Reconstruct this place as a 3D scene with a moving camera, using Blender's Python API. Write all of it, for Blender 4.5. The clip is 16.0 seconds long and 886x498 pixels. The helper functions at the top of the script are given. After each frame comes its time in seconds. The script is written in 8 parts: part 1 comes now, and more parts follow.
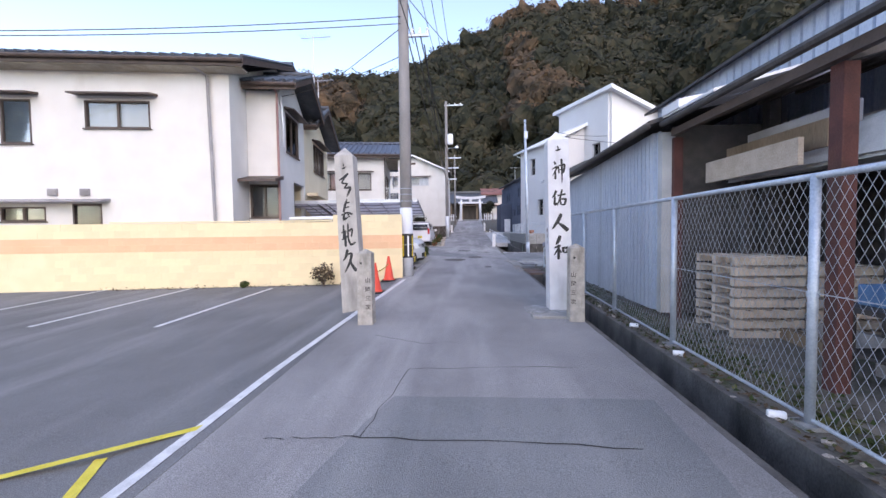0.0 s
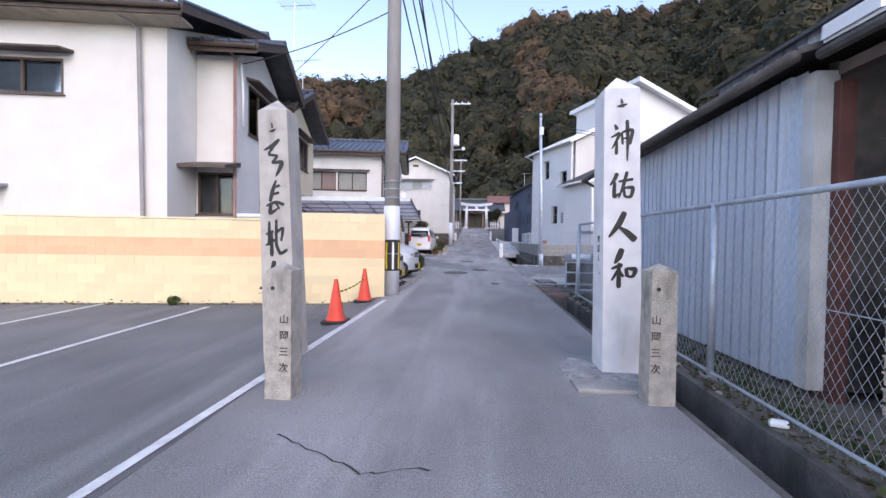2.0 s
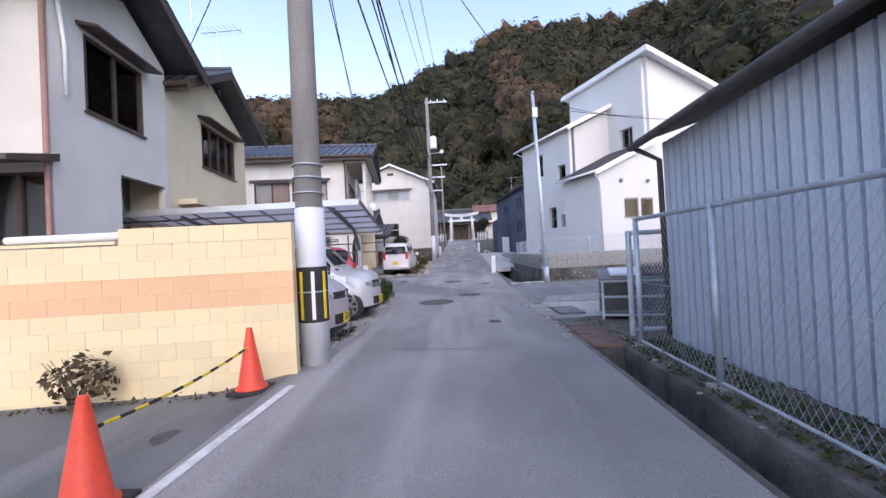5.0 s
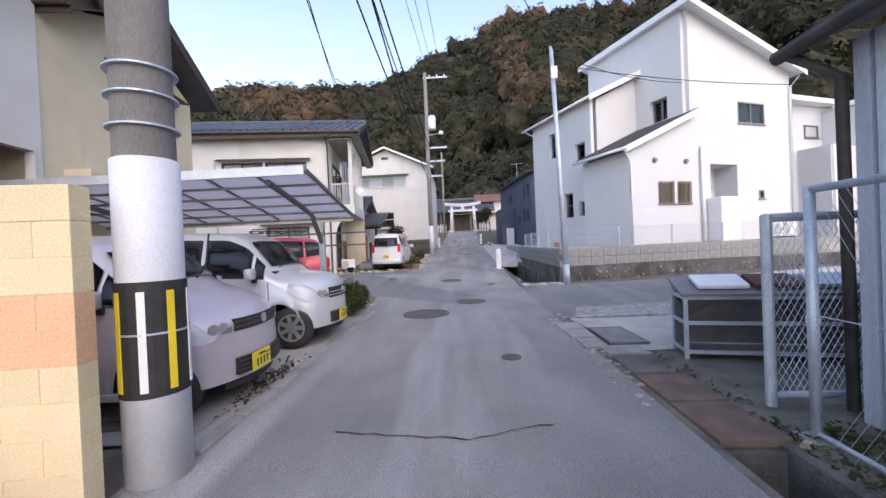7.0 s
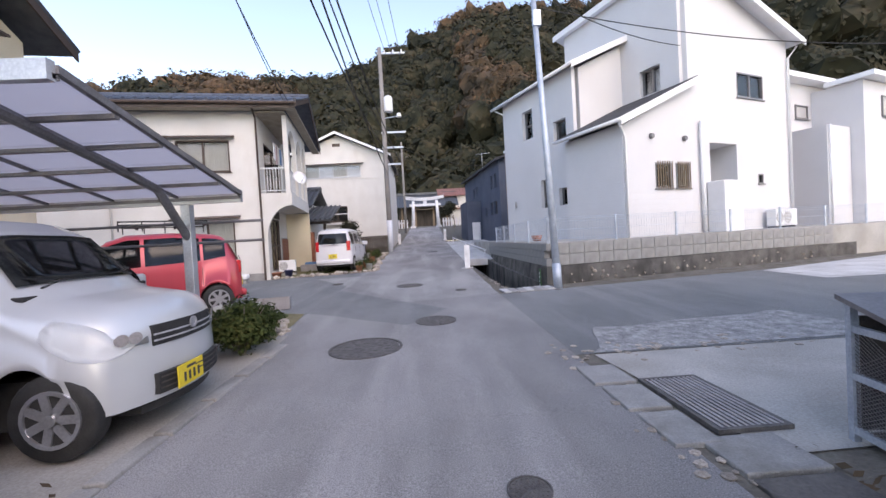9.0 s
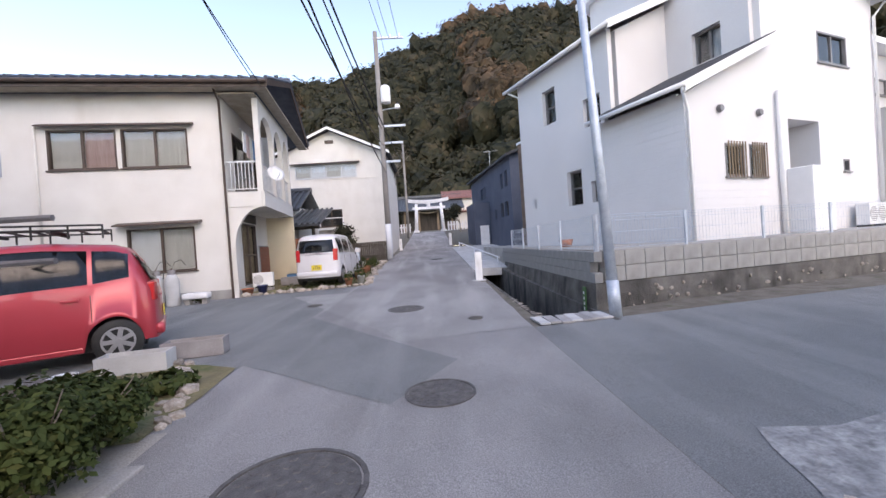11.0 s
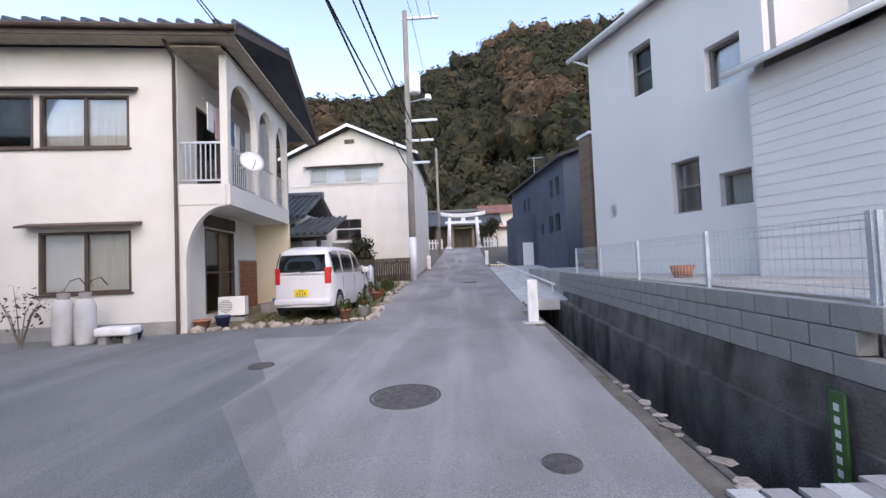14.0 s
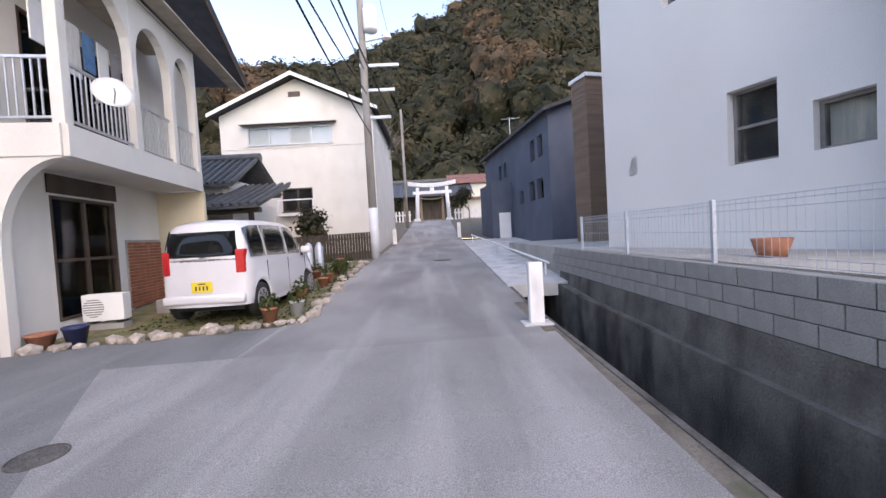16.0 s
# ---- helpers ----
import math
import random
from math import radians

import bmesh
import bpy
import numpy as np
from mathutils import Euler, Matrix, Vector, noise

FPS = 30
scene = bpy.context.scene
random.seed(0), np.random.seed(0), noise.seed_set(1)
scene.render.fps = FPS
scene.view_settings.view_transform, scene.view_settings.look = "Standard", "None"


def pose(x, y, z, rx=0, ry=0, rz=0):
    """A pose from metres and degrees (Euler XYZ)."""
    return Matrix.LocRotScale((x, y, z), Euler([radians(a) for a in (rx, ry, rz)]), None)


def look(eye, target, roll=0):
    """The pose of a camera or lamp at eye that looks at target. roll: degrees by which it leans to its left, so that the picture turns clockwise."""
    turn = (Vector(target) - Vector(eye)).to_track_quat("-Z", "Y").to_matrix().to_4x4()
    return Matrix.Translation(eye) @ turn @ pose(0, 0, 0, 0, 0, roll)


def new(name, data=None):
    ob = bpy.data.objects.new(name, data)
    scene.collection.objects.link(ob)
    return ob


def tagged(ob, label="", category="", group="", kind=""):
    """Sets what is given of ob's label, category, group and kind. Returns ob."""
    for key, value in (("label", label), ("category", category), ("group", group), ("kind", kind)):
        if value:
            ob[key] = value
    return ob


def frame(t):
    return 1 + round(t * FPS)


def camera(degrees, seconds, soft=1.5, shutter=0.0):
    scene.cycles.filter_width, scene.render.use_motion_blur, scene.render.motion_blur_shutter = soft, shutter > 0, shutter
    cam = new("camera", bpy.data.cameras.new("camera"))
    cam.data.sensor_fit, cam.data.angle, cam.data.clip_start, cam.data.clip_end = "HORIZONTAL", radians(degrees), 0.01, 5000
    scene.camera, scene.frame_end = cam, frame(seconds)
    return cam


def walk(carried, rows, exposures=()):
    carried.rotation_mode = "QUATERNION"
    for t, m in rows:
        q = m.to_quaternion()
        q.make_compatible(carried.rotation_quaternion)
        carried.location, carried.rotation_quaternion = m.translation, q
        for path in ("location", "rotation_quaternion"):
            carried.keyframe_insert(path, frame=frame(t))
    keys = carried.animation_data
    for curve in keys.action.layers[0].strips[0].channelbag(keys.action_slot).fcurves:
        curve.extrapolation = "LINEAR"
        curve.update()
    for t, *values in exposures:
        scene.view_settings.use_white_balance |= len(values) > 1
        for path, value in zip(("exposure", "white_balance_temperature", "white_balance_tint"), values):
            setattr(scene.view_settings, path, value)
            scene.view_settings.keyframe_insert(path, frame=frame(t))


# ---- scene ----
cam = camera(95.3, 16.0)
METRES, EYE, TILT, LEAN, TURN = 27.5, 1.4, 0.0, 0.0, 0.0
PATH = [
    (0, (0.98, 3.343, 1.765), (0.865, 5.338, 1.68), -0.7),
    (0.5, (0.972, 4.017, 1.773), (0.964, 6.014, 1.665), 0.8),
    (1, (1.019, 4.727, 1.792), (0.926, 6.725, 1.767), -0.4),
    (1.5, (1.027, 5.441, 1.762), (0.917, 7.435, 1.649), 2.4),
    (2, (1.048, 6.133, 1.734), (0.908, 8.127, 1.689), 0.9),
    (2.5, (1.063, 6.822, 1.747), (0.968, 8.819, 1.722), -1.5),
    (3, (1.029, 7.463, 1.765), (1.015, 9.463, 1.748), -2.1),
    (3.5, (1.058, 8.165, 1.771), (0.978, 10.162, 1.686), -2.2),
    (3.7, (1.03, 8.425, 1.776), (0.966, 10.422, 1.684), -1.3),
    (4, (1.008, 8.815, 1.793), (1.016, 10.814, 1.706), -1.3),
    (4.5, (1.081, 9.517, 1.813), (1.046, 11.516, 1.77), -1.8),
    (4.7, (1.136, 9.782, 1.805), (1.058, 11.78, 1.831), -2.9),
    (6.8, (1.184, 12.677, 1.885), (1.109, 14.675, 1.855), -2.3),
    (7, (1.21, 12.944, 1.873), (1.123, 14.942, 1.852), -2.4),
    (7.5, (1.211, 13.639, 1.859), (1.177, 15.638, 1.808), -2.0),
    (8, (1.211, 14.32, 1.858), (1.156, 16.319, 1.812), -0.8),
    (8.5, (1.24, 15.038, 1.846), (1.288, 17.036, 1.786), -2.2),
    (8.7, (1.26, 15.317, 1.826), (1.355, 17.314, 1.783), -3.3),
    (10.8, (1.37, 18.1, 1.883), (1.412, 20.097, 1.797), -2.2),
    (11, (1.386, 18.379, 1.897), (1.455, 20.378, 1.874), -3.9),
    (11.5, (1.387, 19.03, 1.943), (1.377, 21.03, 1.946), -2.7),
    (12, (1.399, 19.689, 1.969), (1.417, 21.688, 1.935), -5.0),
    (12.5, (1.461, 20.343, 1.984), (1.439, 22.343, 1.992), -4.5),
    (13, (1.476, 20.987, 1.971), (1.503, 22.986, 1.954), -2.8),
    (13.5, (1.537, 21.641, 1.954), (1.541, 23.64, 1.996), -2.6),
    (14, (1.48, 22.317, 1.986), (1.384, 24.313, 2.056), -2.2),
    (14.5, (1.453, 22.942, 1.987), (1.461, 24.942, 1.95), -4.0),
    (15, (1.429, 23.628, 2.011), (1.44, 25.628, 2.004), -3.2),
    (15.5, (1.436, 24.29, 2.024), (1.548, 26.286, 1.947), -2.7),
    (16, (1.458, 24.941, 2.043), (1.506, 26.94, 1.971), -3.3),
]
walk(cam, [(t, look(eye, target, roll)) for t, eye, target, roll in PATH],
     [(0.0, 0.95, 7200, 21), (4.7, 0.95, 7300, 21), (7.0, 0.94, 7800, 20), (11.0, 1.02, 7900, 19), (13.5, 1.04, 7800, 18), (15.0, 1.14, 8000, 19), (16.0, 1.24, 8200, 20)])

# ---- sky, sun, exposure ----
world = bpy.data.worlds.new("sky")
scene.world = world
world.use_nodes = True
wn = world.node_tree.nodes
bg = wn["Background"]
sky = wn.new("ShaderNodeTexSky")
sky.sky_type = "NISHITA"
sky.sun_disc = False
sky.sun_elevation, sky.sun_rotation = radians(38), radians(159)
sky.air_density, sky.dust_density, sky.ozone_density = 1.0, 0.6, 1.6
world.node_tree.links.new(sky.outputs[0], bg.inputs[0])
bg.inputs[1].default_value = 0.25
sun_data = bpy.data.lights.new("sun", "SUN")
sun_data.energy, sun_data.angle, sun_data.color = 0.44, radians(45), (1.0, 0.86, 0.72)
sun_lamp = new("sun", sun_data)
sun_lamp.matrix_world = look((10.5, -27, 22.5), (0, 0, 0))


# ---- materials ----
def node_mat(name, rough=0.8, metal=0.0):
    m = bpy.data.materials.new(name)
    m.use_nodes = True
    nt = m.node_tree
    p = nt.nodes["Principled BSDF"]
    p.inputs["Roughness"].default_value, p.inputs["Metallic"].default_value = rough, metal
    return m, nt, p


def surface(name, a, b, rough=0.8, scale=3.0, grain=60.0, bump=0.15, metal=0.0, stain=None, stretch=(1, 1, 1), rand=0.0, contrast=0.2, stain_at=0.56, speck=0.35):
    """Two tones mixed by broad noise, fine grain over it, a stain colour with streaks, and bump."""
    m, nt, p = node_mat(name, rough, metal)
    n, l = nt.nodes, nt.links
    tc = n.new("ShaderNodeTexCoord")
    mp = n.new("ShaderNodeMapping")
    mp.inputs["Scale"].default_value = stretch
    l.new(tc.outputs["Object"], mp.inputs[0])
    big, fine = n.new("ShaderNodeTexNoise"), n.new("ShaderNodeTexNoise")
    big.inputs["Scale"].default_value, big.inputs["Detail"].default_value = scale, 6
    fine.inputs["Scale"].default_value, fine.inputs["Detail"].default_value = grain, 3
    for t in (big, fine):
        l.new(mp.outputs[0], t.inputs["Vector"])
    r = n.new("ShaderNodeValToRGB")
    r.color_ramp.elements[0].position, r.color_ramp.elements[1].position = 0.5 - contrast, 0.5 + contrast
    r.color_ramp.elements[0].color, r.color_ramp.elements[1].color = (*a, 1), (*b, 1)
    l.new(big.outputs[0], r.inputs[0])
    out = r.outputs[0]
    mix = n.new("ShaderNodeMixRGB")
    mix.blend_type = "OVERLAY"
    mix.inputs[0].default_value = speck
    l.new(out, mix.inputs[1])
    l.new(fine.outputs[0], mix.inputs[2])
    out = mix.outputs[0]
    if stain:
        st = n.new("ShaderNodeTexNoise")
        st.inputs["Scale"].default_value, st.inputs["Detail"].default_value = scale * 0.55, 8
        m2 = n.new("ShaderNodeMapping")
        m2.inputs["Scale"].default_value, m2.inputs["Location"].default_value = (stretch[0] * 1.6, stretch[1] * 1.6, stretch[2] * 0.45), (3.1, 7.7, 1.3)
        l.new(tc.outputs["Object"], m2.inputs[0])
        l.new(m2.outputs[0], st.inputs["Vector"])
        rr = n.new("ShaderNodeValToRGB")
        rr.color_ramp.elements[0].position, rr.color_ramp.elements[1].position = stain_at, stain_at + 0.22
        l.new(st.outputs[0], rr.inputs[0])
        mx = n.new("ShaderNodeMixRGB")
        l.new(rr.outputs[0], mx.inputs[0])
        l.new(out, mx.inputs[1])
        mx.inputs[2].default_value = (*stain, 1)
        out = mx.outputs[0]
    if rand:
        oi, mul = n.new("ShaderNodeObjectInfo"), n.new("ShaderNodeMapRange")
        mul.inputs[3].default_value, mul.inputs[4].default_value = 1 - rand, 1 + rand
        l.new(oi.outputs["Random"], mul.inputs[0])
        hs = n.new("ShaderNodeHueSaturation")
        l.new(mul.outputs[0], hs.inputs["Value"])
        l.new(out, hs.inputs["Color"])
        out = hs.outputs[0]
    l.new(out, p.inputs["Base Color"])
    if bump:
        bp = n.new("ShaderNodeBump")
        bp.inputs["Strength"].default_value, bp.inputs["Distance"].default_value = bump, 0.02
        l.new(fine.outputs[0], bp.inputs["Height"])
        l.new(bp.outputs[0], p.inputs["Normal"])
    return m


def leaf_mat(name, a, b, c):
    """Leaves that vary from clump to clump."""
    m, nt, p = node_mat(name, 0.75)
    n, l = nt.nodes, nt.links
    geo, tc, noi = n.new("ShaderNodeNewGeometry"), n.new("ShaderNodeTexCoord"), n.new("ShaderNodeTexNoise")
    noi.inputs["Scale"].default_value, noi.inputs["Detail"].default_value = 0.16, 4
    l.new(tc.outputs["Object"], noi.inputs["Vector"])
    add = n.new("ShaderNodeMath")
    add.operation = "MULTIPLY_ADD"
    add.inputs[1].default_value = 0.26
    l.new(geo.outputs["Random Per Island"], add.inputs[0])
    l.new(noi.outputs[0], add.inputs[2])
    r = n.new("ShaderNodeValToRGB")
    e = r.color_ramp.elements
    e[0].position, e[1].position = 0.45, 0.9
    e[0].color, e[1].color = (*a, 1), (*c, 1)
    mid = e.new(0.66)
    mid.color = (*b, 1)
    l.new(add.outputs[0], r.inputs[0])
    l.new(r.outputs[0], p.inputs["Base Color"])
    p.inputs["Specular IOR Level"].default_value = 0.15
    return m


def glass_mat(name, tint, see=0.6):
    m = bpy.data.materials.new(name)
    m.use_nodes = True
    nt = m.node_tree
    n, l = nt.nodes, nt.links
    n.remove(n["Principled BSDF"])
    tr, gl, fr, mx = n.new("ShaderNodeBsdfTransparent"), n.new("ShaderNodeBsdfGlossy"), n.new("ShaderNodeFresnel"), n.new("ShaderNodeMixShader")
    tr.inputs[0].default_value = (*[t * see for t in tint], 1)
    gl.inputs["Roughness"].default_value = 0.03
    fr.inputs[0].default_value = 1.5
    l.new(fr.outputs[0], mx.inputs[0])
    l.new(tr.outputs[0], mx.inputs[1])
    l.new(gl.outputs[0], mx.inputs[2])
    l.new(mx.outputs[0], n["Material Output"].inputs[0])
    return m


def car_paint(name, col, metal=0.4):
    m, nt, p = node_mat(name, 0.35, metal)
    n, l = nt.nodes, nt.links
    noi, r = n.new("ShaderNodeTexNoise"), n.new("ShaderNodeValToRGB")
    noi.inputs["Scale"].default_value = 4
    r.color_ramp.elements[0].color, r.color_ramp.elements[1].color = (*[c * 0.88 for c in col], 1), (*[min(1, c * 1.06) for c in col], 1)
    l.new(noi.outputs[0], r.inputs[0])
    l.new(r.outputs[0], p.inputs["Base Color"])
    p.inputs["Coat Weight"].default_value, p.inputs["Coat Roughness"].default_value = 0.6, 0.06
    return m


def road_mat(name, lo, hi, worn):
    """Worn asphalt: broad tone patches, streaks along the lane, coarse aggregate and its relief."""
    m, nt, p = node_mat(name, 0.88)
    n, l = nt.nodes, nt.links
    tc = n.new("ShaderNodeTexCoord")

    def field(scale, detail, stretch=(1, 1, 1), lo_=0.4, hi_=0.6):
        mp, t, r = n.new("ShaderNodeMapping"), n.new("ShaderNodeTexNoise"), n.new("ShaderNodeMapRange")
        mp.inputs["Scale"].default_value = stretch
        l.new(tc.outputs["Object"], mp.inputs[0])
        t.inputs["Scale"].default_value, t.inputs["Detail"].default_value = scale, detail
        l.new(mp.outputs[0], t.inputs["Vector"])
        r.inputs[1].default_value, r.inputs[2].default_value = lo_, hi_
        l.new(t.outputs[0], r.inputs[0])
        return r.outputs[0]

    def blend(fac, a, b, kind="MIX"):
        x = n.new("ShaderNodeMixRGB")
        x.blend_type = kind
        for i, v in enumerate((fac, a, b)):
            if isinstance(v, (int, float)):
                x.inputs[i].default_value = v
            elif isinstance(v, tuple):
                x.inputs[i].default_value = (*v, 1)
            else:
                l.new(v, x.inputs[i])
        return x.outputs[0]
    base = blend(field(0.9, 7, (1, 0.6, 1), 0.36, 0.64), lo, hi)
    streak = field(1.1, 6, (1.6, 0.16, 1), 0.5, 0.75)
    base = blend(streak, base, worn)
    grit = field(130, 3, (1, 1, 1), 0.3, 0.7)
    base = blend(0.38, base, grit, "OVERLAY")
    pale = field(140, 2, (1, 1, 1), 0.66, 0.76)
    base = blend(pale, base, tuple(min(0.5, c * 1.3) for c in worn))
    l.new(base, p.inputs["Base Color"])
    bp = n.new("ShaderNodeBump")
    bp.inputs["Strength"].default_value, bp.inputs["Distance"].default_value = 0.7, 0.012
    l.new(grit, bp.inputs["Height"])
    l.new(bp.outputs[0], p.inputs["Normal"])
    return m


M = dict(
    asphalt=road_mat("asphalt", (0.225, 0.219, 0.22), (0.325, 0.317, 0.317), (0.41, 0.4, 0.398)),
    asphalt_lot=road_mat("asphalt_lot", (0.145, 0.147, 0.15), (0.2, 0.202, 0.206), (0.26, 0.26, 0.262)),
    asphalt_patch=road_mat("asphalt_patch", (0.18, 0.186, 0.19), (0.235, 0.241, 0.245), (0.28, 0.284, 0.286)),
    asphalt_pale=road_mat("asphalt_pale", (0.255, 0.25, 0.248), (0.36, 0.353, 0.35), (0.435, 0.427, 0.422)),
    line=surface("line_paint", (0.5, 0.5, 0.5), (0.72, 0.72, 0.72), 0.7, 9, 90, 0.3, stain=(0.25, 0.25, 0.25), stain_at=0.6),
    line_y=surface("line_yellow", (0.62, 0.5, 0.04), (0.75, 0.62, 0.08), 0.7, 9, 90, 0.3, stain=(0.25, 0.22, 0.1), stain_at=0.62),
    concrete=surface("concrete", (0.24, 0.235, 0.228), (0.37, 0.36, 0.345), 0.9, 2.2, 80, 0.4, stain=(0.14, 0.135, 0.12)),
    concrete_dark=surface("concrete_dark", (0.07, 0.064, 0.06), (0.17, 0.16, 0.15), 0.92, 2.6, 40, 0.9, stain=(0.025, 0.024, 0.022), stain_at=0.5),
    concrete_rough=surface("concrete_rough", (0.2, 0.2, 0.2), (0.36, 0.355, 0.35), 0.9, 7, 30, 1.0, stain=(0.46, 0.455, 0.45), contrast=0.16, speck=0.6),
    concrete_pale=surface("concrete_pale", (0.42, 0.42, 0.42), (0.58, 0.58, 0.58), 0.9, 2.4, 80, 0.3, stain=(0.25, 0.24, 0.22)),
    dirt=surface("dirt", (0.11, 0.095, 0.078), (0.2, 0.18, 0.15), 0.95, 3.5, 40, 0.9, stain=(0.07, 0.085, 0.04)),
    yard=surface("yard", (0.33, 0.31, 0.28), (0.45, 0.43, 0.4), 0.95, 1.5, 60, 0.6),
    soil=surface("soil", (0.14, 0.12, 0.07), (0.25, 0.21, 0.11), 0.95, 4, 40, 0.9, stain=(0.09, 0.11, 0.035), stain_at=0.48),
    stone=surface("stone", (0.4, 0.375, 0.345), (0.54, 0.505, 0.465), 0.85, 5, 160, 0.5, stain=(0.27, 0.245, 0.22), stain_at=0.5),
    stone_pale=surface("stone_pale", (0.6, 0.6, 0.63), (0.72, 0.72, 0.74), 0.8, 5, 180, 0.35, stain=(0.5, 0.49, 0.49)),
    stone_worn=surface("stone_worn", (0.32, 0.3, 0.27), (0.52, 0.48, 0.43), 0.9, 9, 90, 1.0, stain=(0.17, 0.16, 0.13)),
    ink=surface("black_paint", (0.012, 0.012, 0.012), (0.03, 0.03, 0.03), 0.6, 20, 90, 0.1),
    stucco=surface("stucco_white", (0.64, 0.61, 0.57), (0.72, 0.695, 0.66), 0.9, 1.2, 110, 0.35, stain=(0.6, 0.56, 0.51), stain_at=0.58),
    stucco_cream=surface("stucco_cream", (0.66, 0.56, 0.4), (0.74, 0.64, 0.47), 0.9, 1.2, 110, 0.35, stain=(0.55, 0.46, 0.34), stain_at=0.6),
    wall_cream=surface("wall_cream", (0.74, 0.6, 0.36), (0.82, 0.69, 0.45), 0.9, 1.4, 70, 0.35, stain=(0.6, 0.47, 0.28), rand=0.05, stain_at=0.6),
    wall_peach=surface("wall_peach", (0.74, 0.43, 0.25), (0.78, 0.52, 0.32), 0.9, 1.1, 70, 0.35, stain=(0.72, 0.3, 0.1), rand=0.05, stain_at=0.6),
    siding=surface("siding_white", (0.62, 0.61, 0.615), (0.67, 0.66, 0.665), 0.7, 0.8, 90, 0.12),
    siding_brown=surface("siding_brown", (0.16, 0.105, 0.075), (0.23, 0.155, 0.11), 0.8, 2, 60, 0.3, stretch=(0.3, 0.3, 3)),
    siding_blue=surface("siding_slate", (0.062, 0.078, 0.115), (0.09, 0.108, 0.15), 0.75, 1, 60, 0.2),
    trim=surface("trim_white", (0.76, 0.76, 0.76), (0.82, 0.82, 0.82), 0.5, 3, 60, 0.05),
    corr=surface("corrugated_sheet", (0.42, 0.48, 0.58), (0.54, 0.6, 0.69), 0.6, 1.5, 60, 0.1, metal=0.15, stain=(0.28, 0.3, 0.34), stretch=(1, 1, 0.25)),
    roof_white=surface("roof_sheet_white", (0.7, 0.7, 0.72), (0.8, 0.8, 0.82), 0.6, 2, 60, 0.1),
    galv=surface("galvanised", (0.4, 0.45, 0.52), (0.55, 0.6, 0.66), 0.5, 6, 60, 0.1, metal=0.5),
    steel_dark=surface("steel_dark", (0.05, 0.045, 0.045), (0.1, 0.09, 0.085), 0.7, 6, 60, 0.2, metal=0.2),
    steel_red=surface("steel_red", (0.07, 0.025, 0.022), (0.12, 0.04, 0.032), 0.75, 5, 60, 0.3, stain=(0.08, 0.04, 0.03)),
    rust=surface("rust_plate", (0.12, 0.075, 0.06), (0.2, 0.125, 0.1), 0.85, 4, 60, 0.4, stain=(0.09, 0.07, 0.06)),
    wood=surface("wood_weathered", (0.17, 0.12, 0.08), (0.3, 0.22, 0.15), 0.85, 3, 50, 0.4, stretch=(1, 1, 0.2)),
    wood_pale=surface("wood_pallet", (0.5, 0.4, 0.31), (0.66, 0.55, 0.45), 0.85, 5, 50, 0.4, rand=0.15),
    wood_grey=surface("wood_grey", (0.26, 0.25, 0.245), (0.4, 0.39, 0.385), 0.85, 4, 50, 0.4, stretch=(1, 0.2, 1), rand=0.2),
    wood_dark=surface("wood_dark", (0.035, 0.028, 0.022), (0.075, 0.06, 0.048), 0.8, 3, 50, 0.4, stretch=(1, 1, 0.2), rand=0.2),
    tile=surface("roof_tile_dark", (0.045, 0.05, 0.058), (0.08, 0.086, 0.098), 0.45, 5, 60, 0.2, rand=0.2),
    tile_blue=surface("roof_tile_slate", (0.05, 0.06, 0.085), (0.085, 0.1, 0.135), 0.5, 4, 60, 0.2, rand=0.1),
    roof_dark=surface("roof_shingle", (0.035, 0.035, 0.038), (0.06, 0.06, 0.064), 0.85, 3, 90, 0.4),
    roof_red=surface("roof_red", (0.2, 0.09, 0.075), (0.28, 0.13, 0.11), 0.8, 3, 60, 0.3),
    eave=surface("eave_board", (0.3, 0.26, 0.2), (0.42, 0.37, 0.3), 0.85, 4, 60, 0.2),
    brown=surface("brown_metal", (0.055, 0.036, 0.028), (0.095, 0.064, 0.05), 0.55, 4, 60, 0.1),
    pinkpipe=surface("pipe_rust_pink", (0.32, 0.17, 0.15), (0.42, 0.24, 0.21), 0.6, 4, 60, 0.1),
    greypipe=surface("pipe_grey", (0.24, 0.22, 0.22), (0.34, 0.32, 0.32), 0.6, 4, 60, 0.1),
    curtain=surface("curtain_pale", (0.5, 0.48, 0.44), (0.66, 0.64, 0.6), 0.95, 14, 90, 0.1, stretch=(3, 3, 0.1)),
    curtain_pink=surface("curtain_pink", (0.42, 0.28, 0.26), (0.6, 0.45, 0.42), 0.95, 14, 90, 0.1, stretch=(3, 3, 0.1)),
    # near-black back sheet: the shade of an unlit room put into the colour
    dark_in=surface("painted_room_shade", (0.018, 0.018, 0.02), (0.035, 0.035, 0.038), 0.9, 2, 40, 0.1),
    glass=glass_mat("window_glass", (0.95, 0.98, 1.0), 0.95),
    glass_dark=glass_mat("car_glass", (0.8, 0.9, 0.95), 0.35),
    clear=glass_mat("lamp_lens", (0.95, 0.97, 1.0), 0.9),
    polycarb=surface("carport_panel", (0.42, 0.4, 0.42), (0.55, 0.52, 0.54), 0.5, 2, 40, 0.1, stain=(0.3, 0.28, 0.28)),
    alu=surface("aluminium_bronze", (0.17, 0.16, 0.165), (0.25, 0.24, 0.245), 0.45, 4, 60, 0.05, metal=0.5),
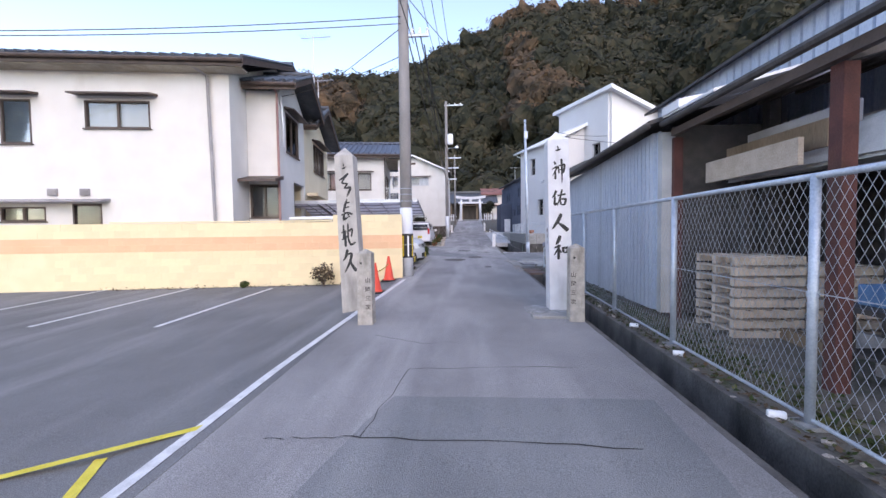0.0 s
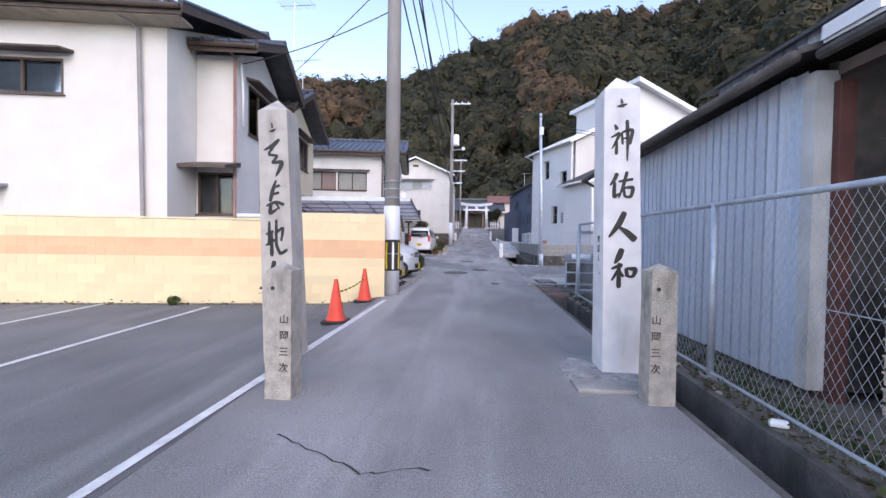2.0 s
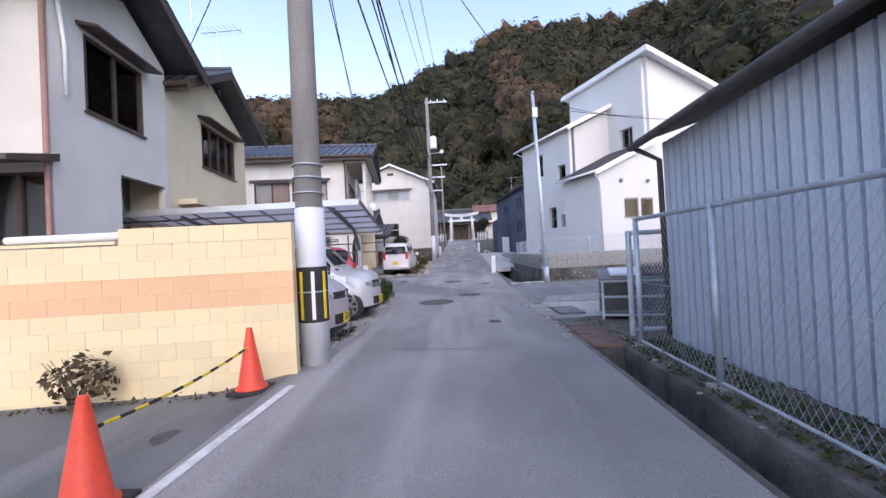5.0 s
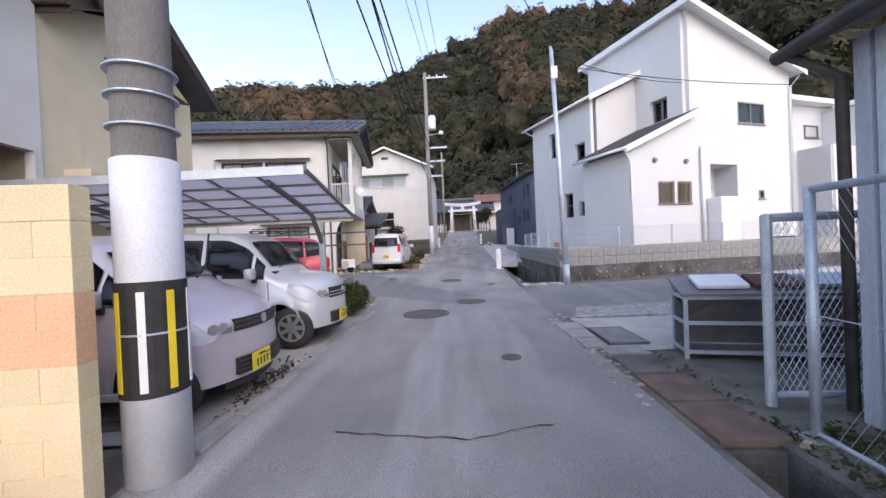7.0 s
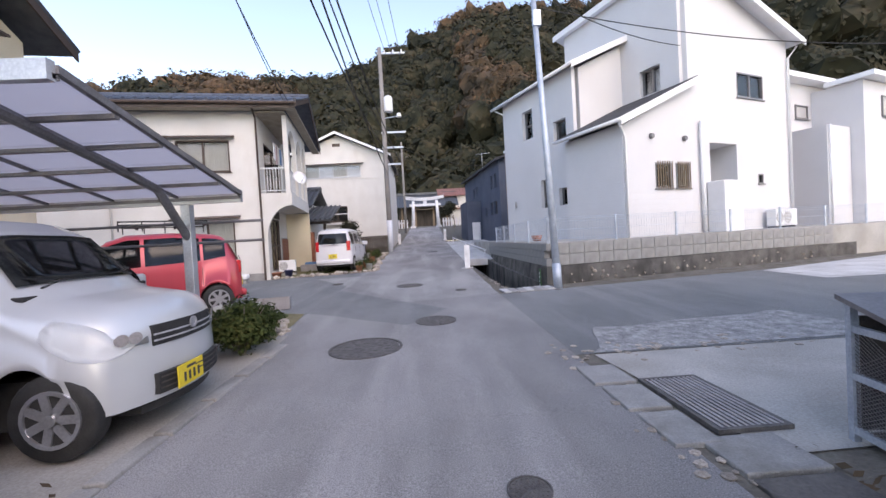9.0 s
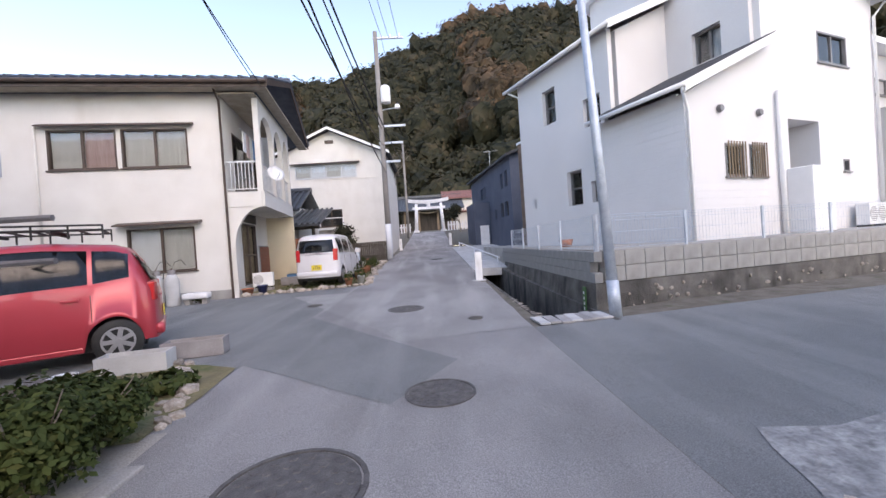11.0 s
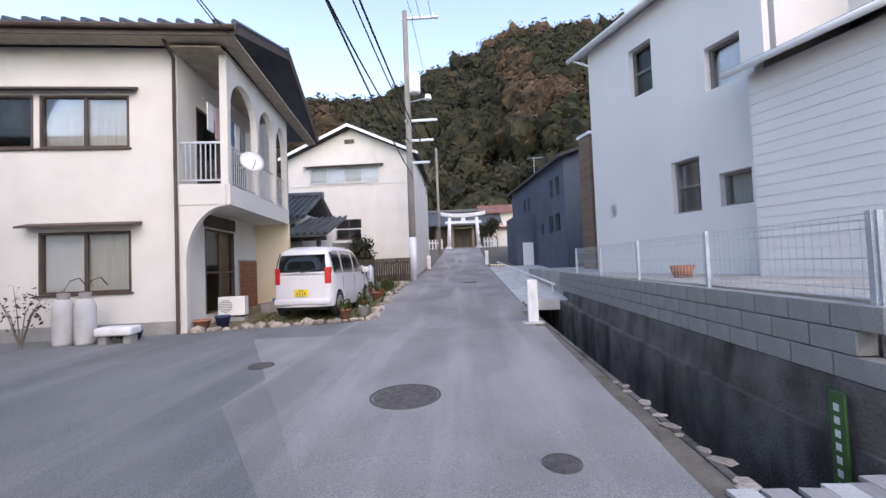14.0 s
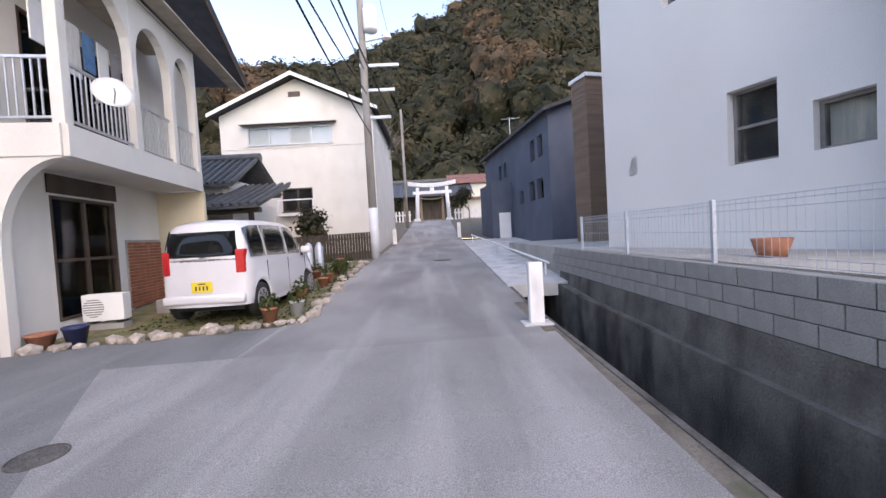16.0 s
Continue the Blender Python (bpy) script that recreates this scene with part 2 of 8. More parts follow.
    alu_pale=surface("aluminium_pale", (0.5, 0.51, 0.53), (0.62, 0.63, 0.65), 0.4, 4, 60, 0.05, metal=0.6),
    orange=surface("cone_plastic", (0.7, 0.055, 0.025), (0.8, 0.085, 0.04), 0.5, 6, 60, 0.1, stain=(0.55, 0.06, 0.04)),
    black=surface("black_rubber", (0.015, 0.015, 0.016), (0.03, 0.03, 0.03), 0.7, 8, 60, 0.2),
    yellow=surface("yellow_plate", (0.75, 0.55, 0.03), (0.82, 0.62, 0.05), 0.5, 6, 60, 0.05),
    red_lens=surface("tail_lens", (0.45, 0.015, 0.02), (0.55, 0.03, 0.03), 0.2, 6, 60, 0.0),
    pole=surface("pole_concrete", (0.2, 0.185, 0.175), (0.29, 0.27, 0.26), 0.9, 3, 90, 0.3, stretch=(1, 1, 0.3)),
    pole_wrap=surface("pole_sleeve", (0.58, 0.6, 0.65), (0.68, 0.7, 0.74), 0.6, 3, 60, 0.1, stain=(0.45, 0.46, 0.48)),
    iron=surface("cast_iron", (0.085, 0.08, 0.078), (0.16, 0.15, 0.145), 0.7, 12, 90, 0.6, metal=0.3),
    white=surface("white_paint", (0.74, 0.74, 0.75), (0.82, 0.82, 0.83), 0.6, 5, 60, 0.1, stain=(0.6, 0.6, 0.6)),
    pot=surface("terracotta", (0.3, 0.12, 0.07), (0.42, 0.18, 0.11), 0.85, 8, 60, 0.2),
    navy=surface("pot_navy", (0.015, 0.02, 0.07), (0.03, 0.04, 0.11), 0.4, 8, 60, 0.1),
    blue=surface("blue_tarp", (0.05, 0.14, 0.3), (0.1, 0.24, 0.42), 0.6, 6, 60, 0.3),
    rubble=surface("rubble_stone", (0.3, 0.25, 0.21), (0.5, 0.44, 0.38), 0.9, 6, 60, 0.5, rand=0.3),
    brick_red=surface("brick_tile", (0.26, 0.09, 0.05), (0.36, 0.14, 0.08), 0.85, 8, 60, 0.3, rand=0.2),
    bark=surface("bark", (0.12, 0.1, 0.085), (0.25, 0.22, 0.19), 0.95, 8, 40, 0.8, stretch=(1, 1, 0.2)),
    leaves=leaf_mat("leaves_evergreen", (0.018, 0.021, 0.014), (0.038, 0.038, 0.022), (0.075, 0.06, 0.036)),
    leaves_dry=leaf_mat("leaves_autumn", (0.045, 0.036, 0.024), (0.09, 0.062, 0.038), (0.16, 0.098, 0.058)),
    shrub=leaf_mat("leaves_shrub", (0.022, 0.035, 0.01), (0.05, 0.068, 0.02), (0.12, 0.11, 0.04)),
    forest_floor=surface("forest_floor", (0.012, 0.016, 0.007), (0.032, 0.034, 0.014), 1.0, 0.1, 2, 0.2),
    rope_y=surface("rope_yellow", (0.7, 0.5, 0.03), (0.75, 0.55, 0.05), 0.7, 8, 60, 0.1),
    pk_silver=car_paint("paint_silver", (0.58, 0.6, 0.62), 0.3),
    pk_mauve=car_paint("paint_mauve_silver", (0.56, 0.5, 0.54), 0.3),
    pk_red=car_paint("paint_red", (0.5, 0.05, 0.07), 0.25),
    pk_white=car_paint("paint_pearl_white", (0.72, 0.7, 0.72), 0.1),
    rim=surface("wheel_silver", (0.5, 0.5, 0.52), (0.6, 0.6, 0.62), 0.35, 8, 60, 0.0, metal=0.8),
)


def poly_mat():
    """Hazy plastic sheet that lets light through."""
    m = glass_mat("poly_sheet", (0.9, 0.88, 0.9), 0.8)
    n, l = m.node_tree.nodes, m.node_tree.links
    tl, mx = n.new("ShaderNodeBsdfTranslucent"), n.new("ShaderNodeMixShader")
    tl.inputs[0].default_value, mx.inputs[0].default_value = (0.75, 0.72, 0.74, 1), 0.65
    last = n["Material Output"].inputs[0].links[0].from_socket
    l.new(last, mx.inputs[1])
    l.new(tl.outputs[0], mx.inputs[2])
    l.new(mx.outputs[0], n["Material Output"].inputs[0])
    return m


M["poly_sheet"] = poly_mat()


# ---- builders ----
def mesh_of(bm, name):
    me = bpy.data.meshes.new(name)
    bmesh.ops.recalc_face_normals(bm, faces=bm.faces)
    bm.to_mesh(me)
    bm.free()
    return me


def part(name, bm, material, parent=None, label="", smooth=False):
    me = mesh_of(bm, name)
    me.materials.append(M[material])
    if smooth:
        for f in me.polygons:
            f.use_smooth = True
    ob = new(name, me)
    if parent is not None:
        ob.parent = parent
    if label:
        ob["label"] = label
    return ob


def thing(name, m, label, category, group="", kind=""):
    ob = new(name)
    ob.matrix_basis = m
    ob.empty_display_size = 0.2
    return tagged(ob, label, category, group, kind)


def single(name, bm, material, label, category, group="", kind="", smooth=False):
    return tagged(part(name, bm, material, smooth=smooth), label, category, group, kind)


def box(bm, x0, y0, z0, x1, y1, z1, bevel=0.0):
    vs = [bm.verts.new((x, y, z)) for x in (x0, x1) for y in (y0, y1) for z in (z0, z1)]
    fs = [bm.faces.new([vs[i] for i in f]) for f in ((0, 1, 3, 2), (4, 6, 7, 5), (0, 4, 5, 1), (2, 3, 7, 6), (0, 2, 6, 4), (1, 5, 7, 3))]
    if bevel:
        es = list({e for f in fs for e in f.edges})
        bmesh.ops.bevel(bm, geom=es, offset=bevel, segments=2, affect="EDGES", profile=0.5)
    return bm


def boxes(*dims, bevel=0.0):
    bm = bmesh.new()
    for d in dims:
        box(bm, *d, bevel=bevel)
    return bm


def prism(bm, pts, d):
    """A flat polygon of 3D points pushed along d."""
    a = [bm.verts.new(p) for p in pts]
    b = [bm.verts.new(Vector(p) + Vector(d)) for p in pts]
    bm.faces.new(a[::-1])
    bm.faces.new(b)
    for i in range(len(a)):
        j = (i + 1) % len(a)
        bm.faces.new((a[i], a[j], b[j], b[i]))
    return bm


def tube(bm, pts, r, n=8, r1=None, cap=True):
    """A round bar along points; r1: its radius at the far end."""
    pts = [Vector(p) for p in pts]
    rings = []
    for i, p in enumerate(pts):
        d = (pts[min(i + 1, len(pts) - 1)] - pts[max(i - 1, 0)]).normalized()
        a = d.cross(Vector((0, 0, 1)) if abs(d.z) < 0.9 else Vector((1, 0, 0))).normalized()
        b = d.cross(a)
        k = r if r1 is None else r + (r1 - r) * i / (len(pts) - 1)
        rings.append([bm.verts.new(p + (a * math.cos(2 * math.pi * j / n) + b * math.sin(2 * math.pi * j / n)) * k) for j in range(n)])
    for s, t in zip(rings, rings[1:]):
        for j in range(n):
            bm.faces.new((s[j], s[(j + 1) % n], t[(j + 1) % n], t[j]))
    if cap:
        bm.faces.new(rings[0][::-1])
        bm.faces.new(rings[-1])
    return bm


def lathe(bm, prof, n=16, at=(0, 0, 0)):
    """A round body from (radius, height) pairs."""
    rings = [[bm.verts.new((at[0] + r * math.cos(2 * math.pi * j / n), at[1] + r * math.sin(2 * math.pi * j / n), at[2] + z)) for j in range(n)] for r, z in prof]
    for s, t in zip(rings, rings[1:]):
        for j in range(n):
            bm.faces.new((s[j], s[(j + 1) % n], t[(j + 1) % n], t[j]))
    bm.faces.new(rings[0][::-1])
    bm.faces.new(rings[-1])
    return bm


def sag(p, q, drop, n=14):
    p, q = Vector(p), Vector(q)
    return [p.lerp(q, i / n) - Vector((0, 0, drop * 4 * (i / n) * (1 - i / n))) for i in range(n + 1)]


def panel(bm, at, across, length, height, thick, holes=(), top=None):
    """An upright wall from `at`, along `across`, with openings (x0, z0, x1, z1) through it; its body lies to the left of across.
    top: heights along a sloping head, as (x, z) pairs, above `height`."""
    at, u = Vector(at), Vector(across).normalized()
    w = Vector((-u.y, u.x, 0)) * thick
    xs = sorted({0, length, *[h[0] for h in holes], *[h[2] for h in holes]})
    zs = sorted({0, height, *[h[1] for h in holes], *[h[3] for h in holes]})
    for x0, x1 in zip(xs, xs[1:]):
        for z0, z1 in zip(zs, zs[1:]):
            if any(h[0] <= (x0 + x1) / 2 <= h[2] and h[1] <= (z0 + z1) / 2 <= h[3] for h in holes):
                continue
            prism(bm, [at + u * x + Vector((0, 0, z)) for x, z in ((x0, z0), (x1, z0), (x1, z1), (x0, z1))], w)
    if top:
        prism(bm, [at + u * x + Vector((0, 0, z)) for x, z in ((0, height), (length, height), *top)], w)
    bmesh.ops.remove_doubles(bm, verts=bm.verts, dist=1e-5)
    return bm


def slab(bm, a, b, c, d, thick):
    """A sloping sheet with four corners, thick downwards."""
    return prism(bm, [a, b, c, d], (0, 0, -thick))


def turn_of(u):
    return Matrix.Rotation(math.atan2(u[1], u[0]), 4, "Z")


def window(parent, at, across, w, h, frame_mat="brown", back="curtain", leaves=2, bars=False, sill=True, depth=0.1):
    """A sliding window whose outer face lies in a wall: `at` is its lower corner, `across` runs along the wall, outside is to the right."""
    u = Vector(across).normalized()
    m = Matrix.Translation(at) @ turn_of(u)
    f = 0.045
    bm = panel(bmesh.new(), (0, -0.03, 0), (1, 0, 0), w, h, depth + 0.03, [(f, f, w - f, h - f)])
    bm.transform(m)
    win = part("window", bm, frame_mat, parent)
    for i in range(1, leaves):
        x = w * i / leaves
        bm = boxes((x - 0.03, -0.01, f, x + 0.03, 0.045, h - f))
        bm.transform(m)
        part("mullion", bm, frame_mat, win)
    if sill:
        bm = boxes((-0.04, -0.075, -0.04, w + 0.04, -0.004, -0.004))
        bm.transform(m)
        part("sill", bm, frame_mat, win)
    for i in range(leaves):
        bm = boxes((w * i / leaves + 0.03, 0.02 + 0.012 * (i % 2), f, w * (i + 1) / leaves - 0.03, 0.028 + 0.012 * (i % 2), h - f))
        bm.transform(m)
        part("pane", bm, "glass", win).visible_shadow = False
    backs = back if isinstance(back, tuple) else (back,) * leaves
    for i, b in enumerate(backs):
        k = len(backs)
        bm = boxes((w * i / k + 0.002, 0.11, 0.0, w * (i + 1) / k - 0.002, 0.14, h))
        bm.transform(m)
        # sheets that are no curtain: pale ones, and near-black ones painting room shade
        part("curtain" if "curtain" in b else "blind", bm, b, win)
    if bars:
        for i in range(7):
            bm = boxes((w * (i + 0.5) / 7 - 0.012, -0.09, -0.04, w * (i + 0.5) / 7 + 0.012, -0.07, h + 0.04))
            bm.transform(m)
            part("bar", bm, "wood", win)
    return win


def hood(parent, at, across, w, mat="brown", deep=0.35):
    """A thin rain hood over a window."""
    bm = bmesh.new()
    prism(bm, [(-0.12, 0, 0.1), (-0.12, -deep, 0.02), (-0.12, -deep, -0.02), (-0.12, 0, 0.03)], (w + 0.24, 0, 0))
    bm.transform(Matrix.Translation(at) @ turn_of(Vector(across)))
    return part("window_hood", bm, mat, parent)


def pipe(parent, pts, mat, r=0.04, name="drainpipe"):
    ob = part(name, tube(bmesh.new(), pts, r), mat, parent, smooth=True)
    return ob


def ramp(v, table):
    for (a, b), (c, d) in zip(table, table[1:]):
        if v <= c:
            return b + (d - b) * (v - a) / (c - a)
    return table[-1][1]


PROFILE = ((-3000, -0.5), (-40, -0.5), (-5, 0.04), (32, 0.764), (40, 1.27), (48, 1.75), (55, 2.55), (61.4, 3.35), (75, 4.0), (3000, 6.0))


def ground_z(x, y):
    z = ramp(y, PROFILE)
    low = min(1, max(0, (-1.0 - x) / 0.85)) * min(1, max(0, (16.2 - y) / 1.0))
    return z - 0.15 * low


def sheet(name, quad, dz, material, label, category, nx=2, ny=8, kind="structure", wob=0.0):
    """A thin sheet that lies on the ground between four corners."""
    bm = bmesh.new()
    a, b, c, d = [Vector((*p, 0)) for p in quad]
    grid = []
    for j in range(ny + 1):
        row = []
        for i in range(nx + 1):
            s, t = i / nx, j / ny
            p = a.lerp(b, s).lerp(d.lerp(c, s), t)
            if wob and (i in (0, nx) or j in (0, ny)):
                p += Vector((noise.noise(p * 1.7), noise.noise(p * 1.7 + Vector((9, 4, 2))), 0)) * wob
            row.append(bm.verts.new((p.x, p.y, ground_z(p.x, p.y) + dz)))
        grid.append(row)
    for r, q in zip(grid, grid[1:]):
        for i in range(nx):
            bm.faces.new((r[i], r[i + 1], q[i + 1], q[i]))
    return single(name, bm, material, label, category, kind=kind)


def stone_mesh(seed, flat=0.7):
    bm = bmesh.new()
    bmesh.ops.create_icosphere(bm, subdivisions=1, radius=0.5)
    rr = random.Random(seed)
    for v in bm.verts:
        v.co *= rr.uniform(0.75, 1.15)
        v.co.z *= flat
    me = mesh_of(bm, "stone")
    me.materials.append(M["rubble"])
    return me


def cards(n, pick, size, rr, up=0.4, tilt=0.5):
    """n leaf-sized blades: pick() gives a place and an outward way."""
    vs, fs = [], []
    for _ in range(n):
        p, o = pick()
        o = (o + Vector((rr.gauss(0, tilt), rr.gauss(0, tilt), rr.gauss(0, tilt) + up))).normalized()
        a = o.cross(Vector((rr.gauss(0, 1), rr.gauss(0, 1), rr.gauss(0, 1)))).normalized()
        b = o.cross(a)
        s = size * rr.uniform(0.6, 1.4)
        k = len(vs)
        vs += [p + a * s, p + b * s * 0.55, p - a * s, p - b * s * 0.55]
        fs.append((k, k + 1, k + 2, k + 3))
    return vs, fs


def text_mesh(body, size, depth=0.004):
    c = bpy.data.curves.new("lettering", "FONT")
    c.body, c.size, c.extrude, c.align_x, c.align_y = body, size, depth, "CENTER", "CENTER"
    c.offset = size * 0.009
    ob = bpy.data.objects.new("lettering", c)
    scene.collection.objects.link(ob)
    me = bpy.data.meshes.new_from_object(ob.evaluated_get(bpy.context.evaluated_depsgraph_get()))
    bpy.data.objects.remove(ob)
    bpy.data.curves.remove(c)
    return me


def lettering(body, size, m, parent, mat="ink", name="lettering"):
    me = text_mesh(body, size)
    me.materials.clear()
    me.materials.append(M[mat])
    ob = new(name, me)
    ob.parent, ob.matrix_basis = parent, m
    return ob


# running-hand characters: each stroke is a path of (across, up, width) in a unit square
BRUSH = {
    "mark": (((-0.1, 0.5, 0.1), (0.0, 0.1, 0.14)), ((-0.5, -0.15, 0.03), (0.0, -0.1, 0.2), (0.45, 0.05, 0.05))),
    "shin": (((-0.3, 0.4, 0.05), (-0.2, 0.27, 0.1)), ((-0.45, 0.08, 0.04), (-0.1, 0.17, 0.09), (-0.42, -0.2, 0.03)), ((-0.22, 0.08, 0.05), (-0.24, -0.34, 0.09)),
             ((-0.02, 0.2, 0.06), (0.02, -0.1, 0.06)), ((-0.02, 0.2, 0.05), (0.4, 0.25, 0.09), (0.3, -0.1, 0.07)), ((0.02, 0.05, 0.04), (0.3, 0.08, 0.05)), ((0.2, 0.5, 0.09), (0.22, 0.0, 0.08), (0.2, -0.5, 0.03))),
    "yu": (((-0.2, 0.4, 0.1), (-0.32, 0.18, 0.09), (-0.5, 0.0, 0.03)), ((-0.3, 0.12, 0.08), (-0.32, -0.35, 0.1), (-0.12, -0.25, 0.04)), ((-0.15, 0.12, 0.06), (0.45, 0.2, 0.08)),
           ((0.2, 0.45, 0.08), (0.05, 0.0, 0.08), (-0.15, -0.42, 0.03)), ((0.06, -0.1, 0.07), (0.1, -0.36, 0.07)), ((0.06, -0.08, 0.05), (0.42, -0.08, 0.1), (0.34, -0.36, 0.08), (0.1, -0.36, 0.06))),
    "jin": (((0.1, 0.48, 0.12), (-0.12, 0.1, 0.14), (-0.5, -0.32, 0.05)), ((-0.1, 0.0, 0.06), (0.2, -0.18, 0.14), (0.5, -0.42, 0.16))),
    "wa": (((0.0, 0.5, 0.12), (-0.12, 0.3, 0.15), (-0.3, 0.12, 0.04)), ((-0.42, 0.0, 0.06), (0.02, 0.1, 0.1)), ((-0.12, 0.15, 0.08), (-0.14, -0.48, 0.12)), ((-0.14, -0.02, 0.08), (-0.42, -0.3, 0.05)),
           ((-0.1, -0.05, 0.05), (0.05, -0.2, 0.08)), ((0.15, 0.02, 0.08), (0.2, -0.2, 0.1)), ((0.15, 0.0, 0.06), (0.5, -0.02, 0.12), (0.42, -0.18, 0.08), (0.2, -0.2, 0.05))),
    "ten": (((-0.5, 0.22, 0.05), (0.0, 0.34, 0.14), (0.35, 0.5, 0.09)), ((0.0, 0.3, 0.08), (-0.25, 0.1, 0.08), (0.2, 0.05, 0.09), (-0.05, -0.12, 0.09), (0.45, -0.12, 0.13), (0.3, -0.32, 0.12), (0.1, -0.5, 0.04))),
    "cho": (((0.1, 0.5, 0.06), (-0.1, 0.2, 0.12), (-0.25, -0.1, 0.1)), ((-0.05, 0.3, 0.06), (0.3, 0.35, 0.08)), ((-0.1, 0.1, 0.06), (0.25, 0.15, 0.08)),
            ((-0.45, -0.22, 0.07), (0.05, -0.12, 0.1), (0.5, -0.2, 0.1)), ((-0.2, -0.15, 0.1), (-0.25, -0.42, 0.13), (0.15, -0.3, 0.05)), ((0.05, -0.15, 0.06), (0.25, -0.32, 0.06))),
    "chi": (((-0.3, 0.45, 0.07), (-0.32, -0.2, 0.11)), ((-0.48, 0.1, 0.06), (-0.1, 0.18, 0.08)), ((-0.5, -0.2, 0.06), (-0.05, -0.05, 0.09)), ((0.05, 0.5, 0.07), (0.02, -0.15, 0.09), (0.2, -0.42, 0.1), (0.55, -0.32, 0.08)),
            ((-0.05, 0.1, 0.06), (0.35, 0.25, 0.09), (0.25, -0.1, 0.06)), ((-0.2, 0.2, 0.08), (-0.22, -0.5, 0.12))),
    "kyu": (((-0.1, 0.5, 0.13), (-0.25, 0.2, 0.12), (-0.5, 0.0, 0.04)), ((-0.15, 0.28, 0.06), (0.2, 0.3, 0.12), (0.0, -0.1, 0.12), (-0.4, -0.5, 0.04)), ((0.05, 0.0, 0.06), (0.25, -0.25, 0.13), (0.5, -0.45, 0.16))),
}


def brush(name, wide, high, m, parent, mat="ink"):
    """One brushed character, its strokes tapered ribbons a few millimetres thick, in the plane x, y of m."""
    bm = bmesh.new()
    for stroke in BRUSH[name]:
        pts = [Vector(q) for q in stroke]
        fine = []
        for i in range(len(pts) - 1):
            a, b = pts[max(i - 1, 0)], pts[min(i + 2, len(pts) - 1)]
            p, q = pts[i], pts[i + 1]
            for k in range(6):
                t = k / 6
                fine.append(p * (2 * t ** 3 - 3 * t * t + 1) + (q - a) * 0.35 * (t ** 3 - 2 * t * t + t) + q * (3 * t * t - 2 * t ** 3) + (b - p) * 0.35 * (t ** 3 - t * t))
        fine.append(pts[-1])
        prev = None
        for i, c in enumerate(fine):
            d = fine[min(i + 1, len(fine) - 1)] - fine[max(i - 1, 0)]
            n = Vector((-d.y * high, d.x * wide)).normalized()
            r = c.z * 0.82 * (0.55 if i in (0, len(fine) - 1) else 1) * min(wide, high)
            o = Vector((c.x * wide, c.y * high))
            row = [bm.verts.new((*(o + n * r * k), z)) for k, z in ((1, 0), (1, 0.005), (-1, 0.005), (-1, 0))]
            if prev:
                for j in range(4):
                    bm.faces.new((prev[j], prev[(j + 1) % 4], row[(j + 1) % 4], row[j]))
            else:
                bm.faces.new(row)
            prev = row
        bm.faces.new(prev[::-1])
    ob = part("character", bm, mat, parent)
    ob.matrix_basis = m
    return ob


# ---- ground, road, channels ----
def ground():
    xs = [-3000, -400, -120, -60, -30] + [-20 + i for i in range(18)] + [-2, -1.85, -1.2, -1.0, -0.5, 0, 1, 2, 2.88, 3.08, 3.28, 4.05, 5, 6, 8, 10, 14, 20, 30, 60, 120, 400, 3000]
    ys = [-3000, -400, -100, -40, -20, -5] + [-3 + 2 * i for i in range(9)] + [15.2, 15.7, 16.2, 17.6, 19, 21, 24.2, 26, 28, 30, 32, 34, 36, 38, 40, 44, 48, 51.5, 55, 58, 61.4, 65, 75, 90, 120, 200, 400, 3000]
    bm = bmesh.new()
    v = {(x, y): bm.verts.new((x, y, ground_z(x, y))) for x in xs for y in ys}
    for x0, x1 in zip(xs, xs[1:]):
        for y0, y1 in zip(ys, ys[1:]):
            small = 2.88 <= (x0 + x1) / 2 <= 3.28 and -5 <= (y0 + y1) / 2 <= 15.7
            large = 3.08 <= (x0 + x1) / 2 <= 4.05 and 24.2 <= (y0 + y1) / 2 <= 48
            if not (small or large):
                bm.faces.new((v[x0, y0], v[x1, y0], v[x1, y1], v[x0, y1]))
    return single("ground", bm, "dirt", "bare brown dirt and gravel ground", "ground", kind="structure")


def trench(name, x0, x1, y0, y1, deep, label):
    """An open channel with concrete sides and floor, below the ground."""
    bm = bmesh.new()
    n = 12
    for i in range(n):
        a, b = y0 + (y1 - y0) * i / n, y0 + (y1 - y0) * (i + 1) / n
        za, zb = ground_z(x0, a), ground_z(x0, b)
        for xa, xb in ((x0 - 0.06, x0), (x1, x1 + 0.08)):
            prism(bm, [(xa, a, za - deep), (xb, a, za - deep), (xb, a, za + 0.012), (xa, a, za + 0.012)], (0, b - a, zb - za))
        prism(bm, [(x0, a, za - deep), (x1, a, za - deep), (x1, a, za - deep + 0.04), (x0, a, za - deep + 0.04)], (0, b - a, zb - za))
    for yy in (y0, y1 - 0.05):
        z = ground_z(x0, yy)
        box(bm, x0, yy, z - deep, x1, yy + 0.05, z - 0.02)
    bmesh.ops.remove_doubles(bm, verts=bm.verts, dist=1e-4)
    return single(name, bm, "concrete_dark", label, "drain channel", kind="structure")


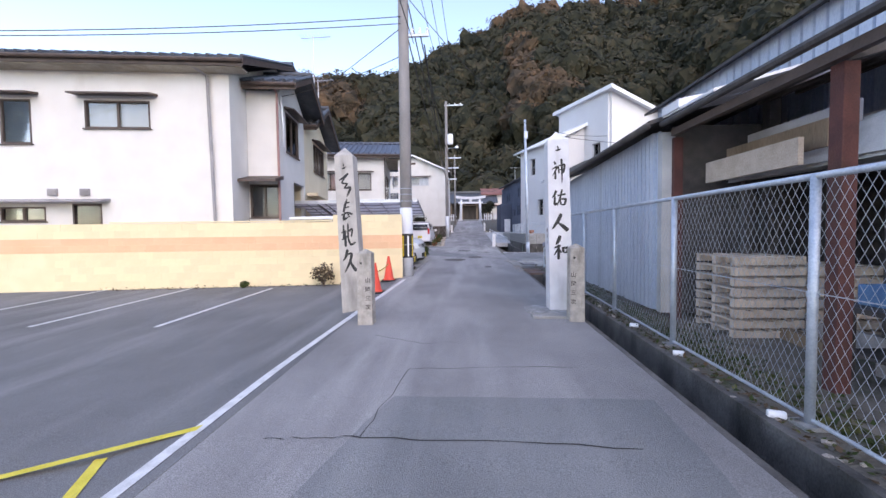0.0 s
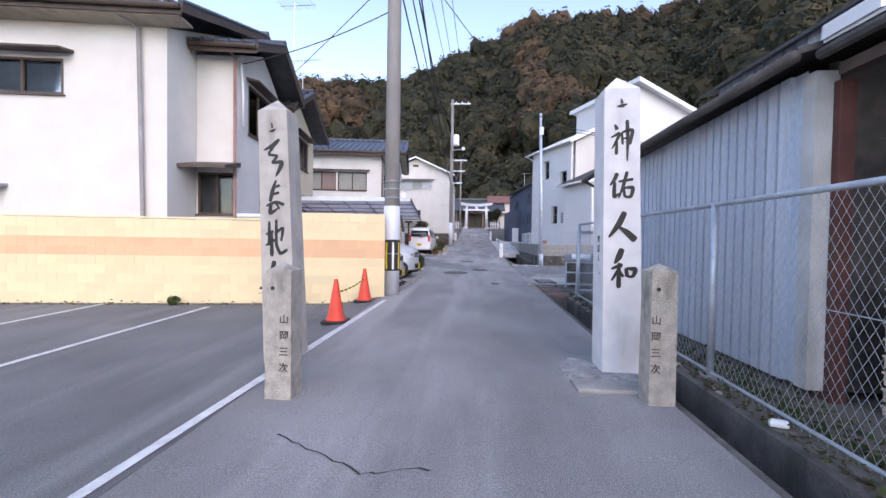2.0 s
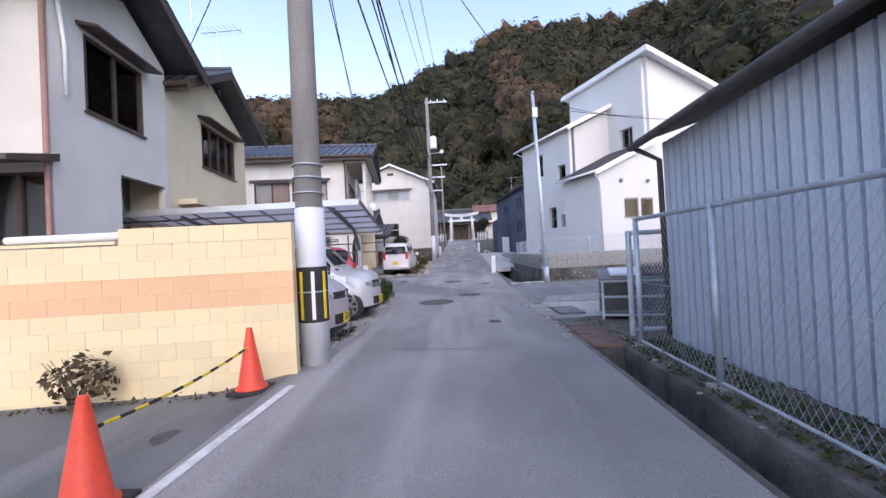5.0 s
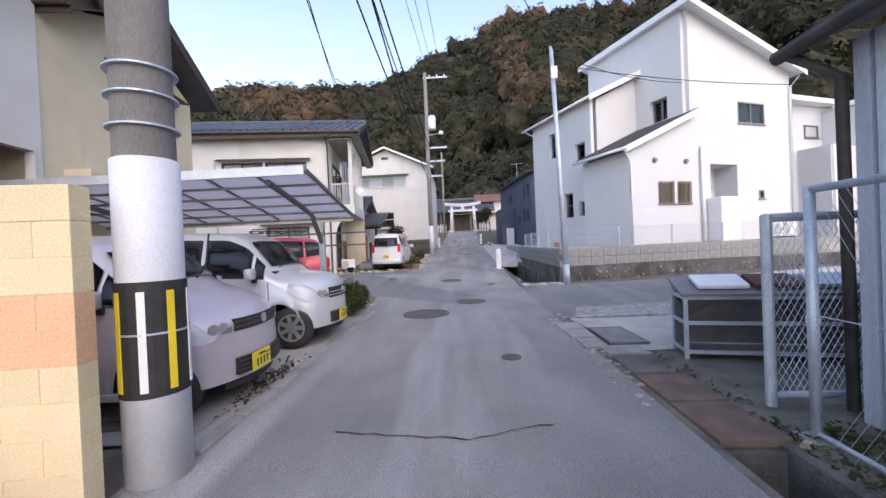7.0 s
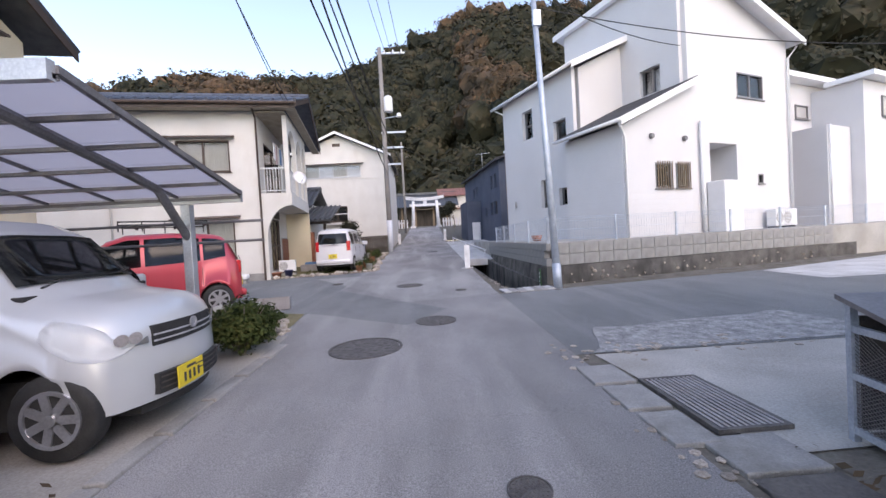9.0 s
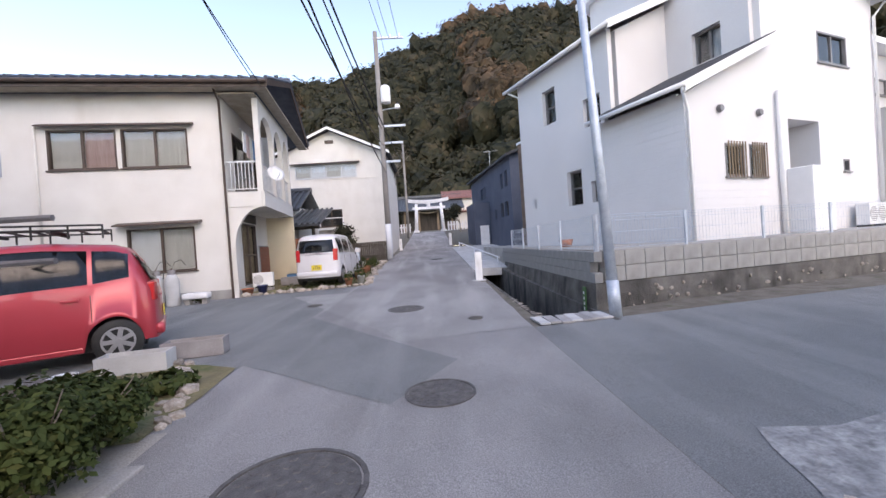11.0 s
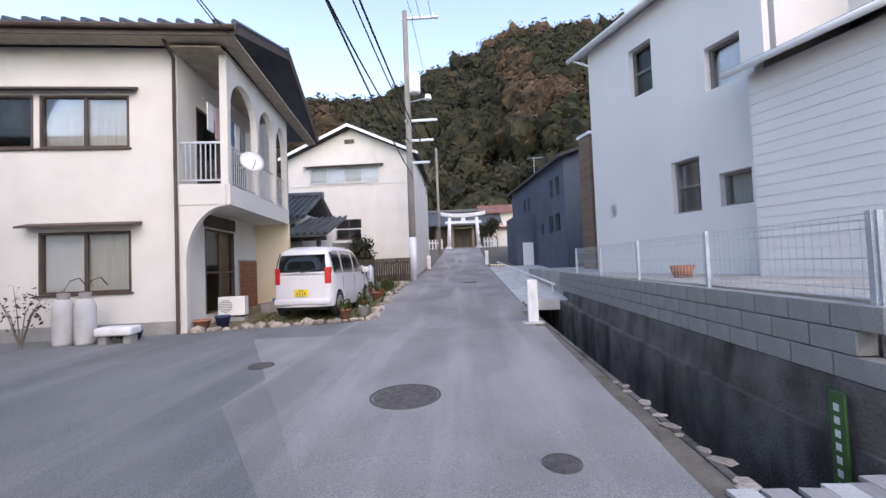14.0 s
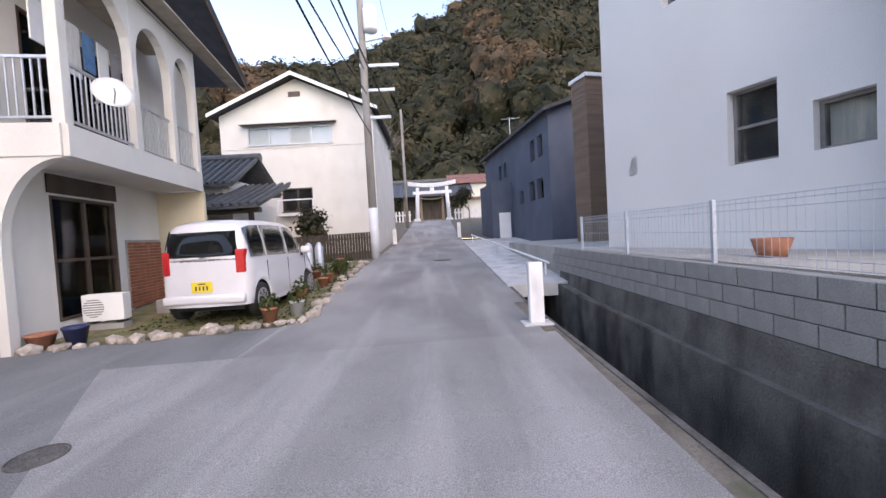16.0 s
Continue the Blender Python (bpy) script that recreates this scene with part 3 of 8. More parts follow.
ground()
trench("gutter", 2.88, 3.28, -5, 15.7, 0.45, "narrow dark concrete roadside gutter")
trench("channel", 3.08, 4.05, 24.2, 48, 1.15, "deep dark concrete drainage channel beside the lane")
sheet("road", ((-0.95, -40), (2.82, -40), (2.82, 32), (-0.95, 32)), 0.008, "asphalt", "worn grey asphalt lane", "road", 6, 60)
sheet("road", ((-0.95, 32), (3.02, 32), (3.1, 62), (-0.1, 62)), 0.008, "asphalt", "worn grey asphalt lane climbing to the shrine gate", "road", 4, 24)
sheet("parking_lot", ((-30, -12), (-2.0, -12), (-2.0, 14.9), (-30, 11.2)), 0.006, "asphalt_lot", "dark grey asphalt parking lot", "parking lot", 24, 24)
sheet("parking_lot", ((-2.0, -12), (-0.955, -12), (-0.955, 15.05), (-2.0, 14.9)), 0.008, "asphalt_lot", "dark grey asphalt parking lot edge", "parking lot", 14, 40)
sheet("side_road", ((2.825, 19.9), (30, 19.5), (30, 28.9), (2.825, 24.15)), 0.007, "asphalt_patch", "grey asphalt side road", "road", 8, 6)
sheet("side_road", ((-16, 25.9), (-0.955, 22.6), (-0.955, 31.2), (-16, 28.6)), 0.007, "asphalt_patch", "dark grey asphalt side road", "road", 8, 6)
sheet("asphalt_patch", ((-0.94, 23.3), (0.97, 21.8), (1.62, 22.9), (-0.94, 26.2)), 0.012, "asphalt_patch", "darker asphalt patch across the lane", "road", 3, 4, wob=0.03)
sheet("asphalt_patch", ((-0.1, 5.3), (2.5, 5.3), (2.6, 6.9), (0.3, 6.9)), 0.012, "asphalt_patch", "slightly darker asphalt repair patch", "road", 6, 6, wob=0.03)
sheet("asphalt_patch", ((0.95, 23.9), (2.8, 24.2), (2.95, 30.0), (-2.4, 29.6)), 0.0125, "asphalt_pale", "paler worn asphalt of the upper lane", "road", 4, 8, wob=0.04)
sheet("rough_concrete", ((3.0, 19.9), (6.6, 19.95), (6.2, 21.2), (3.5, 20.9)), 0.013, "concrete_rough", "rough pale broken concrete at the mouth of the side road", "pavement", 6, 4, wob=0.12)
sheet("concrete_apron", ((-9, 15.9), (-0.8, 15.9), (-0.68, 20.4), (-9, 20.4)), 0.011, "yard", "dusty pale concrete parking apron", "parking apron", 4, 8)
sheet("concrete_apron", ((-6, 20.4), (-0.68, 20.4), (-0.75, 21.6), (-6, 21.6)), 0.011, "yard", "dusty pale concrete parking apron", "parking apron", 4, 4)
sheet("concrete_apron", ((3.2, 17.9), (8.5, 17.9), (8.5, 19.85), (3.0, 19.85)), 0.011, "yard", "rough pale concrete forecourt", "forecourt", 4, 4, wob=0.08)
sheet("pale_lot", ((9.5, 23.6), (26, 23.6), (26, 30.5), (9.5, 25.2)), 0.013, "concrete_pale", "pale concrete area beside the side road", "pavement", 4, 3)
sheet("garden_soil", ((-4.3, 30.55), (-0.75, 31.4), (-1.05, 39.6), (-5.6, 39.6)), 0.014, "soil", "mossy garden soil with dry grass", "garden soil", 6, 10, wob=0.08)
for x in (-30.0,):
    sheet("yellow_line", ((-2.3, 5.78), (-1.12, 6.29), (-1.12, 6.38), (-2.3, 5.87)), 0.014, "line_y", "worn yellow painted parking line", "road marking", 1, 1)
    sheet("yellow_line", ((-1.34, 5.3), (-1.24, 5.3), (-1.63, 6.06), (-1.73, 6.06)), 0.0142, "line_y", "worn yellow painted parking line", "road marking", 1, 1)
    sheet("yellow_line", ((-2.1, 5.3), (-2.02, 5.3), (-2.15, 5.8), (-2.25, 5.8)), 0.0142, "line_y", "worn yellow painted parking line", "road marking", 1, 1)
sheet("white_line", ((-1.18, -5), (-1.06, -5), (-1.06, 7.5), (-1.18, 7.5)), 0.014, "line", "worn white painted lot edge line", "road marking", 1, 12, wob=0.012)
sheet("white_line", ((-1.18, 7.5), (-1.06, 7.5), (-0.72, 14.6), (-0.81, 14.6)), 0.014, "line", "worn white painted lot edge line", "road marking", 1, 12, wob=0.012)
for x in (-4.35, -6.65, -8.95):
    sheet("white_line", ((x - 0.05, 9.9), (x + 0.05, 9.9), (x + 0.05, 14.1), (x - 0.05, 14.1)), 0.014, "line", "worn white painted parking bay line", "road marking", 1, 4, wob=0.01)


def crack(pts, w, label="dark crack in the asphalt"):
    bm = bmesh.new()
    rr = random.Random(len(pts))
    fine = []
    for (x0, y0), (x1, y1) in zip(pts, pts[1:]):
        for i in range(10):
            fine.append((x0 + (x1 - x0) * i / 10 + rr.uniform(-0.02, 0.02), y0 + (y1 - y0) * i / 10 + rr.uniform(-0.02, 0.02)))
    prev = None
    for i, (x, y) in enumerate(fine):
        ww = w * rr.uniform(0.4, 1.2)
        a, b = bm.verts.new((x - ww, y - ww, ground_z(x, y) + 0.016)), bm.verts.new((x + ww, y + ww, ground_z(x, y) + 0.016))
        if prev:
            bm.faces.new((*prev, b, a))
        prev = (a, b)
    single("crack", bm, "black", label, "crack", kind="structure")


crack([(-0.5, 6.15), (0.2, 6.2), (2.4, 6.1)], 0.006)
crack([(0.2, 6.2), (0.35, 7.6), (2.4, 7.7)], 0.005)
crack([(-0.3, 8.9), (0.4, 8.5), (0.9, 8.6)], 0.005)
crack([(0.2, 16.0), (1.2, 15.85), (2.0, 16.1)], 0.008)

# low kerb along the parking apron, in pieces
kerb = thing("kerb", Matrix(), "low worn concrete kerb along the lane", "kerb", kind="structure")
for i in range(9):
    y = 15.72 + i * 0.6
    bm = boxes((-0.82, y, -0.1, -0.68, y + 0.585, 0.035), bevel=0.012)
    part("kerb_stone", bm, "concrete", kerb).location = (0.012 * i, 0, ground_z(-0.7, y + 0.3))

# gutter covers and steel plates at the crossing
def gutter_cover(y0, y1, mat, name, label, group="gutter covers", h=0.05):
    ob = single(name, boxes((2.9, y0, -h, 3.38, y1, 0.03), bevel=0.008), mat, label, "drain cover", group)
    ob.location.z = ground_z(3, (y0 + y1) / 2)


gutter_cover(15.72, 16.38, "rust", "steel_plate", "rusty brown steel plate over the gutter")
gutter_cover(16.4, 17.05, "rust", "steel_plate", "rusty brown steel plate over the gutter")
gutter_cover(17.08, 17.7, "concrete_dark", "concrete_cover", "mossy dark concrete gutter cover slab", h=0.09)
gutter_cover(17.73, 18.12, "concrete", "concrete_cover", "weathered concrete gutter cover slab", h=0.09)
for i in range(3):
    ob = single("concrete_cover", boxes((2.72 - 0.03 * i, 18.05 + i * 0.5, -0.06, 3.02, 18.5 + i * 0.5, 0.03), bevel=0.01), "concrete", "small weathered concrete edge slab", "drain cover", "gutter covers")
    ob.location.z = ground_z(3, 18.3 + i * 0.5)
grate = thing("drain_grate", Matrix.Translation((3.06, 18.15, ground_z(3, 18.6) + 0.004)), "grey galvanised steel drain grating set in concrete", "drain grate")
for dims in ((0, 0, 0, 0.5, 0.03, 0.03), (0, 0.93, 0, 0.5, 0.96, 0.03), (0, 0.03, 0, 0.03, 0.93, 0.03), (0.47, 0.03, 0, 0.5, 0.93, 0.03)):
    part("grate_frame", boxes(dims), "iron", grate)
# flat black sheet painting the darkness below the bars; no pit is modelled
part("sump", boxes((0.03, 0.03, 0.002, 0.47, 0.93, 0.008)), "black", grate)
for i in range(11):
    part("grate_bar", boxes((0.05 + i * 0.04, 0.03, 0.008, 0.07 + i * 0.04, 0.93, 0.028)), "greypipe", grate)


def manhole(x, y, r, label="round cast iron manhole cover in the asphalt"):
    t = thing("manhole_cover", Matrix.Translation((x, y, ground_z(x, y) + 0.006)) @ Matrix.Rotation(0.0195, 4, "X"), label, "manhole cover", "manhole covers")
    part("rim", lathe(bmesh.new(), ((r, 0), (r, 0.014), (r * 0.93, 0.014), (r * 0.93, 0.002)), 28), "iron", t)
    bm = bmesh.new()
    lathe(bm, ((r * 0.9, 0), (r * 0.9, 0.009)), 28)
    k = 0
    for ring, cnt in ((0.78, 18), (0.6, 14), (0.42, 10), (0.22, 6)):
        for j in range(cnt):
            a = 2 * math.pi * j / cnt + ring
            lathe(bm, ((r * 0.075, 0.009), (r * 0.06, 0.015)), 6, (r * ring * math.cos(a), r * ring * math.sin(a), 0))
    part("cover", bm, "iron", t)


for x, y, r in ((1.76, 17.78, 0.12), (0.5, 20.7, 0.45), (1.4, 21.98, 0.32), (0.85, 26.4, 0.36), (2.08, 25.05, 0.13), (-1.3, 27.7, 0.17), (1.73, 38.5, 0.3), (-1.45, 13.6, 0.13)):
    manhole(x, y, r)

# rough pale rubble concrete round the corner of the forecourt
rub = thing("broken_concrete", Matrix(), "broken pale concrete and grit at the lane corner", "rubble", kind="stuff")
sm = [stone_mesh(i, 0.5) for i in range(5)]
rr = random.Random(4)
for i in range(120):
    a = rr.uniform(0, 1)
    x, y = (2.75 + rr.gauss(0, 0.07), 16.3 + a * 4) if i < 70 else (2.9 + rr.uniform(0, 2.6), 19.95 + rr.gauss(0, 0.12))
    o = new("chip", rr.choice(sm))
    o.parent = rub
    s = rr.uniform(0.03, 0.1)
    o.matrix_basis = Matrix.LocRotScale((x, y, ground_z(x, y) + 0.012), Euler((0, 0, rr.uniform(0, 6))), (s, s, s * 0.6))

# ---- hill and forest ----
SKYLINE = ((-75, 0.25), (-45, 0.31), (-33, 0.34), (-28, 0.375), (-20, 0.405), (-14, 0.405), (-10.5, 0.40), (-5, 0.445), (0.7, 0.49), (6.5, 0.545), (12, 0.545), (16, 0.535), (24, 0.53), (36, 0.56), (50, 0.6), (80, 0.45))


def hill_z(az, r):
    """Height of the wooded hill, by the bearing in degrees and the distance from the lane."""
    crest = 255 + 25 * math.sin(az * 0.09)
    foot = 80 + 26 * math.sin(az * 0.13 + 1.2) ** 2 + (20 if az < -12 else 0)
    s = min(1, max(0, (r - foot) / (crest - foot)))
    top = ramp(az, SKYLINE) * crest - 17.5
    x, y = r * math.sin(radians(az)), r * math.cos(radians(az))
    gully = noise.noise(Vector((az * 0.09, 2.0, r * 0.003)))
    shape = s ** (1.05 + 0.3 * gully)
    bump = 10 * noise.noise(Vector((x * 0.018, y * 0.018, 0))) * math.sin(math.pi * s)
    over = max(0, r - crest)
    return 3.0 + (top - 3) * shape + bump - over * 0.35


bm = bmesh.new()
rows_ = []
for i in range(61):
    az = -75 + 155 * i / 60
    rows_.append([bm.verts.new((r * math.sin(radians(az)), r * math.cos(radians(az)), hill_z(az, r))) for r in [78 + 9 * k for k in range(28)]])
for p, q in zip(rows_, rows_[1:]):
    for k in range(27):
        bm.faces.new((p[k], p[k + 1], q[k + 1], q[k]))
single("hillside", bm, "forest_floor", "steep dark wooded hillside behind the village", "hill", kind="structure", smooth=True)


def forest():
    rr = random.Random(11)
    green, dry = ([], []), ([], [])
    variants = []
    for k in range(7):
        def pick():
            d = Vector((rr.gauss(0, 1), rr.gauss(0, 1), rr.gauss(0.35, 0.8))).normalized()
            bumpy = 0.8 + 0.42 * noise.noise(d * 2.6 + Vector((k * 5, 0, 0)))
            return Vector((d.x, d.y, d.z * 0.85)) * bumpy, d
        v, f = cards(300, pick, 0.085, rr, 0.1, 0.26)
        core = bmesh.new()
        bmesh.ops.create_icosphere(core, subdivisions=2, radius=1.0)
        base = len(v)
        for q in core.verts:
            d = q.co.normalized()
            v.append(Vector((d.x, d.y, d.z * 0.85)) * (0.72 + 0.42 * noise.noise(d * 2.6 + Vector((k * 5, 0, 0)))))
        f += [tuple(base + q.index for q in t.verts) + (base + t.verts[2].index,) for t in core.faces]
        core.free()
        variants.append((np.array([tuple(p) for p in v]), [tuple(dict.fromkeys(t)) for t in f]))
    n = 0
    for az10 in range(-480, 560, 1):
        for _ in range(4):
            az = az10 / 10 + rr.uniform(0, 0.1)
            r = 82 + 205 * rr.random() ** 0.8
            if rr.random() > (0.95 if -36 < az < 34 else 0.5):
                continue
            x, y, z = r * math.sin(radians(az)), r * math.cos(radians(az)), hill_z(az, r)
            size = rr.choice((2.4, 3.2, 4.2, 5.4, 6.6)) * rr.uniform(0.85, 1.15) * (0.8 + r / 420)
            v, f = variants[rr.randrange(7)]
            a = rr.uniform(0, 6.28)
            c, s = math.cos(a), math.sin(a)
            w = np.stack([(v[:, 0] * c - v[:, 1] * s), (v[:, 0] * s + v[:, 1] * c), v[:, 2] * rr.uniform(0.9, 1.4)], 1) * size + np.array((x, y, z + size * 0.7))
            h = (z - 3) / max(20, ramp(az, SKYLINE) * 255)
            # high crowns on the left turn brown to paint the warm light there
            bare = noise.noise(Vector((x * 0.02, y * 0.02, 5))) + (0.75 if h > 0.8 and az > 2 else 0) + (0.4 if az < -12 and h > 0.4 else -0.34)
            store = dry if bare > 0.25 else green
            store[0].append(w)
            store[1].append(f)
    for (vl, fl), mat, label in ((green, "leaves", "dense dark evergreen trees covering the hillside"), (dry, "leaves_dry", "brown leafless and autumn trees among the hillside woods, also painting warm light at upper left")):
        off, faces = 0, []
        for v, f in zip(vl, fl):
            faces += [tuple(i + off for i in t) for t in f]
            off += len(v)
        me = bpy.data.meshes.new("forest")
        me.from_pydata(np.concatenate(vl).tolist(), [], faces)
        me.materials.append(M[mat])
        tagged(new("forest", me), label, "forest", kind="stuff")


forest()

# ---- houses ----
def tiled_roof(parent, a0, a1, b0, z0, b1, z1, mat, over=0.06, name="roof", rows=None, pitch=0.3):
    """A roof slope from the eave (b0, z0) to the ridge (b1, z1) between a0 and a1, with rounded tile ribs running up it."""
    bm = bmesh.new()
    slab(bm, (a0, b0, z0), (a1, b0, z0), (a1, b1, z1), (a0, b1, z1), 0.09)
    n = int((a1 - a0) / pitch)
    d = Vector((0, b1 - b0, z1 - z0))
    roof = part(name, bm, mat, parent)
    p = Vector((0, b0 - 0.02 * (1 if b1 > b0 else -1), z0 + 0.02))
    me = mesh_of(tube(bmesh.new(), [p, p + d], 0.06, 6), "roof_roll")
    me.materials.append(M[mat])
    for i in range(n + 1):
        o = new("roof_roll", me)
        o.parent, o.location = roof, (a0 + (a1 - a0) * i / n, 0, 0)
    return roof


def gable_roof(parent, a0, a1, bf, bb, zf, zr, zb, br, mat, pitch=0.3):
    """Front eave at bf, ridge at br, back eave at bb; gables face along a."""
    tiled_roof(parent, a0, a1, bf, zf, br, zr, mat, pitch=pitch)
    tiled_roof(parent, a0, a1, bb, zb, br, zr, mat, pitch=pitch)
    part("ridge", tube(bmesh.new(), [(a0 - 0.03, br, zr + 0.06), (a1 + 0.03, br, zr + 0.06)], 0.11, 10), mat, parent)
    for x in (a0 - 0.03, a1):
        bm = bmesh.new()
        prism(bm, [(x, bf, zf - 0.2), (x, bf, zf - 0.02), (x, br, zr - 0.02), (x, br, zr - 0.2)], (0.03, 0, 0))
        prism(bm, [(x, bb, zb - 0.2), (x, bb, zb - 0.02), (x, br, zr - 0.02), (x, br, zr - 0.2)], (0.03, 0, 0))
        part("bargeboard", bm, "brown", parent)
    part("fascia", boxes((a0, bf + 0.005, zf - 0.24, a1, bf + 0.035, zf - 0.095)), "brown", parent)
    bm = bmesh.new()
    tube(bm, [(a0, bf - 0.06, zf - 0.08), (a1, bf - 0.06, zf - 0.1)], 0.055, 8)
    part("gutter", bm, "brown", parent)


U = Vector((0.9903, 0.1387, 0))
ROT1 = Matrix.Rotation(math.atan2(0.1387, 0.9903), 4, "Z")


def house_left():
    h = thing("house", Matrix.Translation((-6.12, 14.7, 0)) @ ROT1, "two-storey white stucco house with cream wing and dark tiled roofs", "house")
    # main block
    wins = [(-5.75, 4.35, -4.95, 5.57), (-3.56, 4.79, -1.82, 5.56), (-5.88, 2.2, -4.7, 2.6), (-4.0, 2.05, -3.22, 2.67)]
    part("wall", panel(bmesh.new(), (-11, 0, 0.1), (1, 0, 0), 11.35, 6.3, 0.15, [(a + 11, z0 - 0.1, c + 11, z1 - 0.1) for a, z0, c, z1 in wins]), "stucco", h)
    part("wall", panel(bmesh.new(), (0.35, 0.15, 0.1), (0, 1, 0), 8.5, 6.3, 0.15, (), ((8.5, 6.3), (4.2, 8.1), (0, 6.3))[1:2]), "stucco", h)
    part("wall", boxes((-11, 8.65, 0.1, 0.35, 8.8, 6.4)), "stucco", h)
    for a, z0, c, z1 in wins:
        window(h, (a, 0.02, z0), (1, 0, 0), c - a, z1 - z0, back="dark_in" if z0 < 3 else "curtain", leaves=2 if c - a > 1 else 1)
    hood(h, (-3.62, 0, 5.66), (1, 0, 0), 1.9, "brown", 0.4)
    hood(h, (-5.9, 0, 5.66), (1, 0, 0), 1.05, "brown", 0.4)
    hood(h, (-6.6, 0, 2.72), (1, 0, 0), 3.5, "greypipe", 0.45)
    gable_roof(h, -11.4, 0.95, -0.55, 9.3, 6.62, 8.35, 6.62, 4.4, "tile", 0.3)
    part("soffit", boxes((-11.3, -0.5, 6.36, 0.9, 0.0, 6.39)), "eave", h)
    pipe(h, [(-0.42, -0.5, 6.5), (-0.42, -0.45, 6.4), (-0.2, -0.09, 6.25), (-0.12, -0.07, 1.9), (-0.12, -0.07, 0.3)], "greypipe", 0.045)
    for a, z in ((-4.6, 2.9), (-3.75, 2.9)):
        bm = boxes((a, -0.06, z, a + 0.24, 0.0, z + 0.2))
        for k in range(5):
            box(bm, a + 0.01, -0.08, z + 0.02 + k * 0.036, a + 0.23, -0.058, z + 0.035 + k * 0.036)
        part("vent", bm, "greypipe", h)
    # wing between the pipes
    part("wing_wall", panel(bmesh.new(), (0.36, 1.2, 0.1), (1, 0, 0), 0.99, 6.2, 0.14, [(0.04, 2.2, 0.94, 3.25)]), "stucco", h)
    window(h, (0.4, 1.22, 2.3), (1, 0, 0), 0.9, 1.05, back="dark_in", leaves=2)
    bm = bmesh.new()
    prism(bm, [(-0.15, 1.2, 3.62), (-0.15, 0.35, 3.42), (-0.15, 0.35, 3.34), (-0.15, 1.2, 3.5)], (1.6, 0, 0))
    part("awning", bm, "brown", h)
    part("wing_wall", panel(bmesh.new(), (1.35, 1.34, 0.1), (0, 1, 0), 2.92, 6.2, 0.14, [(0.55, 4.43, 2.08, 5.75), (1.35, 0.2, 2.78, 3.5)], ((2.92, 6.2), (1.6, 6.95), (0, 6.3))), "stucco", h)
    window(h, (1.33, 1.89, 4.53), (0, 1, 0), 1.53, 1.32, back="curtain", leaves=2)
    hood(h, (1.35, 1.85, 5.9), (0, 1, 0), 1.6, "brown", 0.35)
    for dims in ((0.4, 2.6, 0.3, 1.18, 4.2, 0.32), (0.4, 2.6, 0.3, 0.43, 4.2, 3.6)):
        part("porch_lining", boxes(dims), "stucco_cream", h)
    gable_roof(h, 0.42, 2.0, 0.75, 4.9, 6.45, 7.35, 6.35, 2.85, "tile", 0.28)
    pipe(h, [(1.3, 0.8, 6.35), (1.33, 1.12, 6.2), (1.33, 1.12, 2.2), (1.33, 1.12, 0.4)], "pinkpipe", 0.04)
    pipe(h, [(1.4, 1.3, 6.2), (1.41, 1.42, 5.4), (1.41, 1.42, 4.6)], "trim", 0.03)
    # cream wing
    part("cream_wall", panel(bmesh.new(), (1.3, 4.28, 0.1), (0, 1, 0), 4.75, 5.9, 0.14, [(1.72, 4.39, 3.83, 5.58)], ((4.75, 5.9), (2.4, 6.9), (0, 5.9))), "stucco_cream", h)
    part("cream_wall", boxes((0.5, 4.28, 0.1, 1.29, 4.42, 6.0)), "stucco_cream", h)
    part("cream_wall", boxes((-3, 8.9, 0.1, 1.29, 9.02, 6.0)), "stucco_cream", h)
    bm = bmesh.new()
    prism(bm, [(1.305, 4.6, 3.55), (1.305, 8.6, 3.55), (1.305, 8.6, 5.95), (1.305, 4.6, 5.95)], (0.16, 0, 0))
    window(h, (1.28, 6.0, 4.49), (0, 1, 0), 2.11, 1.19, "brown", "curtain", 4)
    hood(h, (1.3, 5.95, 5.75), (0, 1, 0), 2.2, "brown", 0.35)
    bm.free()
    part("bay_floor", boxes((1.31, 4.7, 3.3, 1.75, 6.6, 3.42)), "stucco_cream", h)
    gable_roof(h, -3, 1.85, 4.3, 9.6, 6.1, 7.35, 6.1, 6.7, "tile", 0.28)
    ant = thing("tv_antenna", Matrix.Translation((-5.2, 19.9, 7.95)), "thin metal rooftop television antenna on a mast", "antenna", "rooftop antennas")
    build_antenna(ant, 1.9)
    ant = thing("tv_antenna", Matrix.Translation((-5.8, 22.0, 7.3)), "thin metal rooftop television antenna on a mast", "antenna", "rooftop antennas")
    build_antenna(ant, 1.6)


def build_antenna(t, h):
    part("mast", tube(bmesh.new(), [(0, 0, -0.4), (0, 0, h)], 0.018, 6), "alu_pale", t)
    part("boom", tube(bmesh.new(), [(-0.5, 0, h - 0.1), (0.7, 0.1, h - 0.02)], 0.012, 6), "alu_pale", t)
    for i in range(8):
        x = -0.45 + i * 0.15
        part("element", tube(bmesh.new(), [(x, -0.35 + 0.02 * i, h - 0.08 + 0.008 * i), (x + 0.03, 0.35, h - 0.06 + 0.008 * i)], 0.006, 5), "alu_pale", t)


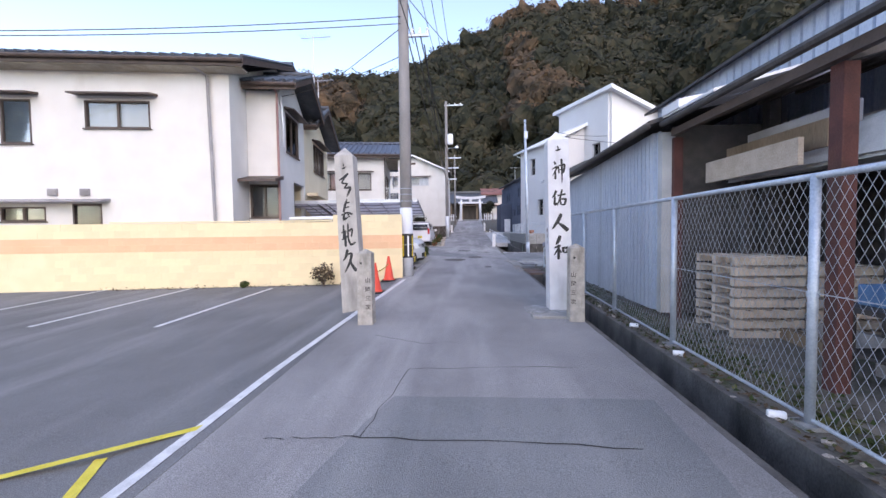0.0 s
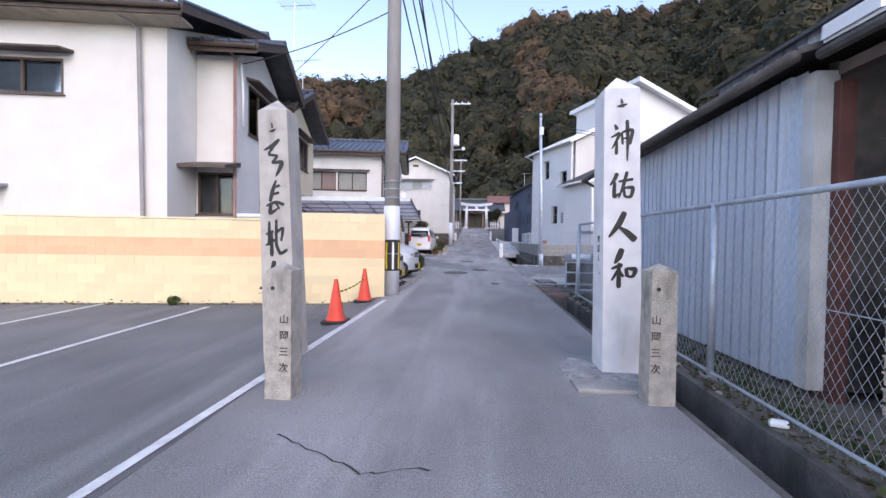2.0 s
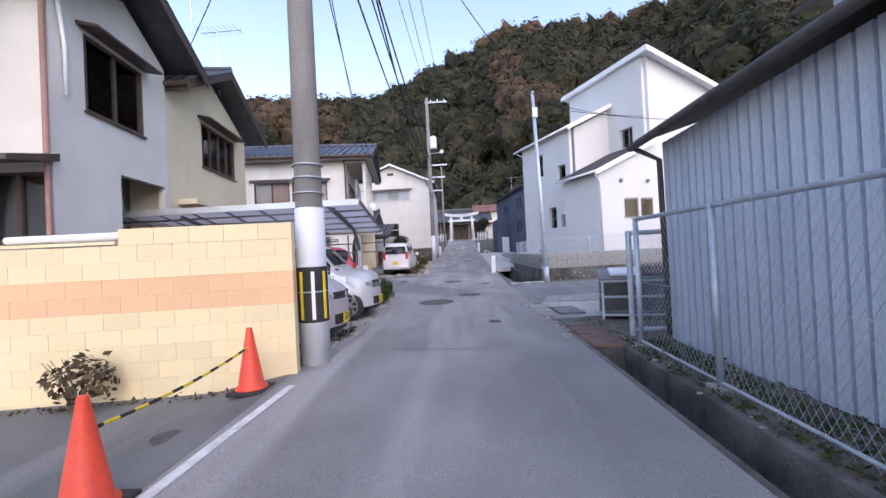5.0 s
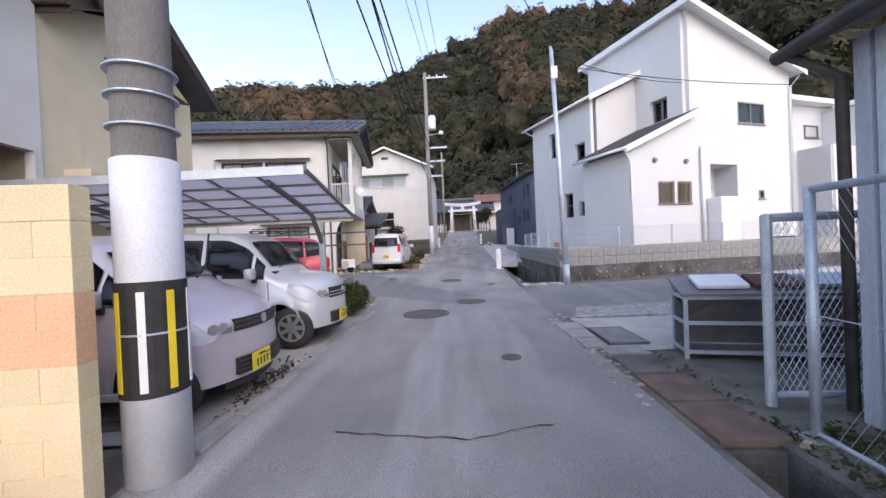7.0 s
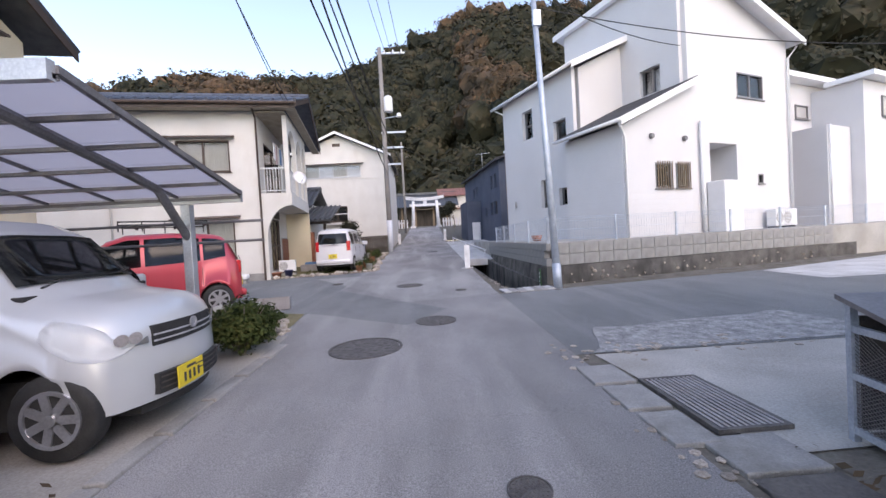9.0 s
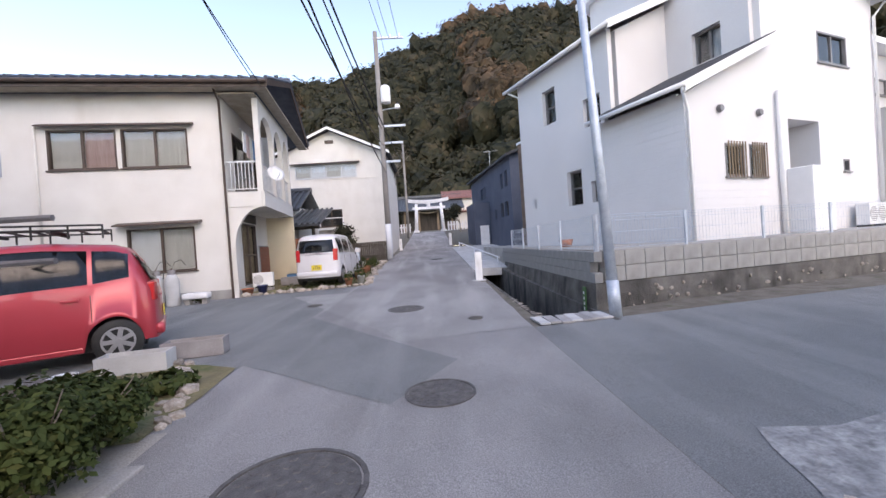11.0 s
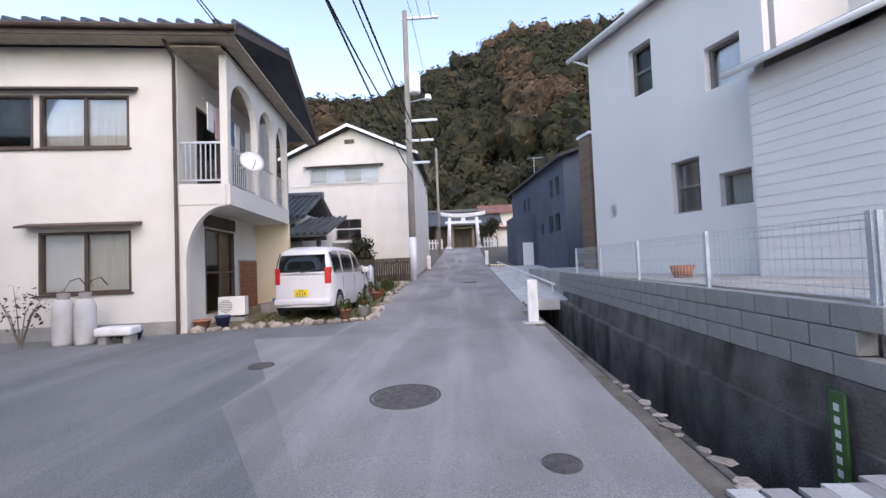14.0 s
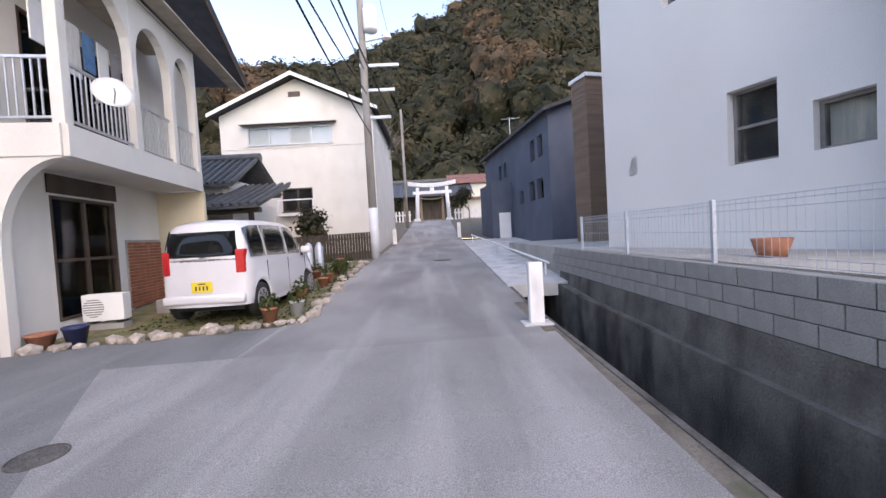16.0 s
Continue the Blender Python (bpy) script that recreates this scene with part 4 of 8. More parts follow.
def arch_plate(bm, x, y0, y1, z0, z1, rise, thick, n=10):
    """An upright plate at x between y0 and y1 whose underside is an arch."""
    pts = [(x, y0, z1), (x, y0, z0)]
    for i in range(1, n):
        a = math.pi * i / n
        pts.append((x, (y0 + y1) / 2 - (y1 - y0) / 2 * math.cos(a), z0 + rise * math.sin(a)))
    pts += [(x, y1, z0), (x, y1, z1)]
    for i in range(1, len(pts) - 2):
        q = [pts[i], pts[i + 1], (x, pts[i + 1][1], z1), (x, pts[i][1], z1)]
        if abs(q[0][1] - q[1][1]) > 1e-4:
            prism(bm, q, (thick, 0, 0))
    bmesh.ops.remove_doubles(bm, verts=bm.verts, dist=1e-5)


def house_balcony():
    h = thing("house", Matrix.Translation((-4.4, 30.45, 0)) @ ROT1, "two-storey off-white stucco house with arched balcony and slate-blue roof", "house")
    wins = [(-4.5, 4.64, -2.8, 5.74), (-2.68, 4.64, -0.96, 5.74), (-2.71, 1.65, -0.95, 2.91), (-8.2, 4.64, -6.5, 5.74), (-7.9, 1.65, -6.4, 2.9)]
    part("wall", panel(bmesh.new(), (-10, 0, 0.4), (1, 0, 0), 10, 6.35, 0.15, [(a + 10, z0 - 0.4, c + 10, z1 - 0.4) for a, z0, c, z1 in wins]), "stucco", h)
    backs = [("curtain", "curtain_pink"), ("curtain", "curtain"), ("white", "curtain"), ("curtain", "curtain"), ("curtain", "curtain")]
    for (a, z0, c, z1), b in zip(wins, backs):
        window(h, (a, 0.02, z0), (1, 0, 0), c - a, z1 - z0, back=b)
    hood(h, (-4.55, 0, 5.82), (1, 0, 0), 3.65, "brown", 0.2)
    hood(h, (-2.8, 0, 3.0), (1, 0, 0), 1.95, "brown", 0.3)
    hood(h, (-8.3, 0, 5.82), (1, 0, 0), 1.95, "brown", 0.2)
    part("plinth", boxes((-10, -0.025, 0.4, 0, 0.0, 1.0)), "concrete", h)
    # side wall with the sliding door
    part("wall", panel(bmesh.new(), (0, 0.15, 0.4), (0, 1, 0), 6.3, 6.35, 0.15, [(0.9, 0.6, 2.5, 2.62), (0.6, 3.5, 3.4, 5.4)], ((6.3, 6.35), (3.2, 7.6), (0, 6.35))), "stucco", h)
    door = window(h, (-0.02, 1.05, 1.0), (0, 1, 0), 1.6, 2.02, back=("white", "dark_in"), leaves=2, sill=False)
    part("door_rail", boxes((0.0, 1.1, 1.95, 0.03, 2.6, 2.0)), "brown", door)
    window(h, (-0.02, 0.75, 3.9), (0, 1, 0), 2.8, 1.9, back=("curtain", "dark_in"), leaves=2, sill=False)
    part("transom", boxes((0.004, 1.0, 3.06, 0.03, 2.7, 3.36)), "wood_dark", h)
    for dims in ((-10, 6.3, 0.4, 0, 6.44, 6.7), (-10, 0.15, 0.4, -9.85, 6.3, 6.7)):
        part("wall", boxes(dims), "stucco", h)
    # balcony
    part("balcony_floor", boxes((0.004, 0.0, 3.42, 0.95, 4.26, 3.56)), "stucco", h)
    for dims in ((0.952, 0.0, 3.4, 1.03, 4.3, 3.84), (0.004, -0.04, 3.4, 0.95, -0.002, 3.84)):
        part("balcony_edge", boxes(dims), "stucco", h)
    for b in (0.0, 1.72, 3.1, 4.2):
        part("balcony_post", boxes((0.84, b - 0.0, 3.56, 1.0, b + 0.17, 6.7), bevel=0.01), "stucco", h)
    for b0, b1 in ((0.17, 1.72), (1.89, 3.1), (3.27, 4.2)):
        bm = bmesh.new()
        arch_plate(bm, 0.845, b0, b1, 5.55, 6.7, 0.75, 0.15)
        part("arch", bm, "stucco", h)
        rail = part("railing", boxes((0.9, b0, 3.92, 0.94, b1, 3.95), (0.9, b0, 4.72, 0.94, b1, 4.76)), "alu_pale", h)
        n = int((b1 - b0) / 0.11)
        for i in range(1, n):
            y = b0 + (b1 - b0) * i / n
            part("baluster", boxes((0.912, y - 0.009, 3.95, 0.928, y + 0.009, 4.72)), "alu_pale", rail)
    rail = part("railing", boxes((0.02, 0.02, 3.92, 0.84, 0.06, 3.95), (0.02, 0.02, 4.72, 0.84, 0.06, 4.76)), "alu_pale", h)
    for i in range(1, 8):
        part("baluster", boxes((0.02 + i * 0.1, 0.03, 3.95, 0.038 + i * 0.1, 0.05, 4.72)), "alu_pale", rail)
    part("balcony_ceiling", boxes((0.005, -0.3, 6.62, 1.0, 4.3, 6.66)), "eave", h)
    # arched wing wall under the balcony
    bm = bmesh.new()
    pts = [(0.002, -0.02, 2.3)]
    n = 10
    for i in range(n + 1):
        a = math.pi / 2 * i / n
        pts.append((0.95 - 0.82 * math.cos(a), -0.02, 2.2 + 1.18 * math.sin(a)))
    for p, q in zip(pts[1:], pts[2:]):
        prism(bm, [p, q, (q[0], -0.02, 3.4), (p[0], -0.02, 3.4)], (0, 0.16, 0))
    box(bm, 0.002, -0.02, 0.4, 0.13, 0.14, 3.4)
    part("arched_wall", bm, "stucco", h)
    # porch wall at the back, with brick tiles
    part("porch_wall", boxes((0.004, 4.26, 0.4, 1.02, 4.4, 3.4)), "stucco_cream", h)
    brick = part("brick_panel", boxes((0.004, 2.9, 0.9, 0.03, 4.2, 2.3)), "concrete", h)
    me = mesh_of(boxes((0, 0, 0, 0.016, 0.2, 0.055)), "brick")
    me.materials.append(M["brick_red"])
    for r in range(20):
        for c in range(6):
            b = new("brick", me)
            b.parent, b.location = brick, (0.031, 2.92 + c * 0.212 + (0.02 if r % 2 else 0), 0.92 + r * 0.067)
    gable_roof(h, -10.5, 1.42, -0.6, 7.0, 6.95, 8.35, 6.95, 3.2, "tile_blue", 0.35)
    for dims in ((-10.4, -0.55, 6.72, 1.38, -0.16, 6.76), (1.04, -0.15, 6.72, 1.38, 6.9, 6.76)):
        part("soffit", boxes(dims), "eave", h)
    pipe(h, [(-0.05, -0.5, 6.8), (-0.03, -0.08, 6.5), (-0.02, -0.07, 0.9), (-0.02, -0.07, 0.5)], "brown", 0.035)
    pipe(h, [(-4.75, -0.05, 5.9), (-4.75, -0.05, 2.4)], "stucco", 0.03, "conduit")
    dish = thing("satellite_dish", h.matrix_basis @ Matrix.Translation((1.12, 0.75, 4.45)), "white satellite dish clamped to a balcony railing", "satellite dish")
    bm = lathe(bmesh.new(), ((0.02, 0.0), (0.14, 0.02), (0.26, 0.075), (0.265, 0.08), (0.14, 0.03), (0.02, 0.012)), 20)
    bm.transform(pose(0.1, -0.05, 0.0, 68, 0, 35))
    part("dish", bm, "white", dish, smooth=True)
    part("dish_arm", tube(bmesh.new(), [(0.1, -0.05, -0.2), (0.3, -0.35, -0.05), (0.3, -0.38, 0.0)], 0.012, 6), "alu_pale", dish)
    part("bracket", tube(bmesh.new(), [(-0.18, 0, -0.1), (0.1, -0.04, 0)], 0.02, 6), "alu_pale", dish)
    rr = random.Random(3)
    for i in range(7):
        mt = ("white", "curtain_pink", "curtain", "blue", "white", "greypipe", "curtain")[i]
        bm = boxes((0.42, 0.0, -0.62 - 0.1 * (i % 3), 0.445, 0.28, 0.0), bevel=0.008)
        ob = single("laundry", bm, mt, "hanging washed garment on the balcony line", "laundry", "laundry on the balcony")
        ob.matrix_basis = h.matrix_basis @ Matrix.Translation((0, 0.35 + i * 0.36, 5.75))
    ln = single("clothes_pole", tube(bmesh.new(), [(0.43, 0.18, 5.76), (0.43, 3.0, 5.76)], 0.014, 6), "alu_pale", "thin metal laundry pole under the balcony roof", "laundry pole")
    ln.matrix_basis = h.matrix_basis


def house_gable():
    h = thing("house", Matrix.Translation((-4.05, 42.6, 1.0)), "tall pale stucco house with gable end and small windows", "house")
    part("wall", panel(bmesh.new(), (-3.3, 0, 0), (1, 0, 0), 6.5, 6.6, 0.15, [(1.15, 5.3, 4.75, 6.05), (2.45, 2.4, 3.75, 3.4)], ((6.5, 6.6), (3.3, 8.05), (0, 6.6))), "stucco", h)
    for dims in ((3.05, 0.15, 0, 3.2, 8, 6.6), (-3.3, 0.15, 0, -3.15, 8, 6.6), (-3.15, 7.85, 0, 3.05, 8, 6.6)):
        part("wall", boxes(dims), "stucco", h)
    part("ledge", boxes((-3.3, -0.03, 5.15, 3.2, -0.002, 5.18)), "stucco", h)
    window(h, (-2.15, 0.02, 5.3), (1, 0, 0), 3.6, 0.75, "alu_pale", ("curtain", "white", "curtain", "white"), 4)
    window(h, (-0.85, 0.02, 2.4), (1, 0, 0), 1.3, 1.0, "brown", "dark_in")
    hood(h, (-2.25, 0, 6.12), (1, 0, 0), 3.8, "brown", 0.3)
    for dims in ((-0.95, -0.35, 2.2, 0.55, -0.02, 2.3), (-0.95, -0.35, 2.85, 0.55, -0.31, 2.9), (-0.95, -0.35, 2.3, -0.9, -0.31, 2.85), (0.5, -0.35, 2.3, 0.55, -0.31, 2.85)):
        part("window_balcony", boxes(dims), "white", h)
    part("gable_vent", boxes((-0.3, -0.04, 7.3, 0.2, -0.002, 7.5)), "brown", h)
    for s, x0 in ((1, -3.6), (-1, 3.5)):
        bm = bmesh.new()
        slab(bm, (x0, -0.45, 6.62), (x0, 8.3, 6.62), (-0.03, 8.3, 8.22), (-0.03, -0.45, 8.22), 0.12)
        part("roof", bm, "roof_dark", h)
        bm = bmesh.new()
        prism(bm, [(x0, -0.48, 6.45), (x0, -0.48, 6.6), (-0.03, -0.48, 8.2), (-0.03, -0.48, 8.05)], (0, 0.03, 0))
        part("bargeboard", bm, "white", h)
    # small old house with rounded tiles in front of it
    h = thing("house", Matrix.Translation((-5.6, 37.6, 1.0)), "low old house with rounded dark tile roofs and timber porch", "house")
    part("wall", boxes((-3.5, 0.1, 0, 0.9, 3.6, 2.5)), "stucco", h)
    part("brick_pier", boxes((0.95, -0.9, 0, 1.25, -0.6, 1.6)), "brick_red", h)
    for x in (1.75, 0.4):
        part("porch_post", boxes((x, -0.75, 0, x + 0.12, -0.63, 2.0)), "wood_dark", h)
    part("porch_beam", boxes((0.2, -0.8, 2.0, 2.1, -0.62, 2.15)), "wood_dark", h)
    tiled_roof(h, -3.8, 2.2, -1.1, 2.2, 1.6, 3.1, "tile", pitch=0.25, name="lower_roof")
    tiled_roof(h, -3.8, 1.0, 0.0, 3.0, 2.0, 4.1, "tile", pitch=0.25)
    tiled_roof(h, -3.8, 1.0, 4.0, 3.0, 2.0, 4.1, "tile", pitch=0.25)
    part("ridge", tube(bmesh.new(), [(-3.9, 2.0, 4.15), (1.1, 2.0, 4.15)], 0.16, 10), "tile", h)
    part("upper_wall", boxes((-3.4, 0.4, 2.5, 0.7, 3.4, 3.2)), "stucco", h)


def siding_lines(bm, at, across, length, z0, z1, step=0.16):
    """Thin laps on a sided wall."""
    at, u = Vector(at), Vector(across).normalized()
    w = Vector((u.y, -u.x, 0)) * 0.008
    z = z0
    while z < z1 - step:
        prism(bm, [at + Vector((0, 0, z)), at + Vector((0, 0, z + step * 0.94)), at + w + Vector((0, 0, z)),], u * length)
        z += step


def house_white():
    m = Matrix.Translation((6.89, 26.65, 0)) @ Matrix.Rotation(math.atan2(0.357, 0.934), 4, "Z")
    h = thing("house", m, "modern three-level white sided house with sloping roofs", "house")
    G = 1.6
    # front wall (tall block and extension)
    holes = [(1.24, 2.97, 1.93, 3.71), (2.1, 2.97, 2.71, 3.71), (3.69, 1.62, 5.04, 4.39), (6.14, 3.12, 6.44, 3.45), (5.16, 5.94, 6.58, 6.74)]
    part("front_wall", panel(bmesh.new(), (2.8, 0, G), (1, 0, 0), 5.25, 5.9, 0.15, [(a - 2.8, z0 - G, c - 2.8, z1 - G) for a, z0, c, z1 in holes[2:]], ((5.25, 6.55), (0, 8.25))), "siding", h)
    part("front_wall", panel(bmesh.new(), (0, 0, G), (1, 0, 0), 2.8, 3.1, 0.15, [(a, z0 - G, c, z1 - G) for a, z0, c, z1 in holes[:2]], ((2.8, 4.4), (0, 3.1))), "siding", h)
    for a, z0, c, z1 in holes[:2]:
        window(h, (a, 0.02, z0), (1, 0, 0), c - a, z1 - z0, "alu", "curtain", 1, bars=True)
    window(h, (6.14, 0.02, 3.12), (1, 0, 0), 0.3, 0.33, "alu", "dark_in", 1)
    window(h, (5.16, 0.02, 5.94), (1, 0, 0), 1.42, 0.8, "alu", ("white", "curtain"), 2)
    # recessed back door
    for dims in ((3.69, 0.9, G, 5.04, 0.95, 4.39), (3.64, 0.15, G, 3.69, 0.9, 4.39), (5.04, 0.15, G, 5.09, 0.9, 4.39), (3.69, 0.15, 4.39, 5.04, 0.9, 4.44)):
        part("porch_recess", boxes(dims), "siding", h)
    part("back_door", boxes((3.8, 0.84, G, 4.5, 0.89, 3.6), bevel=0.01), "alu", h)
    window(h, (4.1, 0.84, 3.65), (1, 0, 0), 0.6, 0.55, "alu", "dark_in", 1)
    part("boiler_box", boxes((3.45, -0.55, G, 4.35, -0.03, 3.15), bevel=0.02), "trim", h)
    for a in (1.0, 2.4):
        bm = lathe(bmesh.new(), ((0.07, 0), (0.09, 0.02), (0.07, 0.09)), 12)
        bm.transform(pose(a + 0.1, -0.002, 4.45, 90, 0, 0))
        part("vent_cap", bm, "alu", h)
    # extension side wall and back
    for dims in ((0, 0.15, G, 0.14, 2.3, 4.75), (0.15, 2.16, G, 3.0, 2.3, 4.9)):
        part("extension_wall", boxes(dims), "siding", h)
    bm = bmesh.new()
    slab(bm, (-0.3, -0.25, 4.85), (-0.3, 2.42, 4.85), (2.92, 2.42, 6.3), (2.92, -0.25, 6.3), 0.1)
    part("extension_roof", bm, "roof_dark", h)
    bm = bmesh.new()
    prism(bm, [(-0.32, -0.29, 4.62), (-0.32, -0.29, 4.83), (2.92, -0.29, 6.28), (2.92, -0.29, 6.08)], (0, 0.035, 0))
    part("bargeboard", bm, "trim", h)
    pipe(h, [(-0.36, -0.3, 4.76), (-0.36, 2.45, 4.76)], "trim", 0.055, "gutter")
    pipe(h, [(-0.34, -0.22, 4.72), (-0.2, -0.16, 4.55), (0.03, -0.06, 4.35), (0.03, -0.06, 1.6)], "trim", 0.035)
    # tall block
    part("tall_wall", panel(bmesh.new(), (2.8, 5.1, 4.5), (0, -1, 0), 4.95, 5.5, -0.15, [(3.55, 1.7, 4.3, 2.55)]), "siding", h)
    window(h, (2.82, 1.55, 6.2), (0, -1, 0), 0.75, 0.85, "alu", ("dark_in", "white"), 2)
    for dims in ((7.9, 0.15, G, 8.05, 5.1, 8.1), (2.96, 4.96, 4.5, 7.9, 5.1, 8.0)):
        part("tall_wall", boxes(dims), "siding", h)
    bm = bmesh.new()
    slab(bm, (2.45, -0.4, 10.08), (2.45, 5.5, 10.08), (8.4, 5.5, 8.12), (8.4, -0.4, 8.12), 0.14)
    part("roof", bm, "roof_white", h)
    part("fascia", boxes((2.4, -0.42, 9.84, 2.445, 5.5, 10.06)), "trim", h)
    bm = bmesh.new()
    prism(bm, [(2.45, -0.44, 9.82), (2.45, -0.44, 10.0), (8.4, -0.44, 8.04), (8.4, -0.44, 7.86)], (0, 0.035, 0))
    part("bargeboard", bm, "trim", h)
    pipe(h, [(8.3, -0.2, 7.9), (8.0, -0.07, 7.5), (8.0, -0.07, 1.6)], "trim", 0.04)
    # west wing
    wh = [(3.54, 2.79, 4.17, 3.83), (2.61, 2.8, 3.17, 3.4), (4.5, 5.53, 5.14, 6.63), (2.67, 4.95, 3.32, 5.75)]
    part("west_wall", panel(bmesh.new(), (0.55, 6.5, G), (0, -1, 0), 4.2, 5.7, -0.15, [(6.5 - c, z0 - G, 6.5 - a, z1 - G) for a, z0, c, z1 in wh]), "siding", h)
    # white backs of the upper two paint the pale sky reflected in them
    for (a, z0, c, z1), b in zip(wh, ("dark_in", "curtain", "white", "white")):
        w = window(h, (0.57, c, z0), (0, -1, 0), c - a, z1 - z0, "alu", b, 1, sill=False)
        if z1 - z0 > 0.9:
            part("sash_rail", boxes((0.545, a, (z0 + z1) / 2 - 0.02, 0.6, c, (z0 + z1) / 2 + 0.02)), "alu", w)
    bm = lathe(bmesh.new(), ((0.1, 0), (0.11, 0.03), (0.09, 0.1), (0.02, 0.13)), 14)
    bm.transform(pose(0.55, 3.3, 3.62, 90, 0, -90))
    part("vent_cap", bm, "alu_pale", h)
    part("meter_box", boxes((0.4, 5.75, 2.9, 0.545, 5.95, 3.25), bevel=0.01), "trim", h)
    part("west_wall", panel(bmesh.new(), (0.7, 2.3, 4.5), (1, 0, 0), 2.1, 2.8, 0.14, (), ((2.1, 3.85), (0, 2.8))), "siding", h)
    part("west_wall", boxes((0.7, 6.36, G, 7.9, 6.5, 7.6)), "siding", h)
    bm = bmesh.new()
    slab(bm, (0.15, 2.0, 7.34), (0.15, 6.9, 7.34), (2.79, 6.9, 8.6), (2.79, 2.0, 8.6), 0.12)
    part("west_roof", bm, "roof_white", h)
    bm = bmesh.new()
    prism(bm, [(0.13, 1.97, 7.12), (0.13, 1.97, 7.32), (2.79, 1.97, 8.58), (2.79, 1.97, 8.38)], (0, 0.028, 0))
    part("bargeboard", bm, "trim", h)
    pipe(h, [(0.1, 1.95, 7.25), (0.1, 6.95, 7.25)], "trim", 0.055, "gutter")
    pipe(h, [(0.15, 6.75, 7.2), (0.48, 6.42, 6.9), (0.48, 6.42, 1.6)], "trim", 0.035)
    bm = bmesh.new()
    siding_lines(bm, (0, -0.001, 0), (1, 0, 0), 2.79, 1.7, 2.9)
    part("siding_laps", bm, "siding", h)["kind"] = "stuff"
    bm = bmesh.new()
    siding_lines(bm, (0.549, 6.5, 0), (0, -1, 0), 2.2, 1.7, 2.75)
    siding_lines(bm, (0.549, 2.6, 0), (0, -1, 0), 0.3, 1.7, 4.7)
    siding_lines(bm, (0.549, 4.45, 0), (0, -1, 0), 1.1, 3.9, 7.2)
    siding_lines(bm, (0.549, 6.5, 0), (0, -1, 0), 1.3, 2.75, 7.2)
    siding_lines(bm, (-0.001, 2.3, 0), (0, -1, 0), 2.3, 1.7, 4.7)
    part("siding_laps", bm, "siding", h)["kind"] = "stuff"
    for a in (6.3, 6.75):
        t = thing("air_conditioner", m @ Matrix.Translation((a, -0.4, G)), "small pale outdoor air conditioner unit", "air conditioner", "outdoor air conditioners")
        build_ac(t)
    # tall pipe on the front wall
    pipe(h, [(3.2, -0.09, 5.0), (3.2, -0.09, 1.6)], "trim", 0.06, "vent_pipe")
    # yard behind the wall
    bm = bmesh.new()
    prism(bm, [(4.45, 25.4, 0.4), (22, 29.2, 0.4), (22, 40, 0.4), (4.3, 40, 0.4)], (0, 0, 1.2))
    single("yard", bm, "yard", "raised gravel yard behind the retaining wall", "yard", kind="structure")
    # brown house behind
    h2 = thing("house", Matrix.Translation((5.95, 36.2, 0)) @ Matrix.Rotation(radians(14), 4, "Z"), "brown sided house close behind the white one", "house")
    part("wall", boxes((0.0, 0.0, 0.8, 7.5, 0.7, 6.2)), "siding_brown", h2)
    bm = bmesh.new()
    siding_lines(bm, (-0.002, 0.7, 0), (0, -1, 0), 0.7, 1.5, 6.2, 0.14)
    siding_lines(bm, (0, -0.002, 0), (1, 0, 0), 7.5, 1.5, 6.2, 0.14)
    part("siding_laps", bm, "siding_brown", h2)["kind"] = "stuff"
    part("roof_edge", boxes((-0.05, -0.06, 6.2, 7.6, 0.75, 6.3)), "white", h2)
    # next house along the side road
    h3 = thing("house", m @ Matrix.Translation((9.2, 1.0, 0)), "white and brown modern house further along the side road", "house")
    part("wall", boxes((0.7, 0.0, 1.5, 8, 7, 7.3)), "siding", h3)
    part("wing_wall", boxes((0.9, -1.2, 1.5, 2.6, -0.01, 5.3)), "siding", h3)
    part("wing_wall", boxes((2.62, -1.6, 1.5, 8, -0.01, 7.0)), "siding", h3)
    part("brown_wall", boxes((-0.5, 0.3, 1.5, 0.69, 6, 6.4)), "siding_brown", h3)
    for dims in ((-0.2, -0.5, 7.3, 8.4, 7.4, 7.5), (2.4, -2.0, 7.02, 8.4, -0.52, 7.2)):
        part("roof", boxes(dims), "trim", h3)
    window(h3, (1.4, -0.02, 5.9), (1, 0, 0), 0.9, 0.55, "alu", "dark_in", 1)
    window(h3, (4.0, -1.62, 5.7), (1, 0, 0), 0.6, 0.8, "alu", "dark_in", 1)
    window(h3, (0.0, 0.28, 3.1), (1, 0, 0), 0.32, 0.36, "alu", "dark_in", 1)
    pipe(h3, [(1.0, -1.26, 5.3), (1.0, -1.26, 1.6)], "trim", 0.035)


def build_ac(t):
    part("casing", boxes((0, 0, 0.06, 0.78, 0.28, 0.62), bevel=0.015), "trim", t)
    part("fan_guard", lathe_y((0.22, 0.0, 0.34), 0.2), "greypipe", t)
    for i in range(9):
        part("grille_slat", boxes((0.03, -0.018, 0.12 + i * 0.05, 0.45, -0.008, 0.14 + i * 0.05)), "trim", t)
    for dims in ((0.08, 0, 0, 0.16, 0.3, 0.058), (0.62, 0, 0, 0.7, 0.3, 0.058)):
        part("foot", boxes(dims), "black", t)


def lathe_y(at, r):
    bm = lathe(bmesh.new(), ((r, 0), (r, 0.006), (r * 0.3, 0.008)), 20)
    bm.transform(Matrix.Translation(at) @ Matrix.Rotation(radians(90), 4, "X"))
    return bm


